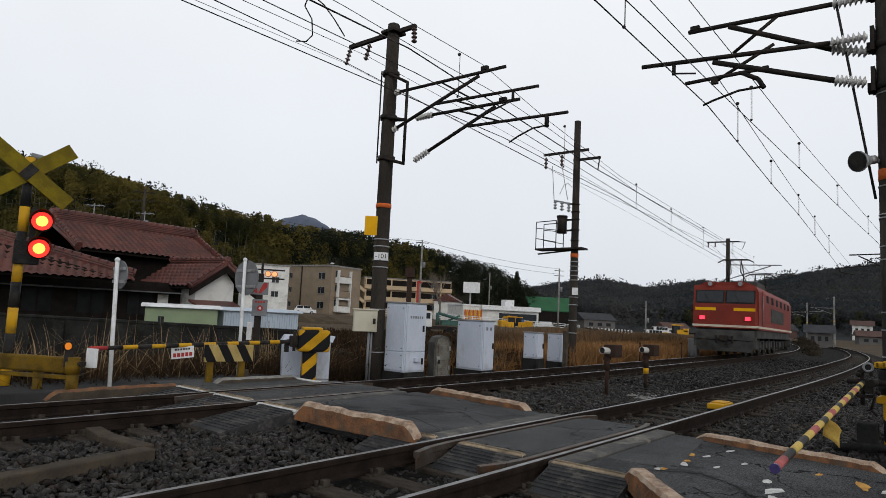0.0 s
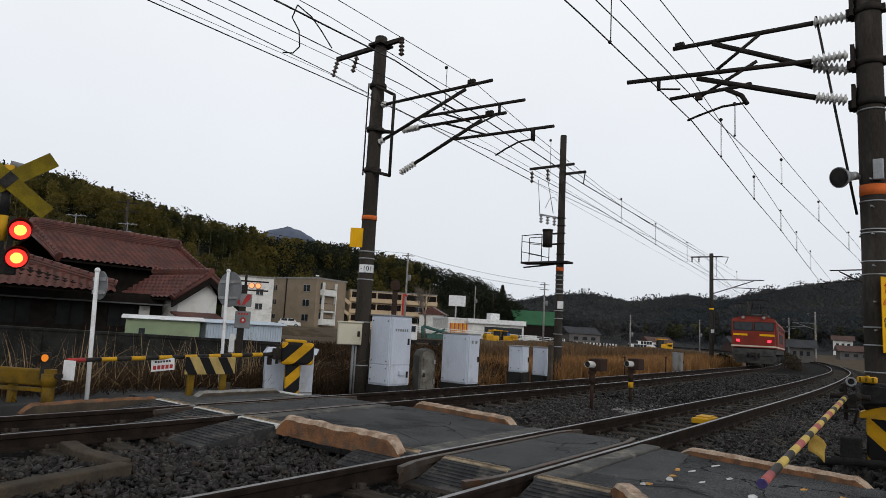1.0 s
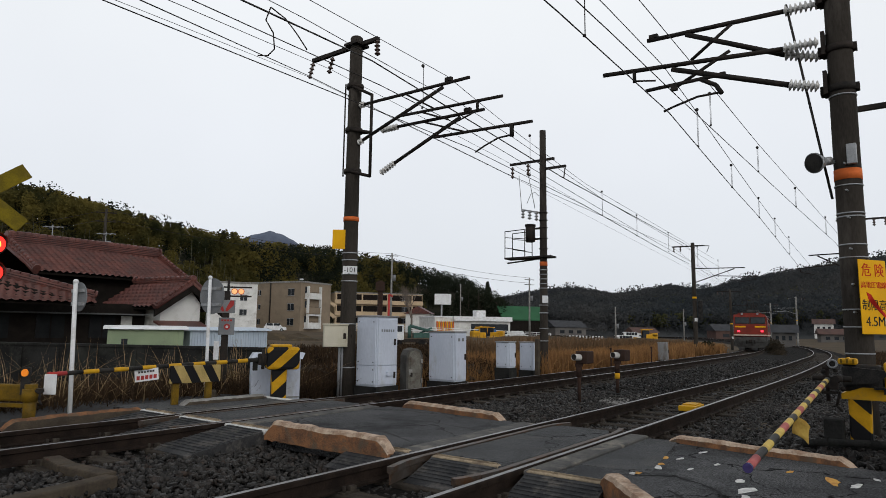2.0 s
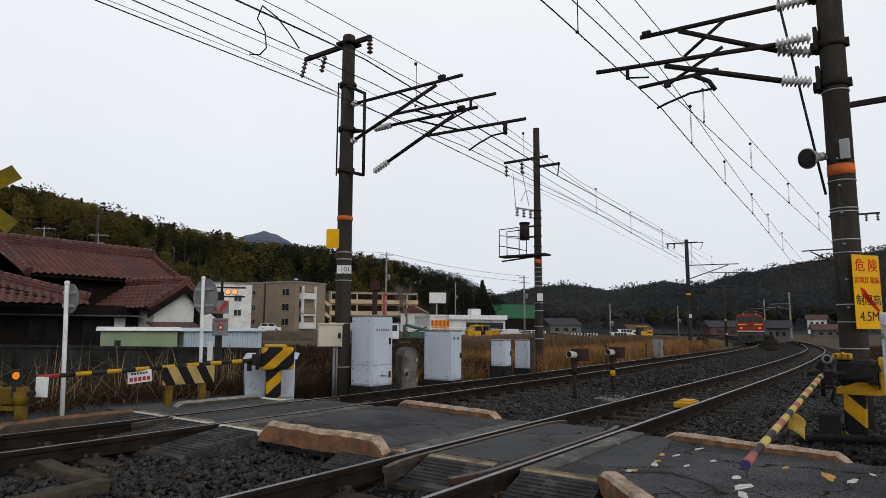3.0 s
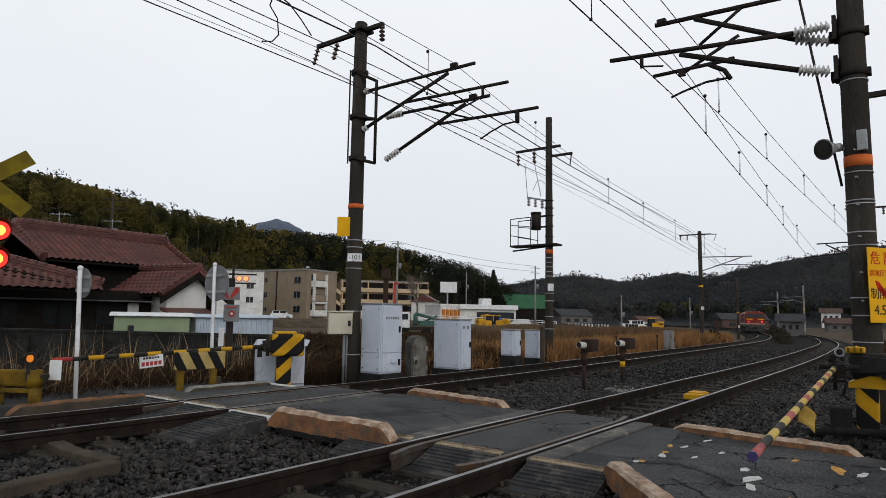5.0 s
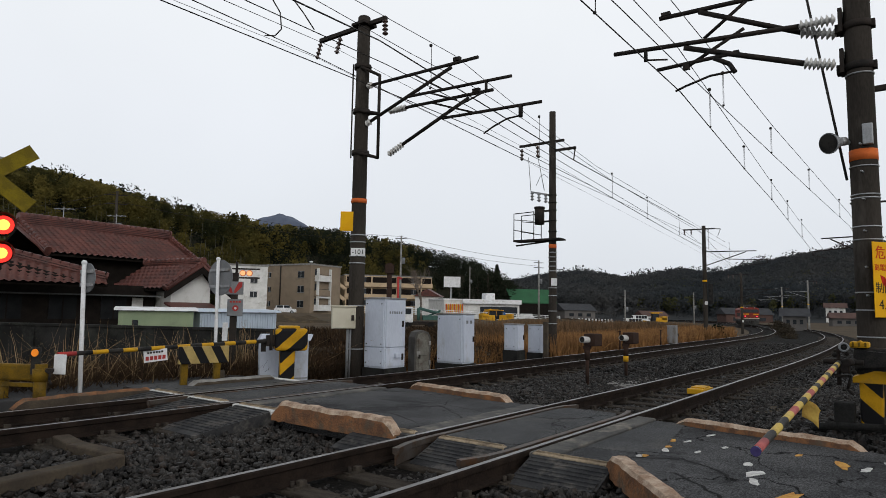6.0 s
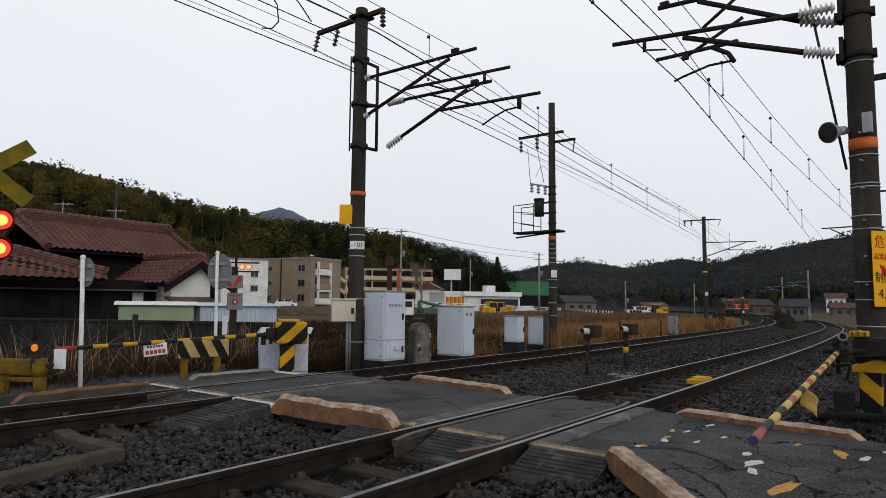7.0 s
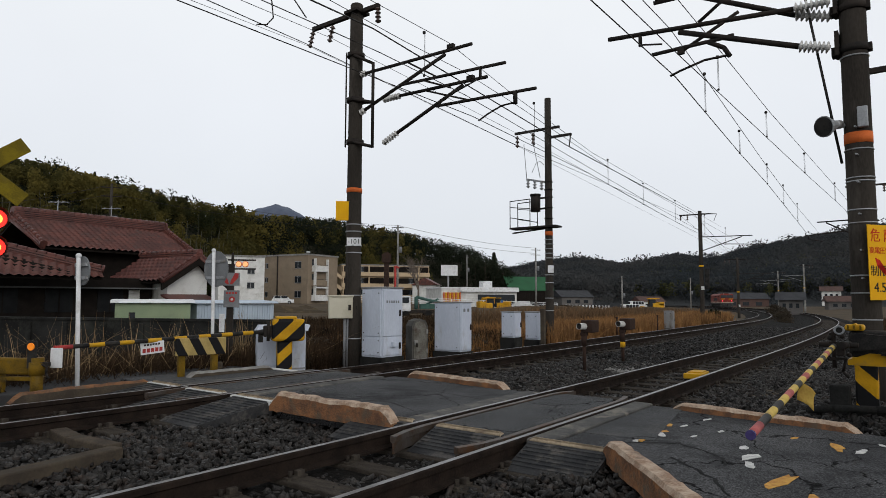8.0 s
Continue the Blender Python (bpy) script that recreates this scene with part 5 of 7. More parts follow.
for i in range(6):
    bars.box((-0.11 + i * 0.04, -0.010, -0.07 + i * 0.004), (0.028, 0.004, 0.03))
part("dark_marking", bars, M_BLK, ln)

hb = thing("hazard_board", Wm(-3.61, 9.62, 0, 42), "worn yellow and black striped board on two yellow posts", "barrier board")
part("board", Shape().box((0, 0, U * 0.42), (0.80, 0.05, 0.27), bevel=0.01), M_STRIPE2, hb)
for x in (-0.28, 0.24):
    part("post", Shape().box((x, 0.06, 0.05), (0.10, 0.08, 0.80), bevel=0.01), M_YELD, hb)
solo("stone_marker", Shape().box((0, 0, 0.0), (0.14, 0.14, 0.5), bevel=0.03), M_CONCB, "small weathered stone boundary marker", "marker", Wm(-3.55, 10.2, -0.1, 20))

rp_ = thing("arm_rest_post", Wm(-4.99, 7.95, 0, -8), "dirty yellow steel guard rail with post and amber reflector", "guard rail")
part("post", Shape().rod((0, 0, -0.3), (0, 0, 0.42), 0.075, n=14).rod((0, 0, 0.20), (0, 0, 0.36), 0.10, n=14), M_YELD, rp_)
part("beam", Shape().box((-0.75, 0.06, 0.30), (1.35, 0.09, 0.22), bevel=0.03).box((-0.75, 0.05, 0.14), (1.35, 0.06, 0.05)), M_YELD, rp_)
part("post", Shape().rod((-0.62, 0.1, -0.3), (-0.62, 0.1, 0.35), 0.06, n=12), M_YELD, rp_)
part("reflector_plate", Shape().box((-0.07, -0.02, 0.46), (0.13, 0.03, 0.36), bevel=0.01), M_BLK, rp_)
part("reflector", Shape().rod((-0.07, -0.04, 0.565), (-0.07, -0.055, 0.565), 0.048, n=18), M_LAMB, rp_, "amber round reflector with a weak added glow")
part("clip", Shape().path([(0.05, -0.03, 0.36), (0.16, -0.03, 0.30), (0.15, -0.03, 0.22), (0.19, -0.03, 0.16)], 0.014).box((0.06, 0, 0.34), (0.22, 0.05, 0.05)), M_DSTEEL, rp_)
part("counterplate", Shape().box((0.17, 0.12, 0.41), (0.17, 0.02, 0.26), bevel=0.004), M_WHITE, rp_, "white plate")

# crossing signal
xs = thing("crossing_signal", Wm(-6.04, 8.2, 0, 36), "striped crossing signal with crossed yellow boards and a lit red lamp", "crossing signal")
for i in range(10):
    part("band", Shape().rod((0, 0, -0.4 + i * 0.36), (0, 0, -0.04 + i * 0.36), 0.065, n=14), M_YEL if i % 2 else M_BLK, xs)
for sg_ in (-1, 1):
    rot = Matrix.Rotation(sg_ * radians(38), 4, "Y")
    b = part("crossbuck_board", Shape().box((0, -0.09 - 0.02 * sg_, 0), (1.32, 0.025, 0.22), bevel=0.006), M_YELX, xs)
    b.matrix_basis = Matrix.Translation((0, 0, U * 2.80)) @ rot
    for x in (0.0,):
        part("black_band", Shape().box((x * 1.0, -0.105 - 0.02 * sg_, 0), (0.14, 0.008, 0.222)), M_BLK, b)
part("bracket", Shape().box((0, -0.04, U * 2.80), (0.16, 0.06, 0.3)), M_DSTEEL, xs)
part("top_cap", Shape().rod((0.0, 0.05, U * 3.05), (0.25, 0.05, U * 3.02), 0.05).dome((0.3, 0.05, U * 3.02), 0.11), M_GREYP, xs)
lampset = part("lamp_arm", Shape().box((0.12, -0.02, U * 1.98), (0.07, 0.06, 0.75)), M_BLK, xs)
for z in (U * 2.15, U * 1.78):
    x = 0.22
    hood = part("lamp_housing", Shape().rod((x, -0.02, z), (x, -0.14, z), 0.145, n=20).rod((x, -0.14, z), (x, -0.27, z + 0.01), 0.15, 0.155, n=20, cap=False), M_BLK, lampset)
    part("lit_lens", Shape().rod((x, -0.145, z), (x, -0.165, z), 0.13, n=20), M_LREDON, hood, "lit red lamp lens")
    part("lamp_core", Shape().rod((x, -0.166, z), (x, -0.175, z), 0.075, n=20), M_LCORE, hood)
part("back_board", Shape().box((0.0, 0.03, U * 2.13), (0.10, 0.02, 0.5)), M_BLK, xs)
part("arrow_box", Shape().box((0.08, -0.05, U * 1.72), (0.32, 0.12, 0.34), bevel=0.015), M_BLK, xs)

# round signs seen from behind
def round_sign(x, y, r, top, turn, label, lean):
    g_ = thing("road_sign", Wm(x, y, 0, turn) @ pose(0, 0, 0, 0, lean, 0), label, "road sign", "road signs")
    part("pole", Shape().rod((0, 0, -0.4), (0, 0, U * top), 0.030, n=12).dome((0, 0, U * top), 0.04, n=12), M_WHITE, g_, "white painted steel pole")
    part("disc", Shape().rod((-0.065, 0, U * top - r * 1.02), (-0.05, 0, U * top - r * 1.02), r, n=32), M_GREYP, g_, "grey back of a round sign")
    for q in (0.6, 1.5):
        part("brace", Shape().box((-0.04, 0, U * top - r * q), (0.03, r * 1.6, 0.05)), M_GSTEEL, g_)
    return g_


round_sign(-4.87, 8.62, 0.21, 1.70, -125, "round road sign seen from behind on a leaning white pole", 2)
round_sign(-3.94, 11.02, 0.33, 1.96, -122, "large round road sign seen from behind on a white pole", 1)

sp2 = thing("sign_post", Wm(-4.02, 12.1, 0, 12), "dark post with emergency button sign and red arrow sign", "sign post")
part("post", Shape().box((0, 0.02, 0.6), (0.13, 0.10, 2.6), bevel=0.01).rod((0.02, 0.05, 1.9), (0.02, 0.05, 2.12), 0.025), M_DSTEEL, sp2)
q = part("button_sign", Shape().box((0.03, -0.05, U * 1.13), (0.30, 0.05, 0.34), bevel=0.01), M_GREYP, sp2, "grey sign with a red ring")
part("ring", Shape().rod((0.04, -0.077, U * 1.12), (0.04, -0.083, U * 1.12), 0.06, n=20), M_RED, q)
part("ring_core", Shape().rod((0.04, -0.083, U * 1.12), (0.04, -0.087, U * 1.12), 0.025, n=16), M_WHITE, q)
bars = Shape()
for i in range(4):
    bars.box((-0.05 + i * 0.055, -0.078, U * 1.24), (0.04, 0.005, 0.035))
part("marking", bars, M_RED, q)
v = part("arrow_sign", Shape().box((-0.02, -0.03, U * 1.50), (0.39, 0.02, 0.26), bevel=0.004), M_GREYP, sp2, "pale sign with two red arrows")
for sg_ in (-1, 1):
    part("red_arrow", Shape().prism([(-0.02 + sg_ * 0.17, -0.045, U * 1.50 + 0.12), (-0.02 + sg_ * 0.10, -0.045, U * 1.50 + 0.12), (-0.02 + sg_ * 0.03, -0.045, U * 1.50 - 0.02), (-0.02 + sg_ * 0.01, -0.045, U * 1.5 - 0.10), (-0.02 + sg_ * 0.05, -0.045, U * 1.50 - 0.10), (-0.02 + sg_ * 0.17, -0.045, U * 1.50 + 0.03)], (0, 0, 0), (0, 0.006, 0)), M_RED, v)
part("white_plate", Shape().box((-0.14, -0.05, U * 0.68), (0.10, 0.02, 0.36)), M_WHITE, sp2)
dl = part("lamp_frame", Shape().box((0.2, 0.05, U * 1.87), (0.55, 0.03, 0.03)).box((0.2, 0.05, U * 1.70), (0.55, 0.03, 0.03)), M_DSTEEL, sp2)
M_AMB = glow("lit_amber_lamp", (1.0, 0.5, 0.2), 0.45)
for x in (0.14, 0.27):
    part("rim", Shape().rod((x, 0.02, U * 1.79), (x, 0.07, U * 1.79), 0.062, n=20), M_ORNG, dl)
    part("lit_lamp", Shape().rod((x, 0.005, U * 1.79), (x, 0.02, U * 1.79), 0.050, n=20), M_AMB, dl, "lit amber round lamp")

# ---------------------------------------------------------------- wall and dry grass
wa, wb = W(-12.5, 16.2, 0), W(-3.3, 13.9, 0)
g = Shape()
dirw = (wb - wa)
ang = math.atan2(dirw.y, dirw.x)
g.box(((wa + wb) / 2) + Vector((0, 0, 0.0)), (dirw.length, 0.16, 1.32), Matrix.Rotation(ang, 4, "Z"))
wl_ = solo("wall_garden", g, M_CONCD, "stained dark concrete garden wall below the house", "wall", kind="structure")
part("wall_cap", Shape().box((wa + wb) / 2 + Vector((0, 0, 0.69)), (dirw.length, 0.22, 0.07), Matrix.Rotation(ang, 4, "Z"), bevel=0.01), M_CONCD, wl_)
for i in range(9):
    p = wa.lerp(wb, (i + 0.5) / 9)
    nrm = Vector((math.sin(ang), -math.cos(ang), 0))
    part("buttress", Shape().box(p + nrm * 0.10 + Vector((0, 0, -0.02)), (0.14, 0.06, 1.25), Matrix.Rotation(ang, 4, "Z"), bevel=0.01), M_CONCD, wl_)


def grass_patch(name, s0, s1, o0, o1, count, h0, h1, material, label, width=0.012, lean=0.5, clump=40, zbase=-0.55):
    r = np.random.default_rng(len(name) * 7 + count)
    cs, co = r.uniform(s0, s1, count // clump + 1), r.uniform(o0, o1, count // clump + 1)
    i = r.integers(0, len(cs), count)
    s, o = cs[i] + r.normal(0, 0.16, count), np.clip(co[i] + r.normal(0, 0.16, count), o0 - 0.1, o1 + 0.3)
    gx_, gy_, fall = on_line(s, o)
    base = np.stack([gx_, gy_, zbase + fall], 1)
    h = r.uniform(h0, h1, count)
    az = r.uniform(0, 6.28, count)
    ln_ = np.abs(r.normal(0, lean, count)) * h
    out = np.stack([np.cos(az), np.sin(az), np.zeros(count)], 1)
    fa = r.uniform(0, 3.14, count)
    wv = np.stack([np.cos(fa), np.sin(fa), np.zeros(count)], 1) * (width * r.uniform(0.5, 1.4, count))[:, None]
    vs = []
    for k, (t, ww) in enumerate(((0, 1.0), (0.4, 0.9), (0.75, 0.6), (1.0, 0.1))):
        c = base + out * (ln_ * t ** 1.8)[:, None] + np.array([0, 0, 1.0]) * (h * t * (1 - 0.22 * t * np.minimum(ln_ / h, 1)))[:, None]
        vs += [c - wv * ww, c + wv * ww]
    v_ = np.stack(vs, 1)
    q_ = np.array([(0, 1, 3, 2), (2, 3, 5, 4), (4, 5, 7, 6)])
    f_ = (q_[None] + 8 * np.arange(count)[:, None, None]).reshape(-1, 4)
    ob = new(name, raw_mesh(name, v_.reshape(-1, 3), f_, material))
    return tagged(ob, label, "grass", kind="stuff")


M_GR1 = leafy(mat("dry_reed_brown", (0.070, 0.044, 0.025), (0.018, 0.013, 0.009), 0.85, scale=2, bump=0, vary=0.6), 0.3)
M_GR2 = leafy(mat("dry_reed_gold", (0.29, 0.155, 0.062), (0.13, 0.070, 0.032), 0.85, scale=1, bump=0, vary=0.5), 0.3)
M_GR3 = mat("dry_stalk_pale", (0.27, 0.19, 0.10), (0.13, 0.085, 0.045), 0.85, scale=2, bump=0, vary=0.4)
grass_patch("dry_grass_thicket", -1.2, 5.0, 6.6, 8.6, 16000, 0.25, 0.95, M_GR1, "dense brown dead grass thicket beside the lane", lean=0.8)
grass_patch("dry_reed_stalks", -1.2, 5.0, 6.7, 8.6, 420, 0.8, 1.6, M_GR3, "tall pale dead reed stalks", 0.008, 0.7, 12)
grass_patch("dry_grass_behind_cabinets", 5.0, 13, 6.7, 9.5, 14000, 0.25, 1.0, M_GR1, "brown dead grass behind the cabinets")
grass_patch("dry_reeds_by_cabinets", 6.3, 14, 6.2, 8.5, 4000, 0.3, 0.95, M_GR2, "golden dead reeds between the cabinets", 0.012)
grass_patch("golden_grass", 13, 36, 5.9, 8.5, 24000, 0.45, 1.15, M_GR2, "golden dry grass along the far track", 0.016, 0.3)
grass_patch("golden_grass_far", 34, 60, 5.9, 9.0, 9000, 0.5, 1.3, M_GR2, "golden dry grass along the bend", 0.03, 0.3)
grass_patch("brown_field_grass", 14, 60, 8.5, 30, 30000, 0.2, 0.7, M_GR1, "brown dead grass of the fallow field", 0.03, 0.5, 30, -0.45)
M_GR4 = leafy(mat("dry_field_weeds", (0.150, 0.092, 0.050), (0.070, 0.046, 0.028), 0.9, scale=0.3, fine=4, bump=0, vary=0.4), 0.3)
grass_patch("tall_field_weeds", 20, 62, 8.8, 15, 16000, 0.6, 1.5, M_GR4, "tall pale brown weeds of the fallow field", 0.03, 0.4, 45, -0.45)
grass_patch("weeds_right", 12, 60, -6, -2.4, 12000, 0.2, 0.9, M_GR1, "dark brown weeds beside the near track", 0.025, 0.5, 30, -0.5)
grass_patch("verge_weeds", -6, -1.3, 6.4, 6.9, 900, 0.1, 0.35, M_GR1, "short dead weeds on the verge")
# ---------------------------------------------------------------- house with tiled roofs
M_TILE = mat("roof_tile_maroon", (0.125, 0.044, 0.034), (0.070, 0.027, 0.023), 0.5, scale=1.4, fine=9, bump=0.1, stain=(0.06, 0.034, 0.030), spec=0.3)
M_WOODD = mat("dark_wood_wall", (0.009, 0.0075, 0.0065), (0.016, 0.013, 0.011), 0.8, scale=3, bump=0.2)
M_RGREYD = mat("dark_grey_sheet", (0.10, 0.105, 0.105), (0.07, 0.072, 0.072), 0.6, scale=2)
M_PLAST = mat("white_plaster", (0.66, 0.66, 0.64), (0.55, 0.55, 0.53), 0.8, scale=1.0, bump=0.1, stain=(0.42, 0.41, 0.38))


def tiled_slope(parent, e0, e1, r0, r1, tile=0.27):
    """A roof slope of pantiles between an eave e0-e1 and a ridge r0-r1."""
    e0, e1, r0, r1 = (np.array(v) for v in (e0, e1, r0, r1))
    wid = max(np.linalg.norm(e1 - e0), np.linalg.norm(r1 - r0))
    lng = (np.linalg.norm(r0 - e0) + np.linalg.norm(r1 - e1)) / 2
    nc, nr = max(2, int(wid / tile)), max(2, int(lng / tile))
    nrm = np.cross(e1 - e0, r0 - e0)
    nrm = nrm / np.linalg.norm(nrm)
    if nrm[2] < 0:
        nrm = -nrm
    u = np.linspace(0, 1, nc * 4 + 1)
    vv, hh = [], []
    for i in range(nr):
        vv += [i / nr, (i + 0.98) / nr]
        hh += [0.085, 0.0]
    v, h = np.array(vv), np.array(hh)
    Ug, Vg = np.meshgrid(u, v)
    wave = 0.042 * np.sin(Ug * nc * 2 * np.pi)
    pts = (e0[None, None] * ((1 - Ug) * (1 - Vg))[..., None] + e1 * (Ug * (1 - Vg))[..., None] + r0 * ((1 - Ug) * Vg)[..., None] + r1 * (Ug * Vg)[..., None]) + nrm * (wave + h[:, None])[..., None]
    ix = np.arange(Ug.size).reshape(Ug.shape)
    q_ = np.stack([ix[:-1, :-1], ix[:-1, 1:], ix[1:, 1:], ix[1:, :-1]], -1).reshape(-1, 4)
    ob = new("roof_slope", raw_mesh("roof_slope", pts.reshape(-1, 3), q_, M_TILE, False))
    ob.parent = parent
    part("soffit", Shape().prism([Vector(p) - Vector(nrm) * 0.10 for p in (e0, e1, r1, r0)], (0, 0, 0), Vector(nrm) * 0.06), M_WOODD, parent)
    return ob


def ridge_cap(parent, a, b, r=0.13, courses=1):
    """A ridge of stacked flat tiles under a row of round cap tiles, with an end tile at each end."""
    a, b = Vector(a), Vector(b)
    d = (b - a).normalized()
    w = d.cross(Vector((0, 0, 1))).normalized()
    g_ = Shape().rod(a, b, r, n=10)
    for i in range(courses):
        z0 = Vector((0, 0, 0.06 + i * 0.085))
        k = r * (1.15 - 0.12 * i)
        g_.prism([a + z0 - w * k, a + z0 + w * k, a + z0 + w * k + Vector((0, 0, 0.06)), a + z0 - w * k + Vector((0, 0, 0.06))], a, b)
    top = Vector((0, 0, 0.06 + courses * 0.085))
    n_ = max(2, int((b - a).length / 0.30))
    for i in range(n_):
        g_.rod(a.lerp(b, i / n_) + top, a.lerp(b, (i + 0.94) / n_) + top, r * 0.62, r * 0.74, n=8)
    for e, q in ((a, -1), (b, 1)):
        g_.disc(e + top * 0.7 + d * q * 0.05, d, r * 1.25, 0.08, 12)
    part("ridge", g_, M_TILE, parent)


HU, HN = Vector((0.565, 0.825, 0)), Vector((0.825, -0.565, 0))
rotu = Matrix.Rotation(math.atan2(HU.y, HU.x), 4, "Z")
house = thing("house", Matrix(), "traditional house with maroon tiled roofs, dark walls and white plaster gable", "house")
rl, rr = W(-17.4, 25.7, 4.40), W(-13.69, 31.12, 4.40)
hw, drop = 2.6 * U, 1.3 * U
dz = Vector((0, 0, drop))
tiled_slope(house, rl + HN * hw - dz, rr + HN * hw - dz, rl, rr)
tiled_slope(house, rl - HN * hw - dz, rr - HN * hw - dz, rl, rr)
ridge_cap(house, rl, rr, 0.17, 4)
for e in (rl, rr):
    ridge_cap(house, e, e + HN * hw - dz, 0.12, 2)
    ridge_cap(house, e - HU * 0.25 if e is rl else e + HU * 0.25, e + HN * hw * 0.97 - dz * 0.97, 0.08)
ll, lr, tl, trr = W(-17.2, 17.4, 1.85), W(-11.95, 22.5, 1.85), W(-18.2, 19.0, 3.75), W(-12.35, 23.05, 2.05)
tiled_slope(house, ll, lr, tl, trr)
ridge_cap(house, tl, trr, 0.13, 2)
wl0, wr0 = W(-12.9, 27.35, 2.85), W(-9.9, 25.8, 2.85)
ww = 1.55 * U
dz2 = Vector((0, 0, 1.05 * U))
tiled_slope(house, wl0 - HU * ww - dz2, wr0 - HU * ww - dz2, wl0, wr0)
tiled_slope(house, wl0 + HU * ww - dz2, wr0 + HU * ww - dz2, wl0, wr0)
ridge_cap(house, wl0, wr0, 0.13, 2)
ridge_cap(house, wr0, wr0 - HU * ww - dz2, 0.10)
ridge_cap(house, wr0, wr0 + HU * ww - dz2, 0.10)
# walls
mid = (rl + rr) / 2
part("wall", Shape().box((mid.x, mid.y, 1.3), ((rr - rl).length - 0.8, hw * 2 - 1.4, 3.9), rotu), M_WOODD, house)
gw0, gw1 = wr0 - HU * ww * 0.72 - HN * 0.35, wr0 + HU * ww * 0.42 - HN * 0.35
part("gable_wall", Shape().prism([(gw0.x, gw0.y, -0.4), (gw1.x, gw1.y, -0.4), (gw1.x, gw1.y, wr0.z - dz2.z * 0.78), (wr0.x - HN.x * 0.35, wr0.y - HN.y * 0.35, wr0.z - 0.1), (gw0.x, gw0.y, wr0.z - dz2.z * 0.78)], (0, 0, 0), -HN * 2.4), M_PLAST, house, "white plaster gable end")
for sg_ in (-1, 1):
    e_ = wr0 + HU * sg_ * ww * 1.02 - dz2 * 1.02
    part("barge_board", Shape().prism([wr0 + HN * 0.06 - Vector((0, 0, 0.05)), wr0 + HN * 0.06 - Vector((0, 0, 0.38)), e_ + HN * 0.06 - Vector((0, 0, 0.34)), e_ + HN * 0.06 - Vector((0, 0, 0.05))], (0, 0, 0), -HN * 0.10), M_WOODD, house, "dark timber barge board")
gm = (gw0 + gw1) / 2 + HN * 0.02
part("gable_lean_to", Shape().prism([(gw0.x + HN.x * 0.9 - HU.x * .3, gw0.y + HN.y * 0.9 - HU.y * .3, 1.02), (gw1.x + HN.x * 0.9, gw1.y + HN.y * 0.9, 1.02), (gw1.x, gw1.y, 1.32), (gw0.x - HU.x * .3, gw0.y - HU.y * .3, 1.32)], (0, 0, 0), (0, 0, 0.08)), M_TILE, house, "small tiled lean-to roof")
# window and wall base below the lean-to: shadow painted as near-black colour
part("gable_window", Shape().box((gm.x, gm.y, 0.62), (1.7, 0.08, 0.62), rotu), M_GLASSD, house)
part("gable_shaded_skirting", Shape().box((gm.x, gm.y, -0.2), ((gw1 - gw0).length, 0.10, 0.9), rotu), M_WOODD, house)
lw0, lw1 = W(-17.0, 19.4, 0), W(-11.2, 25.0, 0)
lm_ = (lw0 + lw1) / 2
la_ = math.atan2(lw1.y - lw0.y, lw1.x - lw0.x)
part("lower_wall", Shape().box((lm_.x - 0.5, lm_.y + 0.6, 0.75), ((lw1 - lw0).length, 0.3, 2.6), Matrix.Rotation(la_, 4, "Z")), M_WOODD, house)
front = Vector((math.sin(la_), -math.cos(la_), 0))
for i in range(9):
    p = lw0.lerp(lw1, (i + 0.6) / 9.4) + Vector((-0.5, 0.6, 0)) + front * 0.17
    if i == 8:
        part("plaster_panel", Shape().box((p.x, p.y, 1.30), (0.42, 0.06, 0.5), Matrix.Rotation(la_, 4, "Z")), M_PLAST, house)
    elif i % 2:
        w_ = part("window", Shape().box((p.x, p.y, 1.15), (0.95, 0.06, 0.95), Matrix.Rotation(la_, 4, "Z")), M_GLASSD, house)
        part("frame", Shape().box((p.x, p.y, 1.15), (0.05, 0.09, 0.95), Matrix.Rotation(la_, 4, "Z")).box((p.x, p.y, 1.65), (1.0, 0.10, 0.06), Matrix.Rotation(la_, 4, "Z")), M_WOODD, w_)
part("eave_board", Shape().box((lm_.x - 0.3, lm_.y + 0.25, 1.62), ((lw1 - lw0).length, 1.0, 0.05), Matrix.Rotation(la_, 4, "Z")), M_RGREYD, house, "grey lean-to eave")
for q in (0.25, 0.6):
    p = rl.lerp(rr, q)
    part("antenna", Shape().rod(p, p + Vector((0, 0, 1.0)), 0.02).box(p + Vector((0, 0, 0.9)), (0.9, 0.03, 0.03)).box(p + Vector((-0.2, 0, 0.9)), (0.02, 0.5, 0.02)).box(p + Vector((0.1, 0, 0.9)), (0.02, 0.5, 0.02)).box(p + Vector((0.35, 0, 0.9)), (0.02, 0.5, 0.02)), M_GSTEEL, house)

M_GSHED = mat("shed_green", (0.27, 0.33, 0.21), (0.22, 0.28, 0.18), 0.6, scale=1.5, bump=0.05, stain=(0.2, 0.22, 0.16))
M_BSHED = mat("shed_blue_white", (0.46, 0.53, 0.60), (0.40, 0.46, 0.54), 0.5, scale=1.5, bump=0.05, stain=(0.36, 0.4, 0.44))


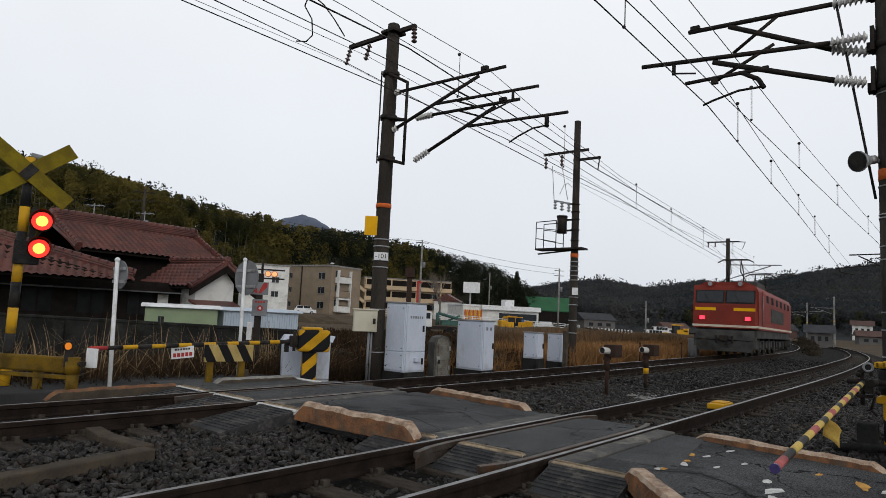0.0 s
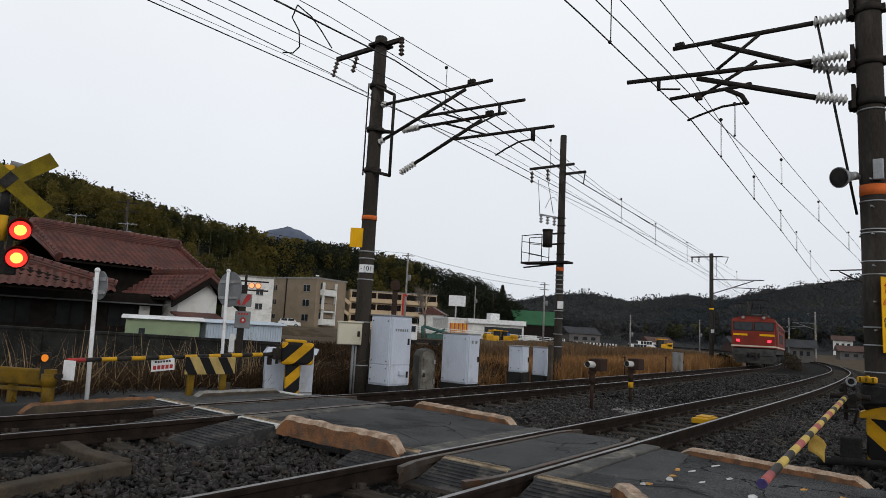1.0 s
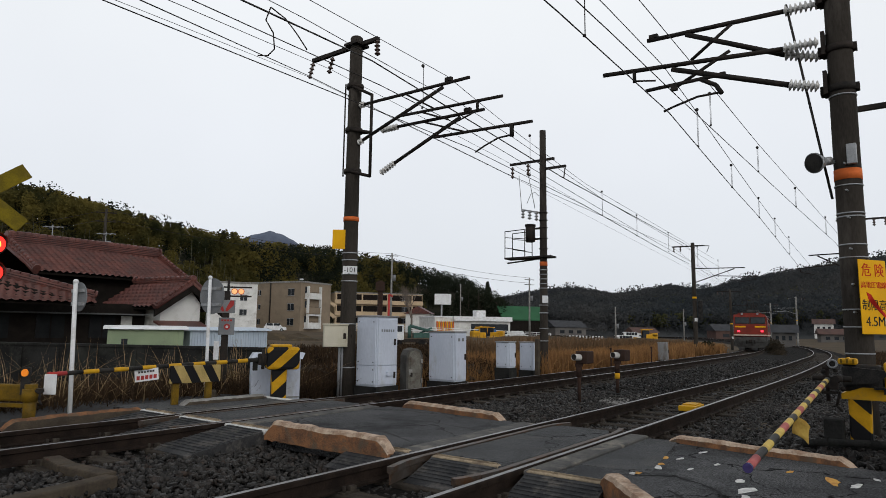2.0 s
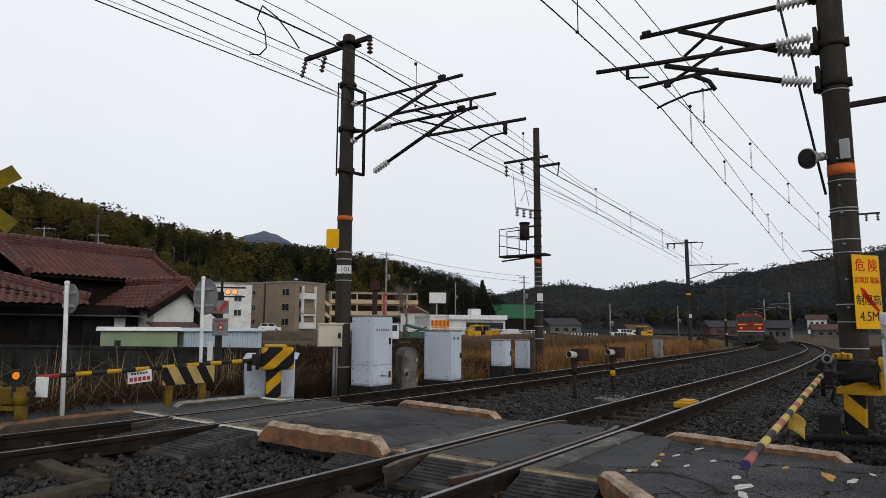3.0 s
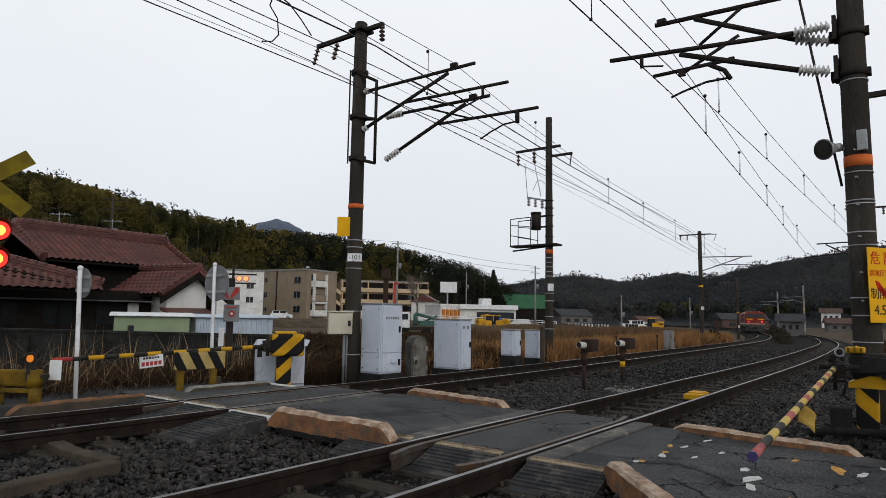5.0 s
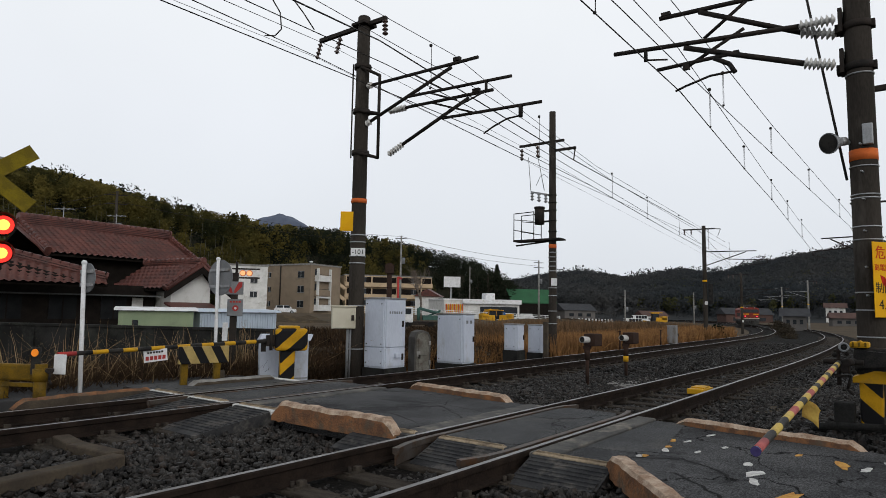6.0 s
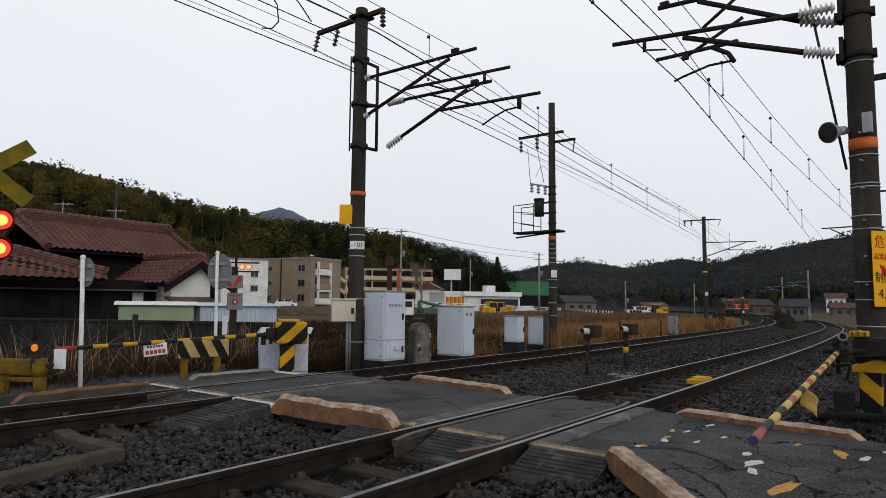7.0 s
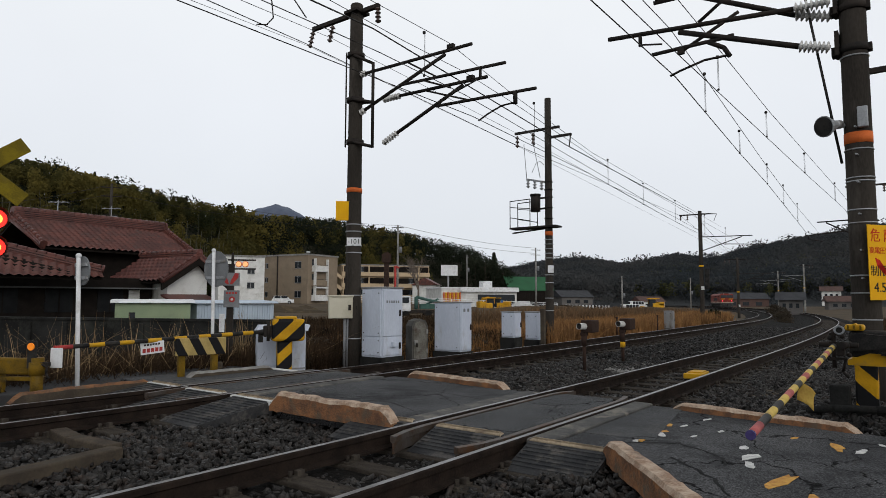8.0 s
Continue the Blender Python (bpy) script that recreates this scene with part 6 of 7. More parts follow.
def shed(a, b, depth, z0, z1, material, roof, label, rib):
    a, b = W(*a), W(*b)
    sh = thing("storage_shed", Matrix.Translation(a) @ Matrix.Rotation(math.atan2(b.y - a.y, b.x - a.x), 4, "Z"), label, "shed", "garden sheds")
    L, H = (b - a).length, U * z1
    part("body", Shape().box((L / 2, depth / 2, (H + U * z0) / 2), (L, depth, H - U * z0)), material, sh)
    ribs = Shape()
    x = 0.08
    while x < L:
        ribs.box((x, -0.012, (H + U * z0) / 2), (rib * 0.5, 0.025, H - U * z0 - 0.04))
        x += rib
    part("cladding_ribs", ribs, material, sh)
    part("roof", Shape().prism([(-0.12, -0.15, H + 0.02), (-0.12, depth + 0.1, H + 0.02), (-0.12, depth * 0.6, H + 0.13), (-0.12, 0.0, H + 0.09)], (0, 0, 0), (L + 0.24, 0, 0)), roof, sh)
    if rib > 0.1:
        part("window", Shape().box((L * 0.22, -0.03, H - 0.35), (0.16, 0.03, 0.2)), M_GLASS, sh)
    return sh


shed((-8.75, 17.1), (-7.05, 17.9), 1.6, -0.4, 1.00, M_GSHED, M_WHITE, "pale green corrugated storage shed with white roof", 0.12)
shed((-7.25, 18.9), (-5.45, 20.6), 1.8, -0.4, 0.98, M_BSHED, M_BSHED, "long pale blue storage shed with rounded roof", 0.09)

# ---------------------------------------------------------------- buildings beyond
def block(name, a, b, depth, z0, z1, material, label, roof=M_CONC):
    """A house block with its front along a-b (plan) and its depth away from the eye; returns it and its length."""
    a, b = W(*a), W(*b)
    h = thing(name, Matrix.Translation((a.x, a.y, U * z0)) @ Matrix.Rotation(math.atan2(b.y - a.y, b.x - a.x), 4, "Z"), label, "building", "buildings beyond")
    L, H = (b - a).length, U * (z1 - z0)
    part("wall", Shape().box((L / 2, depth / 2, H / 2 - 1), (L, depth, H + 2)), material, h)
    part("roof", Shape().box((L / 2, depth / 2, H + 0.1), (L + 0.3, depth + 0.3, 0.3)), roof, h)
    return h, L, H


def window(parent, x, z, w, h, y=0.0):
    p = part("window", Shape().box((x, y - 0.03, z), (w, 0.12, h)), M_GLASS, parent)
    part("frame", Shape().box((x, y - 0.08, z), (0.08, 0.08, h)).box((x, y - 0.08, z + h / 2), (w + 0.15, 0.1, 0.08)).box((x, y - 0.08, z - h / 2), (w + 0.15, 0.12, 0.08)), M_GSTEEL, p)
    return p


M_TAN = mat("tan_render", (0.25, 0.20, 0.145), (0.21, 0.165, 0.12), 0.85, scale=0.4, fine=8, bump=0.1, stain=(0.18, 0.145, 0.11))
M_BEIGE = mat("beige_render", (0.50, 0.38, 0.25), (0.42, 0.32, 0.21), 0.85, scale=0.4, fine=8, bump=0.1, stain=(0.34, 0.26, 0.18))
apt, L, H = block("apartment_building", (-38.4, 122.8), (-24.4, 115), 9, 0.3, 9.2, M_TAN, "tan three-storey apartment building with recessed balconies")
for k in range(3):
    z = H * (0.20 + 0.30 * k)
    window(apt, L * 0.86, z, 1.5, 1.3)
    window(apt, L * 0.30, z, 0.6, 1.0)
    window(apt, L * 0.38, z, 0.6, 1.0)
part("pipe", Shape().rod((L * 0.55, -0.1, 0), (L * 0.55, -0.1, H), 0.12), M_DSTEEL, apt)
part("pipe", Shape().rod((L * 0.20, -0.1, 0), (L * 0.20, -0.1, H), 0.10), M_PLAST, apt)
a2 = new("front_wing")
a2.parent = apt
a2.matrix_basis = Matrix.Translation((L, 0, 0)) @ Matrix.Rotation(radians(92), 4, "Z")
for k in range(3):
    z = H * (0.2 + 0.3 * k)
    pb = part("balcony", Shape().box((3.2, -0.4, z - 0.6), (4.0, 1.0, 1.0)).box((3.2, -0.3, z - 1.2), (4.2, 1.4, 0.15)), M_PLAST if k != 1 else M_TAN, apt)
    pb.matrix_basis = a2.matrix_basis
    ob = part("balcony_recess", Shape().box((3.2, -0.02, z + 0.4), (4.0, 0.12, 1.4)), M_GLASS, apt)
    ob.matrix_basis = a2.matrix_basis
    ob = part("window", Shape().box((7.2, -0.02, z), (1.3, 0.12, 1.2)), M_GLASS, apt)
    ob.matrix_basis = a2.matrix_basis
for x_, z_, w_, h_ in ((1.3, H * 0.5, 0.25, H * 0.86), (5.1, H * 0.5, 0.25, H * 0.86), (3.2, H * 0.34, 4.0, 0.3)):
    ob = part("bay_frame", Shape().box((x_, -0.75, z_), (w_, 0.5, h_)), M_PLAST, apt, "white rendered bay frame")
    ob.matrix_basis = a2.matrix_basis
for k in range(3):
    ob = part("balcony_rail", Shape().box((3.2, -0.95, H * (0.2 + 0.3 * k) + 0.05), (3.6, 0.06, 0.06)), M_DSTEEL, apt)
    ob.matrix_basis = a2.matrix_basis
bpy.data.objects.remove(a2)
part("dish", Shape().dome((L * 0.95, 1, H + 0.6), 0.4, 0.4), M_WHITE, apt)

apt2, L, H = block("apartment_building", (-27.5, 173), (-4.0, 180), 9, 0.5, 10.6, M_BEIGE, "long beige three-storey apartment block with balcony walkways")
for k in range(3):
    z = H * (0.12 + 0.31 * k)
    # no real recess: a dark panel on the wall stands in for its shade
    part("walkway_recess", Shape().box((L / 2, -0.05, z + 1.6), (L - 0.4, 0.2, 1.6)), M_WOODD, apt2, "walkway opening with its shade painted as a dark panel")
    part("parapet", Shape().box((L / 2, -0.9, z + 0.2), (L, 0.25, 1.1)).box((L / 2, -0.5, z - 0.35), (L, 1.2, 0.2)), M_BEIGE, apt2)
    for i in range(7):
        if i % 2:
            window(apt2, L * (i + 0.5) / 7, z + 1.6, 1.4, 1.4, -0.1)
        else:
            part("pillar", Shape().box((L * (i + 0.1) / 7, -0.8, z + 1.4), (0.35, 0.4, 2.6)), M_BEIGE, apt2)
for k in range(3):
    part("stair_flight", Shape().box((-1.8, -0.5, 1.8 + k * 3.2), (4.6, 1.2, 0.9), Matrix.Rotation(radians(38 if k % 2 else 38), 4, "Y")), M_BEIGE, apt2)

wbl, L, H = block("white_building", (-36.6, 104), (-30.0, 107.2), 6, 0.3, 8.2, M_PLAST, "white three-storey rendered building")
for k in range(2):
    for x in (0.25, 0.7):
        window(wbl, L * x, H * (0.4 + 0.3 * k), 1.2, 1.0)

store, L, H = block("store", (-0.3, 118.5), (14.2, 123.5), 10, -0.4, 3.3, M_PLAST, "low white roadside store with striped awning", M_WHITE)
part("fascia", Shape().box((L * 0.62, -0.4, H - 0.2), (L * 0.78, 0.6, 0.9)), M_WHITE, store)
part("dark_front", Shape().box((L * 0.72, -0.05, H * 0.42), (L * 0.5, 0.2, H * 0.55)), M_GLASS, store)
for i in range(9):
    part("awning_stripe", Shape().box((0.4 + i * 0.42, -0.3, H * 0.55), (0.22, 0.3, 1.9)), M_SIGNY if i % 2 else M_ORNG, store)
part("roof_box", Shape().box((L * 0.63, 2, H + 0.8), (2.0, 2, 1.5)), M_WHITE, store)

M_GNET = mat("green_sheet", (0.035, 0.11, 0.055), (0.03, 0.085, 0.045), 0.7, scale=0.3, bump=0.1)
gh = thing("green_hall", Wm(16.3, 158, -0.3, 12), "green sheeted hall roof beyond the road", "building", "buildings beyond")
part("roof", Shape().prism([(0, 0, 4.0), (12.6, 0, 4.0), (12.6, 5, 7.6), (0, 5, 7.6)], (0, 0, 0), (0, 0, 0.3)), M_GNET, gh)
part("wall", Shape().box((6.3, 5, 1.5), (12.4, 9.5, 5.2)), M_WOODD, gh)


def small_house(x, y, z, w, d, h, turn, wall, roof, label):
    hh_ = thing("house", Wm(x, y, z, turn), label, "house", "far houses")
    part("wall", Shape().box((0, 0, h / 2 - 0.5), (w, d, h + 1)), wall, hh_)
    part("roof", Shape().prism([(-w / 2 - 0.5, -d / 2 - 0.5, h - 0.15), (-w / 2 - 0.5, d / 2 + 0.5, h - 0.15), (-w / 2 - 0.5, 0, h + d * 0.28)], (0, 0, 0), (w + 1, 0, 0)), roof, hh_)
    part("gable", Shape().prism([(w / 2 - 0.1, -d / 2, h - 0.2), (w / 2 - 0.1, d / 2, h - 0.2), (w / 2 - 0.1, 0, h + d * 0.26)], (0, 0, 0), (0.15, 0, 0)), wall, hh_)
    for i in (-0.28, 0.0, 0.28):
        part("window", Shape().box((i * w, -d / 2 - 0.02, h * 0.55), (w * 0.14, 0.1, h * 0.3)), M_GLASS, hh_)
    return hh_


M_RGREY = mat("grey_roof", (0.05, 0.052, 0.056), (0.035, 0.036, 0.04), 0.6, scale=1, bump=0.1)
M_RBRN = mat("brown_roof", (0.10, 0.06, 0.05), (0.07, 0.045, 0.04), 0.6, scale=1, bump=0.1)
M_WGREY = mat("grey_wall", (0.13, 0.122, 0.115), (0.095, 0.09, 0.087), 0.8, scale=0.6, bump=0.1)
small_house(48.0, 88.5, -0.6, 3.0, 3.6, 2.1, -28, M_WGREY, M_RGREY, "grey weatherboard house by the bend")
small_house(97, 160, 0.9, 4.4, 4, 3.0, -30, M_PLAST, M_RBRN, "small white house on the slope")
small_house(84, 135, -0.9, 6, 4, 2.2, -20, M_WGREY, M_RBRN, "low barn with a brown roof")
small_house(92.4, 198.8, -1.73, 15, 7, 3.8, 0, M_RBRN, M_RGREY, "long dark-roofed shed beyond the bend")
small_house(67.2, 210.0, -1.95, 9, 6, 3.0, 15, M_PLAST, M_RBRN, "white-walled house with brown roof")
small_house(42.0, 210.0, -1.10, 12, 8, 3.6, 20, M_WGREY, M_RGREY, "grey-roofed farmhouse at the field edge")
small_house(57.4, 240.8, -1.10, 11, 8, 3.8, 10, M_WGREY, M_RGREY, "grey-roofed farmhouse behind the field")
small_house(33.6, 231.0, -0.58, 10, 7, 3.2, 5, M_WOODD, M_RGREY, "dark farmhouse with a grey roof")
small_house(75.6, 259.0, -0.90, 12, 8, 3.5, -5, M_WGREY, M_RBRN, "brown-roofed farmhouse behind the field")
small_house(-4.5, 172, 0, 5, 7, 5.5, 80, M_PLAST, M_TILE, "white house with a red roof beside the apartments")
small_house(-44, 75, 0.2, 14, 8, 2.6, 40, M_WOODD, M_RBRN, "low dark house behind the tiled house")

# billboard, street furniture
bb = thing("billboard", Wm(1.15, 119.5, -0.5, 4), "blank pale billboard on a single post", "billboard")
part("panel", Shape().box((0, 0, 7.6), (3.3, 0.25, 2.1)), M_WHITE, bb)
part("post", Shape().rod((-0.2, 0.1, 0), (-0.2, 0.1, 6.6), 0.16), M_GSTEEL, bb)
fence = thing("guard_fence", Matrix(), "white pipe guard fence along the raised road", "fence")
fa, fb = W(-14, 100, 0.75), W(21, 118, -0.45)
for i in range(26):
    p = fa.lerp(fb, i / 25)
    part("post", Shape().rod(p, p + Vector((0, 0, 1.15)), 0.075, n=6), M_WHITE, fence)
for z in (0.45, 0.8, 1.12):
    part("rail", Shape().rod(fa + Vector((0, 0, z)), fb + Vector((0, 0, z)), 0.055, n=6), M_WHITE, fence)
fence2 = thing("guard_fence", Matrix(), "white slatted fence at the field edge", "fence")
fa, fb = W(21.5, 112, -1.0), W(31, 120, -1.2)
for i in range(14):
    p = fa.lerp(fb, i / 13)
    part("post", Shape().box(p + Vector((0, 0, 0.7)), (0.3, 0.08, 1.5)), M_WHITE, fence2)


def utility_pole(x, y, z, h, label, material=M_CONC):
    u_ = thing("utility_pole", Wm(x, y, z, 20), label, "utility pole", "road-side poles")
    part("shaft", Shape().rod((0, 0, -1), (0, 0, h), 0.19, 0.12, n=10), material, u_)
    for q in (0.4, 1.3, 3.2):
        part("crossarm", Shape().box((0, 0, h - q), (1.9 if q < 2 else 1.2, 0.1, 0.1)), M_DSTEEL, u_)
    part("transformer", Shape().rod((0.35, -0.1, h - 4.2), (0.35, -0.1, h - 3.3), 0.25, n=10), M_GREYP, u_)


utility_pole(-6.4, 89.7, 0, 12.4, "grey concrete street utility pole with crossarms")
utility_pole(15.8, 108.8, -0.5, 11.2, "grey concrete street utility pole with crossarms")
utility_pole(5.6, 150, -0.5, 13, "distant street utility pole with crossarms")
utility_pole(-31.5, 60, 0, 12.8, "street utility pole before the wooded hill", M_POLE)
utility_pole(33, 118, -1, 7, "distant slim utility pole in the field")
utility_pole(58, 150, -1, 8, "distant slim utility pole by the houses")
for dz_ in (0.0, 0.9):
    wire([W(-60, 80, 13 - dz_), W(-31.5, 60, 12.0 - dz_)], 0.02, "sagging street power line", 0.5)
    wire([W(-6.4, 89.7, 11.6 - dz_), W(15.8, 108.8, 10.0 - dz_)], 0.025, "sagging street power line", 0.5)
    wire([W(-6.4, 89.7, 11.6 - dz_), W(-31.5, 60, 12.0 - dz_)], 0.02, "sagging street power line", 0.8)

# ---------------------------------------------------------------- vehicles and plant
M_TYRE = mat("tyre", (0.02, 0.02, 0.02), rough=0.9)
M_PLANTY = mat("plant_yellow", (0.60, 0.32, 0.02), (0.5, 0.26, 0.02), 0.5, scale=1.5, bump=0.05, stain=(0.32, 0.2, 0.06))


def car(x, y, z, turn, label, length=3.9, h=1.5, paint=M_WHITE, van=False):
    c = thing("car", Wm(x, y, z, turn), label, "car", "parked cars")
    l_ = length / 2
    w_ = 0.82
    side = [(-l_, 0.25), (-l_, 0.8), (-l_ * 0.92, 0.95), (l_ * 0.95, 0.85), (l_, 0.65), (l_, 0.25)]
    part("body", Shape().prism([(p, -w_, q) for p, q in side], (0, 0, 0), (0, 2 * w_, 0)), paint, c)
    top = [(-l_ * 0.92, 0.9), (-l_ * 0.78 if not van else -l_ * 0.9, h), (l_ * 0.30 if not van else l_ * 0.6, h), (l_ * 0.62 if not van else l_ * 0.85, 0.9)]
    part("cabin", Shape().prism([(p, -w_ * 0.88, q) for p, q in top], (0, 0, 0), (0, 2 * w_ * 0.88, 0)), paint, c)
    n_ = 4 if van else 2
    for i in range(n_):
        x0 = -l_ * 0.75 + i * (l_ * 1.25 / n_)
        part("side_window", Shape().box((x0 + l_ * 0.28, -w_ * 0.9, (h + 0.95) / 2 + 0.03), (l_ * (1.1 / n_), 0.04, (h - 0.95) * 0.75)), M_GLASS, c)
    part("rear_window", Shape().box((-l_ * 0.90, 0, (h + 0.95) / 2), (0.08, w_ * 1.5, (h - 0.95) * 0.7)), M_GLASS, c)
    for px in (-l_ * 0.6, l_ * 0.62):
        for sy in (-1, 1):
            wv = part("wheel", Shape().rod((px, sy * w_ - 0.1, 0.3), (px, sy * w_ + 0.1, 0.3), 0.3, n=14), M_TYRE, c)
            part("rim", Shape().rod((px, sy * (w_ + 0.08) - 0.03, 0.3), (px, sy * (w_ + 0.08) + 0.03, 0.3), 0.18, n=12), M_GSTEEL, wv)


car(14.6, 119, -0.45, 170, "white hatchback car parked by the roadside fence")
car(39.4, 134.3, -1.55, 5, "white minibus parked across the field", 4.7, 2.0, M_WHITE, True)
car(-27.5, 110, 0.35, 10, "white small car parked beside the tan apartments")
car(45.5, 150, -0.8, 0, "white van near the far houses", 4.4, 1.9, M_WHITE, True)


def excavator(x, y, z, turn, label, boom=True):
    e = thing("excavator" if boom else "wheel_loader", Wm(x, y, z, turn), label, "digger", "construction plant")
    for sy in (-1, 1):
        part("crawler", Shape().box((0, sy * 0.95, 0.35), (3.2, 0.5, 0.7), bevel=0.2), M_DSTEEL, e)
    part("superstructure", Shape().box((-0.7, 0, 1.25), (2.4, 2.1, 1.0), bevel=0.12).box((-1.3, 0, 1.6), (1.2, 2.1, 0.8), bevel=0.1), M_PLANTY, e)
    cb = part("cab", Shape().box((0.5, 0.5, 1.75), (1.3, 0.95, 1.6), bevel=0.08), M_GLASS, e, "dark glazed cab")
    part("cab_roof", Shape().box((0.5, 0.5, 2.58), (1.45, 1.1, 0.12), bevel=0.03), M_PLANTY, cb)
    if boom:
        part("boom", Shape().rod((0.9, -0.3, 1.4), (2.2, -0.3, 2.7), 0.22, 0.18).rod((2.2, -0.3, 2.7), (3.6, -0.3, 2.3), 0.18), M_PLANTY, e)
        part("dipper", Shape().rod((3.5, -0.3, 2.4), (4.0, -0.3, 0.9), 0.15, 0.1), M_PLANTY, e)
        part("bucket", Shape().prism([(3.7, -0.7, 0.9), (4.4, -0.7, 0.9), (4.2, -0.7, 0.2), (3.6, -0.7, 0.3)], (0, 0, 0), (0, 0.8, 0)), M_DSTEEL, e)
    else:
        part("bucket", Shape().prism([(1.7, -1.1, 0.2), (2.6, -1.1, 0.2), (2.5, -1.1, 1.1), (1.9, -1.1, 1.0)], (0, 0, 0), (0, 2.2, 0)), M_PLANTY, e)
        part("roof", Shape().box((0.1, 0, 2.7), (2.0, 1.9, 0.14)).rod((-0.6, -0.7, 1.6), (-0.6, -0.7, 2.7), 0.05).rod((0.9, -0.7, 1.6), (0.9, -0.7, 2.7), 0.05), M_PLANTY, e)
    return e


e1 = excavator(9.9, 111, -0.95, 165, "yellow crawler excavator parked on the lot")
part("blue_panel", Shape().box((0.2, -1.15, 1.7), (1.0, 0.1, 1.1)), mat("blue_cover", (0.05, 0.16, 0.42), bump=0.1), e1, "blue cover sheet")
part("red_panel", Shape().box((1.5, -1.1, 1.7), (1.1, 0.1, 0.9)), M_RED, e1, "red cover panel")
excavator(7.6, 108, -1.0, 15, "orange-yellow crawler machine behind the cabinets", False)
excavator(40.6, 123.6, -1.0, 180, "yellow wheel loader in the field", False)
tk = thing("crane_truck", Wm(-2.5, 64, -0.75, 8), "white truck with a folded dark green crane", "truck")
part("chassis", Shape().box((0.6, 0, 0.75), (5.0, 1.6, 0.35)), M_DSTEEL, tk)
part("cab", Shape().box((-1.5, 0, 1.6), (1.3, 1.8, 1.6), bevel=0.1), M_WHITE, tk)
part("windscreen", Shape().box((-1.5, -0.92, 1.95), (0.9, 0.04, 0.6)), M_GLASS, tk)
M_TEAL = mat("crane_green", (0.06, 0.12, 0.10), (0.045, 0.09, 0.08), 0.6, scale=3)
part("crane", Shape().rod((-0.2, 0, 1.0), (-0.2, 0, 2.3), 0.2).rod((-0.2, 0, 2.3), (2.6, 0, 1.6), 0.16).rod((0.2, 0.3, 1.2), (2.2, 0.2, 2.1), 0.1).box((1.4, 0, 1.3), (2.4, 1.4, 0.5)), M_TEAL, tk)
for px in (-1.4, 1.0, 2.2):
    part("wheel", Shape().rod((px, -0.95, 0.42), (px, -0.7, 0.42), 0.42, n=14), M_TYRE, tk)
    part("wheel", Shape().rod((px, 0.7, 0.42), (px, 0.95, 0.42), 0.42, n=14), M_TYRE, tk)
pr = thing("drilling_mast", Wm(-5.5, 62, -0.7, 0), "dark red steel drilling mast and rods", "drill rig")
part("mast", Shape().box((0, 0, 3.4), (0.5, 0.5, 6.8)), M_RUST, pr)
part("head", Shape().box((0, -0.1, 6.2), (0.9, 0.7, 0.9)), M_RUST, pr)
part("rod", Shape().rod((0.9, 0, 0), (0.9, 0, 5.4), 0.12).rod((0.9, 0, 5.4), (1.3, 0, 5.2), 0.1), M_RED, pr)
# excavated earth banks
for x, y, sx, sy, h in ((-6, 70, 16, 5, 1.0), (14, 88, 20, 6, 0.9), (30, 95, 14, 5, 0.7), (-18, 66, 14, 5, 1.1)):
    bm = bmesh.new()
    bmesh.ops.create_icosphere(bm, subdivisions=4, radius=1.0)
    for v in bm.verts:
        v.co = Vector((v.co.x * sx / 2, v.co.y * sy / 2, max(-0.2, v.co.z) * h * (1 + 0.5 * noise.noise(v.co * 3))))
    solo("earth_bank", bm, M_GROUND, "heaped brown earth bank in the lot", "earth bank", Wm(x, y, -0.6, 15), kind="structure")

# ---------------------------------------------------------------- hills and trees
M_HILL = mat("hill_floor", (0.030, 0.028, 0.018), (0.018, 0.018, 0.013), 0.95, scale=0.05, fine=0.6, bump=0.3)
# far hill and mountain: distance haze is mixed into the base colours as blue-grey
M_HILLF = mat("far_hill_floor_hazed", (0.040, 0.042, 0.043), (0.030, 0.033, 0.035), 0.95, scale=0.02, fine=0.2, bump=0.3)
M_FARM = mat("far_mountain_woods_hazed", (0.11, 0.13, 0.175), (0.085, 0.10, 0.14), 0.95, scale=0.02, fine=0.12, bump=0.3)


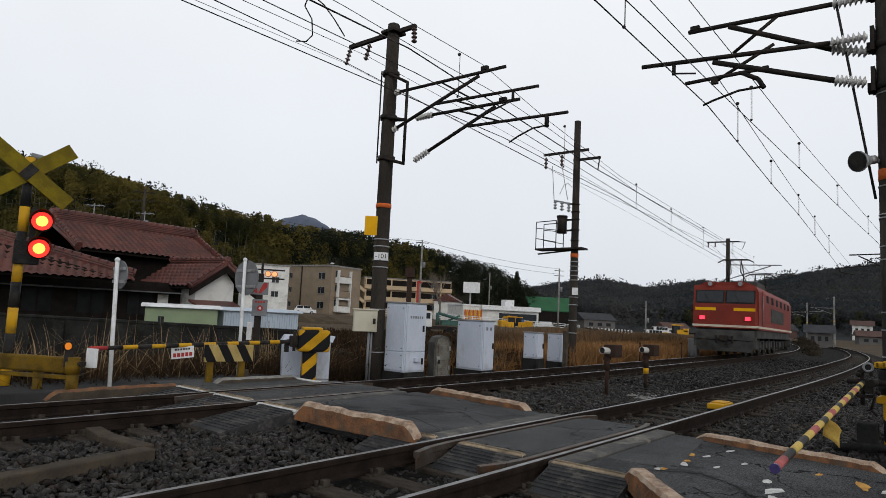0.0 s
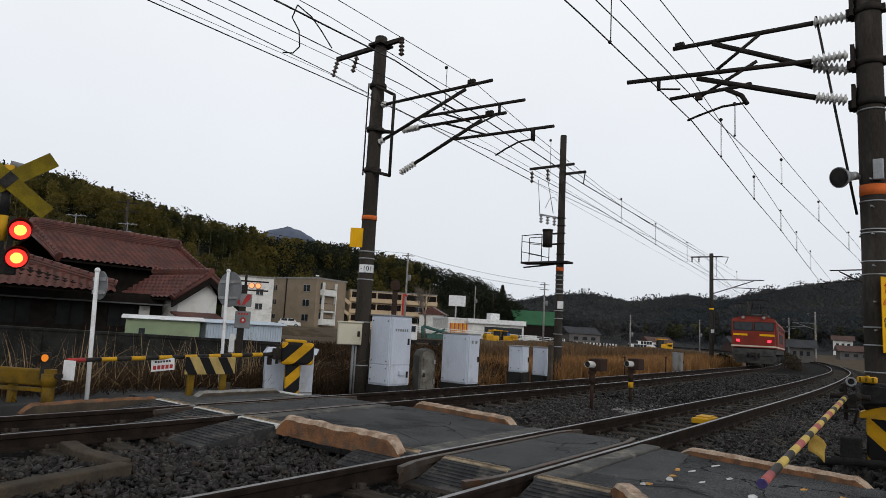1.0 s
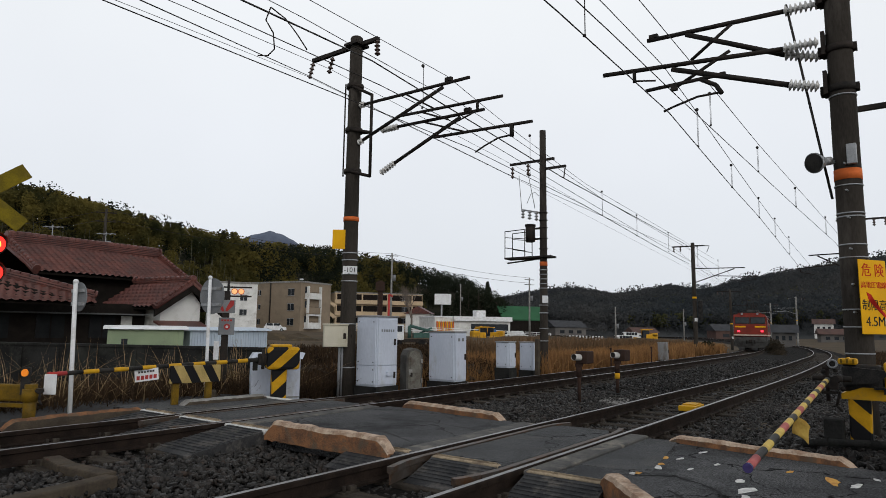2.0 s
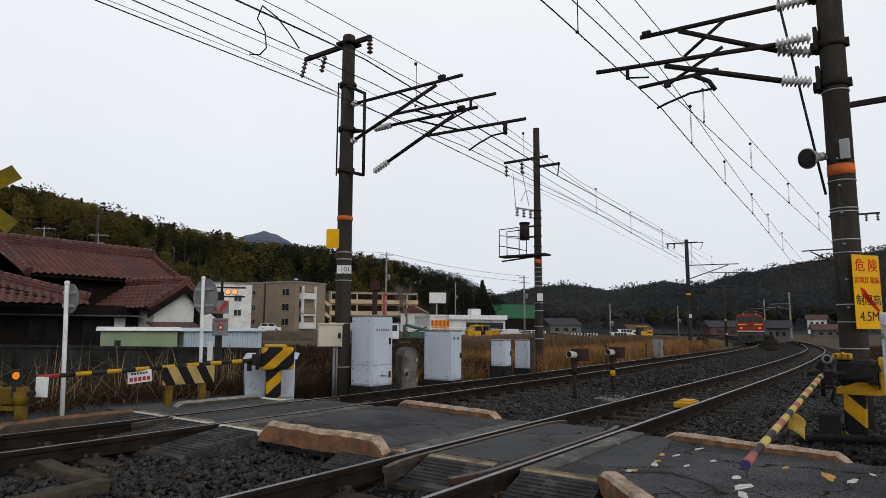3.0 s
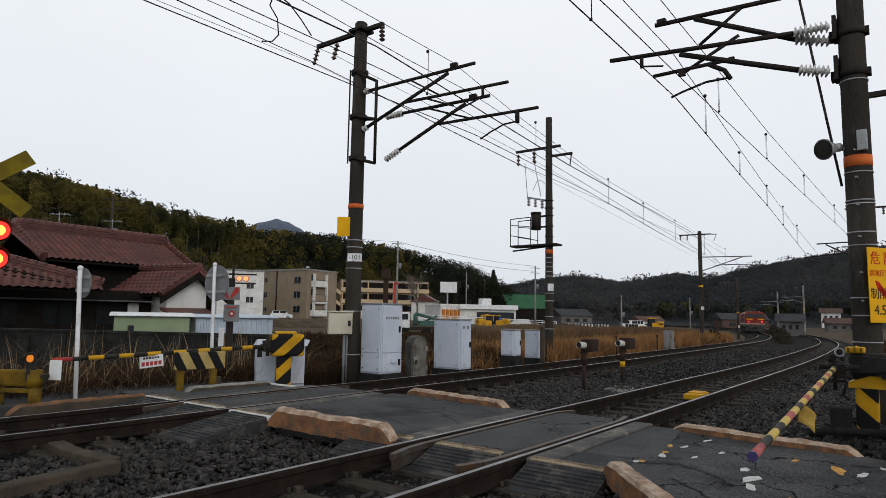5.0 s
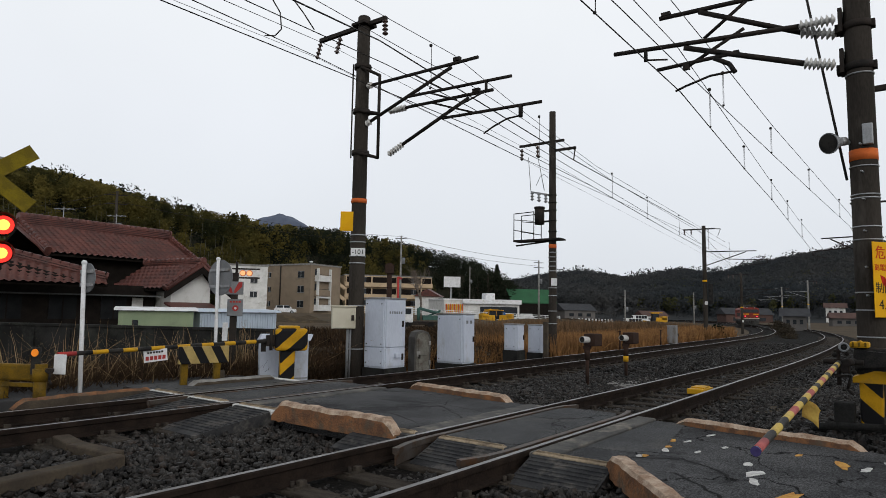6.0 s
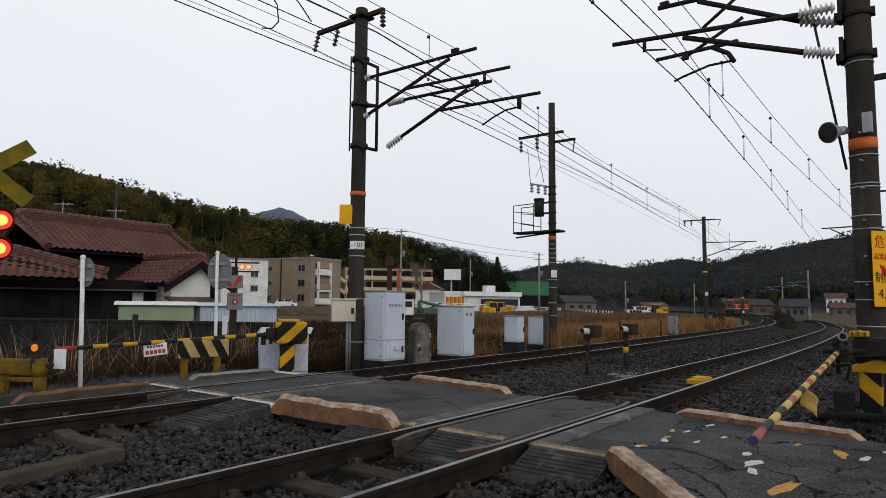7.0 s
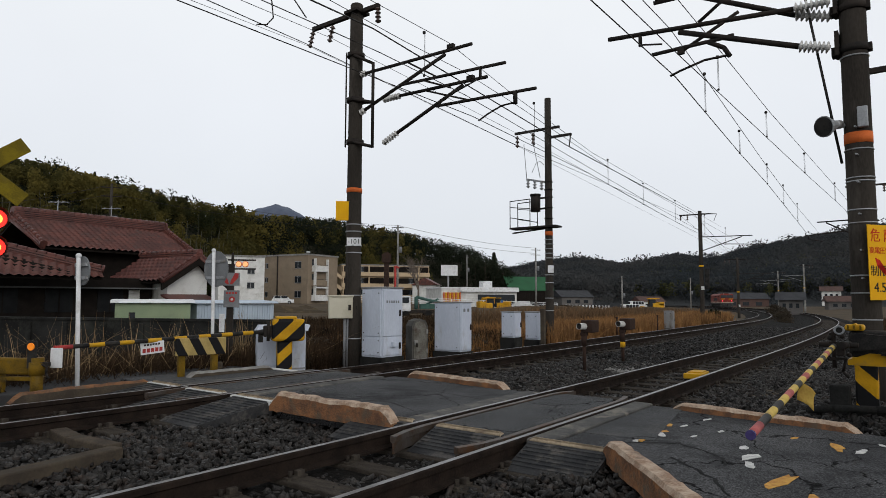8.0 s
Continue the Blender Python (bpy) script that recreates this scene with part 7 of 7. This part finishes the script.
def hill(name, cols, material, label, front, back, base=0.0, n=70, rough=1.0):
    """Woods-covered hill: cols are (side/ahead, ahead in plan, ridge height) along its crest."""
    c = np.array(cols, float)
    t = np.linspace(c[0, 0], c[-1, 0], n)
    dist, top = np.interp(t, c[:, 0], c[:, 1]), np.interp(t, c[:, 0], c[:, 2])
    rows_ = [(front, 0.0), (front * 0.6 + 0.4, 0.35), (0.88, 0.82), (1.0, 1.0), (1.1, 0.95), (back, 0.4)]
    fr_ = np.linspace(front, back, 24)
    prof = np.interp(fr_, [r_[0] for r_ in rows_], [r_[1] for r_ in rows_])
    X = (t[None] * dist[None] * fr_[:, None])
    Y = dist[None] * fr_[:, None]
    Z = base + (top[None] - base) * prof[:, None]
    Z = Z + rough * np.array([[noise.noise(Vector((a / 25, b / 25, 3))) for a, b in zip(ra_, rb_)] for ra_, rb_ in zip(X, Y)])
    ix = np.arange(X.size).reshape(X.shape)
    q_ = np.stack([ix[:-1, :-1], ix[:-1, 1:], ix[1:, 1:], ix[1:, :-1]], -1).reshape(-1, 4)
    ob = new(name, raw_mesh(name, U * np.stack([X.ravel(), Y.ravel(), Z.ravel()], 1), q_, material, True))
    tagged(ob, label, "hill", kind="structure")

    def at(tt, ff):
        d_, tp = np.interp(tt, t, dist), np.interp(tt, t, top)
        return U * np.stack([tt * d_ * ff, d_ * ff, base + (tp - base) * np.interp(ff, fr_, prof)], 1)
    return at


def crown(kind, r, n, leaf):
    """Leaf quads of one tree of unit height, as (n, 4, 3)."""
    if kind == "conifer":
        z = r.uniform(0.15, 1.0, n) ** 0.9
        rad = 0.27 * (1.05 - z) * r.uniform(0.2, 1.1, n) * (0.95 + 0.12 * np.sin(z * 40))
    elif kind == "bamboo":
        z = 0.35 + 0.65 * r.beta(2.2, 1.4, n)
        rad = 0.17 * np.sin(np.clip((z - 0.25) / 0.8, 0, 1) * np.pi) ** 0.7 * r.uniform(0.1, 1.15, n)
    else:
        z = 0.25 + 0.75 * r.beta(1.8, 1.5, n)
        rad = 0.34 * np.sqrt(np.clip(1 - ((z - 0.6) / 0.45) ** 2, 0, 1)) * r.uniform(0.45, 1.12, n)
    az = r.uniform(0, 6.283, n)
    lump = 1 + 0.35 * np.sin(az * 3 + z * 9)
    c = np.stack([np.cos(az) * rad * lump, np.sin(az) * rad * lump, z], 1)
    a = r.normal(size=(n, 3))
    a /= np.linalg.norm(a, axis=1)[:, None]
    b = np.cross(a, r.normal(size=(n, 3)))
    b /= np.linalg.norm(b, axis=1)[:, None]
    s_ = leaf * r.uniform(0.5, 1.3, n)[:, None]
    return np.stack([c - a * s_, c + b * s_ * 0.6, c + a * s_, c - b * s_ * 0.6], 1)


def woods(name, places, heights, kind, leaves, leaf, material, label, seed, trunk=0.0):
    r = np.random.default_rng(seed)
    protos = [crown(kind, r, leaves, leaf) for _ in range(7)]
    out = []
    for i, (p, h) in enumerate(zip(places, heights)):
        p = p - np.array([0, 0, 0.24 * h])
        a = r.uniform(0, 6.28)
        m_ = np.array([[math.cos(a), -math.sin(a), 0], [math.sin(a), math.cos(a), 0], [0, 0, 1]])
        sc = h * np.array([r.uniform(0.85, 1.25), r.uniform(0.85, 1.25), 1.0])
        out.append((protos[i % 7] * sc) @ m_.T + p)
        if trunk:
            k = r.uniform(0, 6.28)
            w_ = np.array([math.cos(k), math.sin(k), 0]) * trunk
            tp = p + np.array([r.normal(0, 0.03) * h, r.normal(0, 0.03) * h, h * 0.8])
            out.append(np.array([[p - w_, p + w_, tp + w_ * 0.6, tp - w_ * 0.6]]))
    v_ = np.concatenate(out).reshape(-1, 3)
    ob = new(name, raw_mesh(name, v_, np.arange(len(v_)).reshape(-1, 4), material))
    return tagged(ob, label, "woods", kind="stuff")


F_DARK = leafy(mat("foliage_dark", (0.027, 0.032, 0.019), (0.014, 0.019, 0.012), 0.85, scale=0.10, fine=0.4, bump=0, vary=0.14), 0.5)
F_BAMB = leafy(mat("foliage_bamboo", (0.165, 0.132, 0.036), (0.030, 0.036, 0.016), 0.85, scale=0.05, fine=0.25, bump=0, vary=0.12), 0.5)
F_BRWN = leafy(mat("foliage_brown", (0.085, 0.064, 0.045), (0.05, 0.043, 0.032), 0.85, scale=0.04, fine=0.3, bump=0, vary=0.4))
# far leaves are greyed and blued to carry the haze in their colour
F_FAR = leafy(mat("foliage_far_hazed", (0.074, 0.074, 0.073), (0.043, 0.050, 0.055), 0.9, scale=0.012, fine=0.06, bump=0, vary=0.06), 0.5)
F_FARY = leafy(mat("foliage_far_yellow", (0.135, 0.130, 0.055), (0.060, 0.066, 0.036), 0.85, scale=0.02, fine=0.1, bump=0, vary=0.08), 0.5)

hl = hill("hill_left", [(-1.1, 120, 27), (-0.70, 125, 22.6), (-0.63, 128, 22.4), (-0.56, 135, 21.6), (-0.50, 142, 20.8), (-0.44, 150, 19.8), (-0.38, 162, 20.0), (-0.34, 170, 19.6), (-0.29, 185, 17.6), (-0.25, 195, 18.6), (-0.17, 220, 21.2), (-0.08, 250, 20.8), (0.0, 270, 18.4), (0.06, 280, 15), (0.10, 285, 6), (0.12, 290, 0)], M_HILL, "wooded hillside behind the houses", 0.74, 1.4)
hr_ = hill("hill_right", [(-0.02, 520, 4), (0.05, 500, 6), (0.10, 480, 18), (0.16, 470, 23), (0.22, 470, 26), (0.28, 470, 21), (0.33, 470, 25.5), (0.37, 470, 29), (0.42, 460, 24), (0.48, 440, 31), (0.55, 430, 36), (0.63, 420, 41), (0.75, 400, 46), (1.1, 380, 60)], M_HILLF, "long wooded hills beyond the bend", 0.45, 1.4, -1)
hill("mountain_far", [(-0.37, 1500, 150), (-0.33, 1500, 185), (-0.30, 1500, 212), (-0.265, 1500, 226), (-0.24, 1500, 215), (-0.20, 1500, 178), (-0.16, 1500, 150), (-0.1, 1500, 120)], M_FARM, "distant wooded mountain with blue-grey haze in its colour", 0.85, 1.2, 40, 50, 6)

r6 = np.random.default_rng(11)


def spots(at, n, t0, t1, f0, f1):
    return at(r6.uniform(t0, t1, n), np.sqrt(r6.uniform(f0 ** 2, f1 ** 2, n)))


p_ = spots(hl, 900, -0.95, -0.28, 0.75, 1.0)
woods("bamboo_grove", p_, r6.uniform(6.0, 9.5, len(p_)), "bamboo", 420, 0.028, F_BAMB, "yellow-green bamboo grove on the hillside", 1, 0.07)
M_STEM = mat("bamboo_stem", (0.13, 0.125, 0.09), (0.085, 0.085, 0.06), 0.7, scale=0.3, bump=0, vary=0.4)
p_ = spots(hl, 420, -0.95, -0.30, 0.74, 0.86)
v_ = []
for q in p_:
    h_, a_, w_ = r6.uniform(5, 9.5), r6.normal(0, 0.07, 2), 0.06
    for k in ((w_, 0), (0, w_)):
        v_ += [q + np.array([-k[0], -k[1], 0]), q + np.array([k[0], k[1], 0]), q + np.array([k[0] * 0.5 + a_[0] * h_, k[1] * 0.5 + a_[1] * h_, h_]), q + np.array([-k[0] * 0.5 + a_[0] * h_, -k[1] * 0.5 + a_[1] * h_, h_])]
tagged(new("bamboo_stems", raw_mesh("bamboo_stems", np.array(v_), np.arange(len(v_)).reshape(-1, 4), M_STEM)), "pale bare bamboo stems on the dark slope", "woods", kind="stuff")
p_ = spots(hl, 110, -0.95, -0.1, 0.95, 1.03)
woods("evergreen_woods", p_, r6.choice([4.5, 6.0, 9.5], len(p_)) * r6.uniform(0.9, 1.15, len(p_)), "broad", 260, 0.032, F_DARK, "dark evergreen trees on the hill crest", 2, 0.1)
p_ = spots(hl, 650, -0.97, 0.1, 0.76, 1.03)
woods("undergrowth", p_, r6.uniform(2.2, 4.0, len(p_)), "broad", 120, 0.06, F_DARK, "dark undergrowth below the trees", 12)
p_ = spots(hl, 90, -0.9, -0.1, 0.94, 1.03)
woods("crest_conifers", p_, r6.choice([5.0, 6.0, 7.0, 9.0], len(p_)) * r6.uniform(0.9, 1.1, len(p_)), "conifer", 420, 0.030, F_DARK, "dark conifers along the hill crest", 3, 0.08)
p_ = spots(hl, 330, -0.30, 0.10, 0.84, 1.03)
woods("mixed_woods", p_, r6.uniform(7, 12, len(p_)), "broad", 220, 0.032, F_DARK, "dark mixed woods behind the apartments", 4, 0.1)
p_ = spots(hl, 190, -0.34, -0.02, 0.80, 0.96)
woods("bamboo_lower", p_, r6.uniform(7, 12, len(p_)), "bamboo", 220, 0.038, F_BAMB, "olive bamboo on the lower slope", 5, 0.08)
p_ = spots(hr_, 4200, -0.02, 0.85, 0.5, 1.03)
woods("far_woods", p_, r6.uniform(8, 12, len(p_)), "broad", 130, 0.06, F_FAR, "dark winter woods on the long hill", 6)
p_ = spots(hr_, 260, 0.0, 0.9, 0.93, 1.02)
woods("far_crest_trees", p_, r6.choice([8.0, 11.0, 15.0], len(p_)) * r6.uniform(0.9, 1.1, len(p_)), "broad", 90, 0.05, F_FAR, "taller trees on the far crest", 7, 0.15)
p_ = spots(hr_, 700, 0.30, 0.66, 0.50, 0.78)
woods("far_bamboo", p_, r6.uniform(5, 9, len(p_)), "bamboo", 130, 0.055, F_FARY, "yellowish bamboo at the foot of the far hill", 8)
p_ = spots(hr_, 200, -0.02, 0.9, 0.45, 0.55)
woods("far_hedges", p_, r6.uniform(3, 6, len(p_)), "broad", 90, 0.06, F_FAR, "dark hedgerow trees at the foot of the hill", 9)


def tree(x, y, z, h, kind, material, label, seed, leaves=900, leaf=0.03):
    r = np.random.default_rng(seed)
    t_ = thing("tree", Wm(x, y, z), label, "tree", "trees by the road")
    g_ = Shape().rod((0, 0, -0.5), (0, 0, h * 0.5), h * 0.025, h * 0.015, n=8).rod((0, 0, h * 0.5), (0, 0, h * 0.92), h * 0.015, h * 0.004, n=6)
    for i in range(10):
        a, q = r.uniform(0, 6.28), r.uniform(0.3, 0.8)
        g_.rod((0, 0, h * q), (math.cos(a) * h * 0.2, math.sin(a) * h * 0.2, h * (q + 0.12)), h * 0.008, h * 0.002, n=5)
    part("trunk", g_, M_CONCB, t_)
    v_ = (crown(kind, r, leaves, leaf) * h).reshape(-1, 3)
    ob = new("crown", raw_mesh("crown", v_, np.arange(len(v_)).reshape(-1, 4), material))
    ob.parent = t_
    return t_


for i, (x, h, y) in enumerate(((5.2, 11.5, 165), (8.0, 12.8, 160), (10.4, 12.6, 158), (12.9, 14.2, 162), (15.4, 11.0, 164), (17.0, 7.5, 166), (2.4, 9.5, 168), (-9, 13.5, 190), (-13, 13, 195), (21, 6.5, 190), (-17.5, 13.0, 200))):
    tree(x, y, -0.3, h, "broad" if i % 3 else "conifer", F_DARK, "dark evergreen tree behind the store", 40 + i)
bt = thing("bare_tree", Wm(-5.0, 130, 0), "leafless pale winter tree by the road", "tree", "trees by the road")
g = Shape()
rb_ = random.Random(8)


def limb(p, d, l_, r_, depth):
    q_ = p + d * l_
    g.rod(p, q_, r_, r_ * 0.65, n=5, cap=False)
    if depth:
        for _ in range(4 if depth > 1 else 5):
            nd = (d + Vector((rb_.uniform(-.7, .7), rb_.uniform(-.7, .7), rb_.uniform(-.1, .5)))).normalized()
            limb(p.lerp(q_, rb_.uniform(0.55, 1.0)), nd, l_ * rb_.uniform(0.5, 0.8), r_ * 0.5, depth - 1)


limb(Vector((0, 0, -1)), Vector((0, 0, 1)), 5.5, 0.28, 4)
part("branches", g, mat("bare_bark", (0.17, 0.14, 0.115), (0.11, 0.09, 0.075), 0.9), bt)


def shrub(p, h, w_, material, label, seed, leaves=700):
    r = np.random.default_rng(seed)
    c = crown("broad", r, leaves, 0.05)
    c = (c - np.array([0, 0, 0.3])) * np.array([w_ * 1.5, w_ * 1.5, h * 1.2])
    v_ = c.reshape(-1, 3) + np.array(p)
    ob = new("shrub", raw_mesh("shrub", v_, np.arange(len(v_)).reshape(-1, 4), material))
    tagged(ob, label, "shrub", "shrubs by the line")


for i, (q, o, h, w_) in enumerate(((52, 2.4, 0.8, 1.1), (60, 2.6, 1.1, 1.4), (68, 2.7, 1.3, 1.6), (77, 2.7, 1.5, 1.8), (88, 2.6, 1.7, 2.0), (100, 2.5, 2.0, 2.2))):
    shrub(T(q, o, -0.45), h, w_, F_BRWN, "leafless brown thicket between the two tracks", 1 + i, 600)
shrub(T(46.5, 6.3, -0.4), 1.5, 1.0, F_DARK, "small green shrub at the pole foot", 4, 500)
shrub(W(20, 104, -0.9), 1.6, 5, F_BRWN, "brown scrub at the field edge", 5)
shrub(W(27, 118, -1.2), 1.8, 4, F_DARK, "dark hedge by the white fence", 6)
for i, (x, y) in enumerate(((-4.8, 14.6), (-6.3, 15.0), (-8.2, 15.6), (-3.2, 15.0), (0.5, 17.5), (-1.0, 17.0))):
    shrub(W(x, y, -0.5), 0.9, 1.3, F_BRWN, "tangled brown weeds at the wall foot", 20 + i, 500)

# ---------------------------------------------------------------- locomotive
M_LRED = mat("locomotive_red", (0.20, 0.032, 0.022), (0.15, 0.026, 0.018), 0.55, scale=0.8, fine=10, bump=0.03, stain=(0.15, 0.028, 0.02), spec=0.12)
M_LGRY = mat("locomotive_grey", (0.075, 0.075, 0.072), (0.045, 0.044, 0.042), 0.8, scale=2, bump=0.1, stain=(0.03, 0.027, 0.025))
M_LCRM = mat("locomotive_cream", (0.55, 0.5, 0.4), (0.45, 0.4, 0.32), 0.5)
loco = thing("locomotive", Matrix(), "red electric locomotive with cream line, yellow band and lit tail lamps", "locomotive")
LL = 14.6
prof = [(-1.42, 1.30), (-1.42, 3.05), (-1.30, 3.30), (-0.9, 3.48), (0.9, 3.48), (1.30, 3.30), (1.42, 3.05), (1.42, 1.30)]
part("body", Shape().prism([(0.25, y, z) for y, z in prof], (0, 0, 0), (LL - 0.5, 0, 0)), M_LRED, loco)
for x0, sg_ in ((0.25, -1), (LL - 0.25, 1)):
    part("cab_front", Shape().prism([(x0, -1.40, 1.32), (x0 + sg_ * 0.22, -1.30, 1.32), (x0 + sg_ * 0.22, -1.30, 2.40), (x0 + sg_ * 0.05, -1.30, 3.22), (x0, -1.30, 3.34)], (0, 0, 0), (0, 2.70, 0)), M_LRED, loco)
    for y in (-0.66, 0.66):
        w_ = part("windscreen", Shape().box((x0 + sg_ * 0.155, y, 2.78), (0.05, 1.16, 0.52), Matrix.Rotation(-sg_ * 0.2, 4, "Y")), M_GLASS, loco)
        part("windscreen_frame", Shape().box((x0 + sg_ * 0.13, y, 2.78), (0.05, 1.28, 0.64), Matrix.Rotation(-sg_ * 0.2, 4, "Y")), M_BLK, w_)
        part("wiper", Shape().rod((x0 + sg_ * 0.22, y, 2.5), (x0 + sg_ * 0.19, y + 0.25, 2.95), 0.012, n=5), M_BLK, w_)
        part("yellow_band", Shape().box((x0 + sg_ * 0.225, y * 1.28, 2.20), (0.012, 0.92, 0.14)), M_SIGNY, loco)
        h_ = part("tail_lamp_housing", Shape().box((x0 + sg_ * 0.23, y * 1.5, 1.78), (0.06, 0.34, 0.24), bevel=0.02), M_LRED, loco)
        part("tail_lamp", Shape().box((x0 + sg_ * 0.262, y * 1.5, 1.78), (0.02, 0.22, 0.17)), glow("lit_tail_lamp", (1.0, 0.03, 0.06), 2.2) if sg_ < 0 else M_GLASS, h_, "lit red tail lamp" if sg_ < 0 else "")
        part("headlamp", Shape().rod((x0 + sg_ * 0.16, y, 3.40), (x0 - sg_ * 0.35, y, 3.42), 0.13, n=16), M_LRED, loco)
        part("headlamp_glass", Shape().rod((x0 + sg_ * 0.165, y, 3.40), (x0 + sg_ * 0.17, y, 3.40), 0.10, n=16), M_GSTEEL, loco)
    part("number_panel", Shape().box((x0 + sg_ * 0.225, 0, 2.18), (0.012, 0.75, 0.10)), M_LRED, loco)
    part("buffer_beam", Shape().box((x0 + sg_ * 0.22, 0, 1.0), (0.25, 2.5, 0.45), bevel=0.02), M_LGRY, loco)
    part("coupler", Shape().box((x0 + sg_ * 0.5, 0, 0.85), (0.6, 0.3, 0.3), bevel=0.05).box((x0 + sg_ * 0.35, 0.35, 0.8), (0.2, 0.08, 0.35)).box((x0 + sg_ * 0.35, -0.35, 0.8), (0.2, 0.08, 0.35)), M_DSTEEL, loco)
    part("snow_plough", Shape().prism([(x0 + sg_ * 0.25, -1.2, 0.25), (x0 + sg_ * 0.35, -1.2, 0.75), (x0, -1.2, 0.75)], (0, 0, 0), (0, 2.4, 0)), M_LGRY, loco)
    for y in (-1.2, 1.2):
        part("step", Shape().box((x0 + sg_ * 0.15, y, 0.7), (0.3, 0.3, 0.5)), M_LGRY, loco)
part("cream_line", Shape().box((LL / 2, 0, 1.42), (LL - 0.04, 2.87, 0.10)), M_LCRM, loco, "cream waist line")
part("underframe", Shape().box((LL / 2, 0, 1.12), (LL - 0.6, 2.7, 0.42), bevel=0.02), M_LGRY, loco)
for sy in (-1, 1):
    for i in range(6):
        w_ = part("side_window", Shape().box((3.2 + i * 1.9, sy * 1.425, 2.85), (0.7, 0.02, 0.35)), M_GLASS, loco)
    part("grille", Shape().box((LL / 2, sy * 1.425, 2.1), (5.5, 0.025, 0.7)), M_LGRY, loco)
    part("cab_door", Shape().box((1.6, sy * 1.425, 2.3), (0.65, 0.02, 1.7)), M_LRED, loco)
    part("hand_rail", Shape().rod((1.2, sy * 1.47, 1.6), (1.2, sy * 1.47, 2.9), 0.02, n=6), M_GSTEEL, loco)
part("roof_walk", Shape().box((LL / 2, 0, 3.52), (LL - 4, 1.3, 0.10)), M_LGRY, loco)
for x in (3.0, LL - 3.0):
    pg = part("pantograph", Shape().box((x, 0, 3.62), (1.6, 1.3, 0.10)).rod((x - 0.7, -0.45, 3.68), (x + 0.5, -0.3, 4.2), 0.03, n=6).rod((x - 0.7, 0.45, 3.68), (x + 0.5, 0.3, 4.2), 0.03, n=6).rod((x + 0.5, -0.3, 4.2), (x, -0.25, 4.80), 0.025, n=6).rod((x + 0.5, 0.3, 4.2), (x, 0.25, 4.80), 0.025, n=6).rod((x + 0.7, -0.45, 3.68), (x - 0.5, -0.3, 4.2), 0.03, n=6).rod((x + 0.7, 0.45, 3.68), (x - 0.5, 0.3, 4.2), 0.03, n=6).rod((x - 0.5, -0.3, 4.2), (x, -0.25, 4.80), 0.025, n=6).rod((x - 0.5, 0.3, 4.2), (x, 0.25, 4.80), 0.025, n=6), M_DSTEEL, loco, "raised dark pantograph")
    part("collector_head", Shape().box((x - 0.12, 0, 4.84), (0.06, 1.2, 0.05)).box((x + 0.12, 0, 4.84), (0.06, 1.2, 0.05)).rod((x, 0.6, 4.84), (x, 0.85, 4.70), 0.03, n=6).rod((x, -0.6, 4.84), (x, -0.85, 4.70), 0.03, n=6), M_DSTEEL, pg)
for y in (-0.5, 0.5):
    part("roof_insulators", Shape().insulator((6.5, y, 3.55), (6.5, y, 3.95), 0.09, sheds=4), M_PORC, loco)
part("roof_box", Shape().box((LL / 2, 0, 3.75), (3.0, 1.2, 0.45), bevel=0.05), M_LGRY, loco)
wheels = []
for x in (2.0, 4.0, 6.3, 8.3, 10.6, 12.6):
    for y in (-1.0, 1.0):
        part("bogie_frame", Shape().box((x, y, 0.62), (1.7, 0.12, 0.35)).box((x, y * 1.05, 0.55), (0.4, 0.2, 0.4)), M_LGRY, loco)
    ws = part("wheelset", Shape().rod((0, -0.62, 0), (0, -0.50, 0), 0.56, n=20).rod((0, 0.50, 0), (0, 0.62, 0), 0.56, n=20).rod((0, -0.62, 0), (0, 0.62, 0), 0.09, n=10), M_DSTEEL, loco, at=pose(x, 0, 0.57))
    wheels.append((ws, x))

# ---------------------------------------------------------------- what moves
LOCO_AT = [(t / 2, 25.61 + 16.51 * (t / 2) - 0.0603 * (t / 2) ** 2) for t in range(17)]


def motions():
    rows = []
    for t, s in LOCO_AT:
        a, b = T(s + 1.5, SPACING), T(s + LL / U - 1.5, SPACING)
        d = (b - a).normalized()
        p = a - d * 1.5 * U
        rows.append((t, pose(p.x, p.y, 0.008 + p.z, 0, -math.degrees(math.asin(d.z)), math.degrees(math.atan2(d.y, d.x)))))
    walk(loco, rows)


motions()
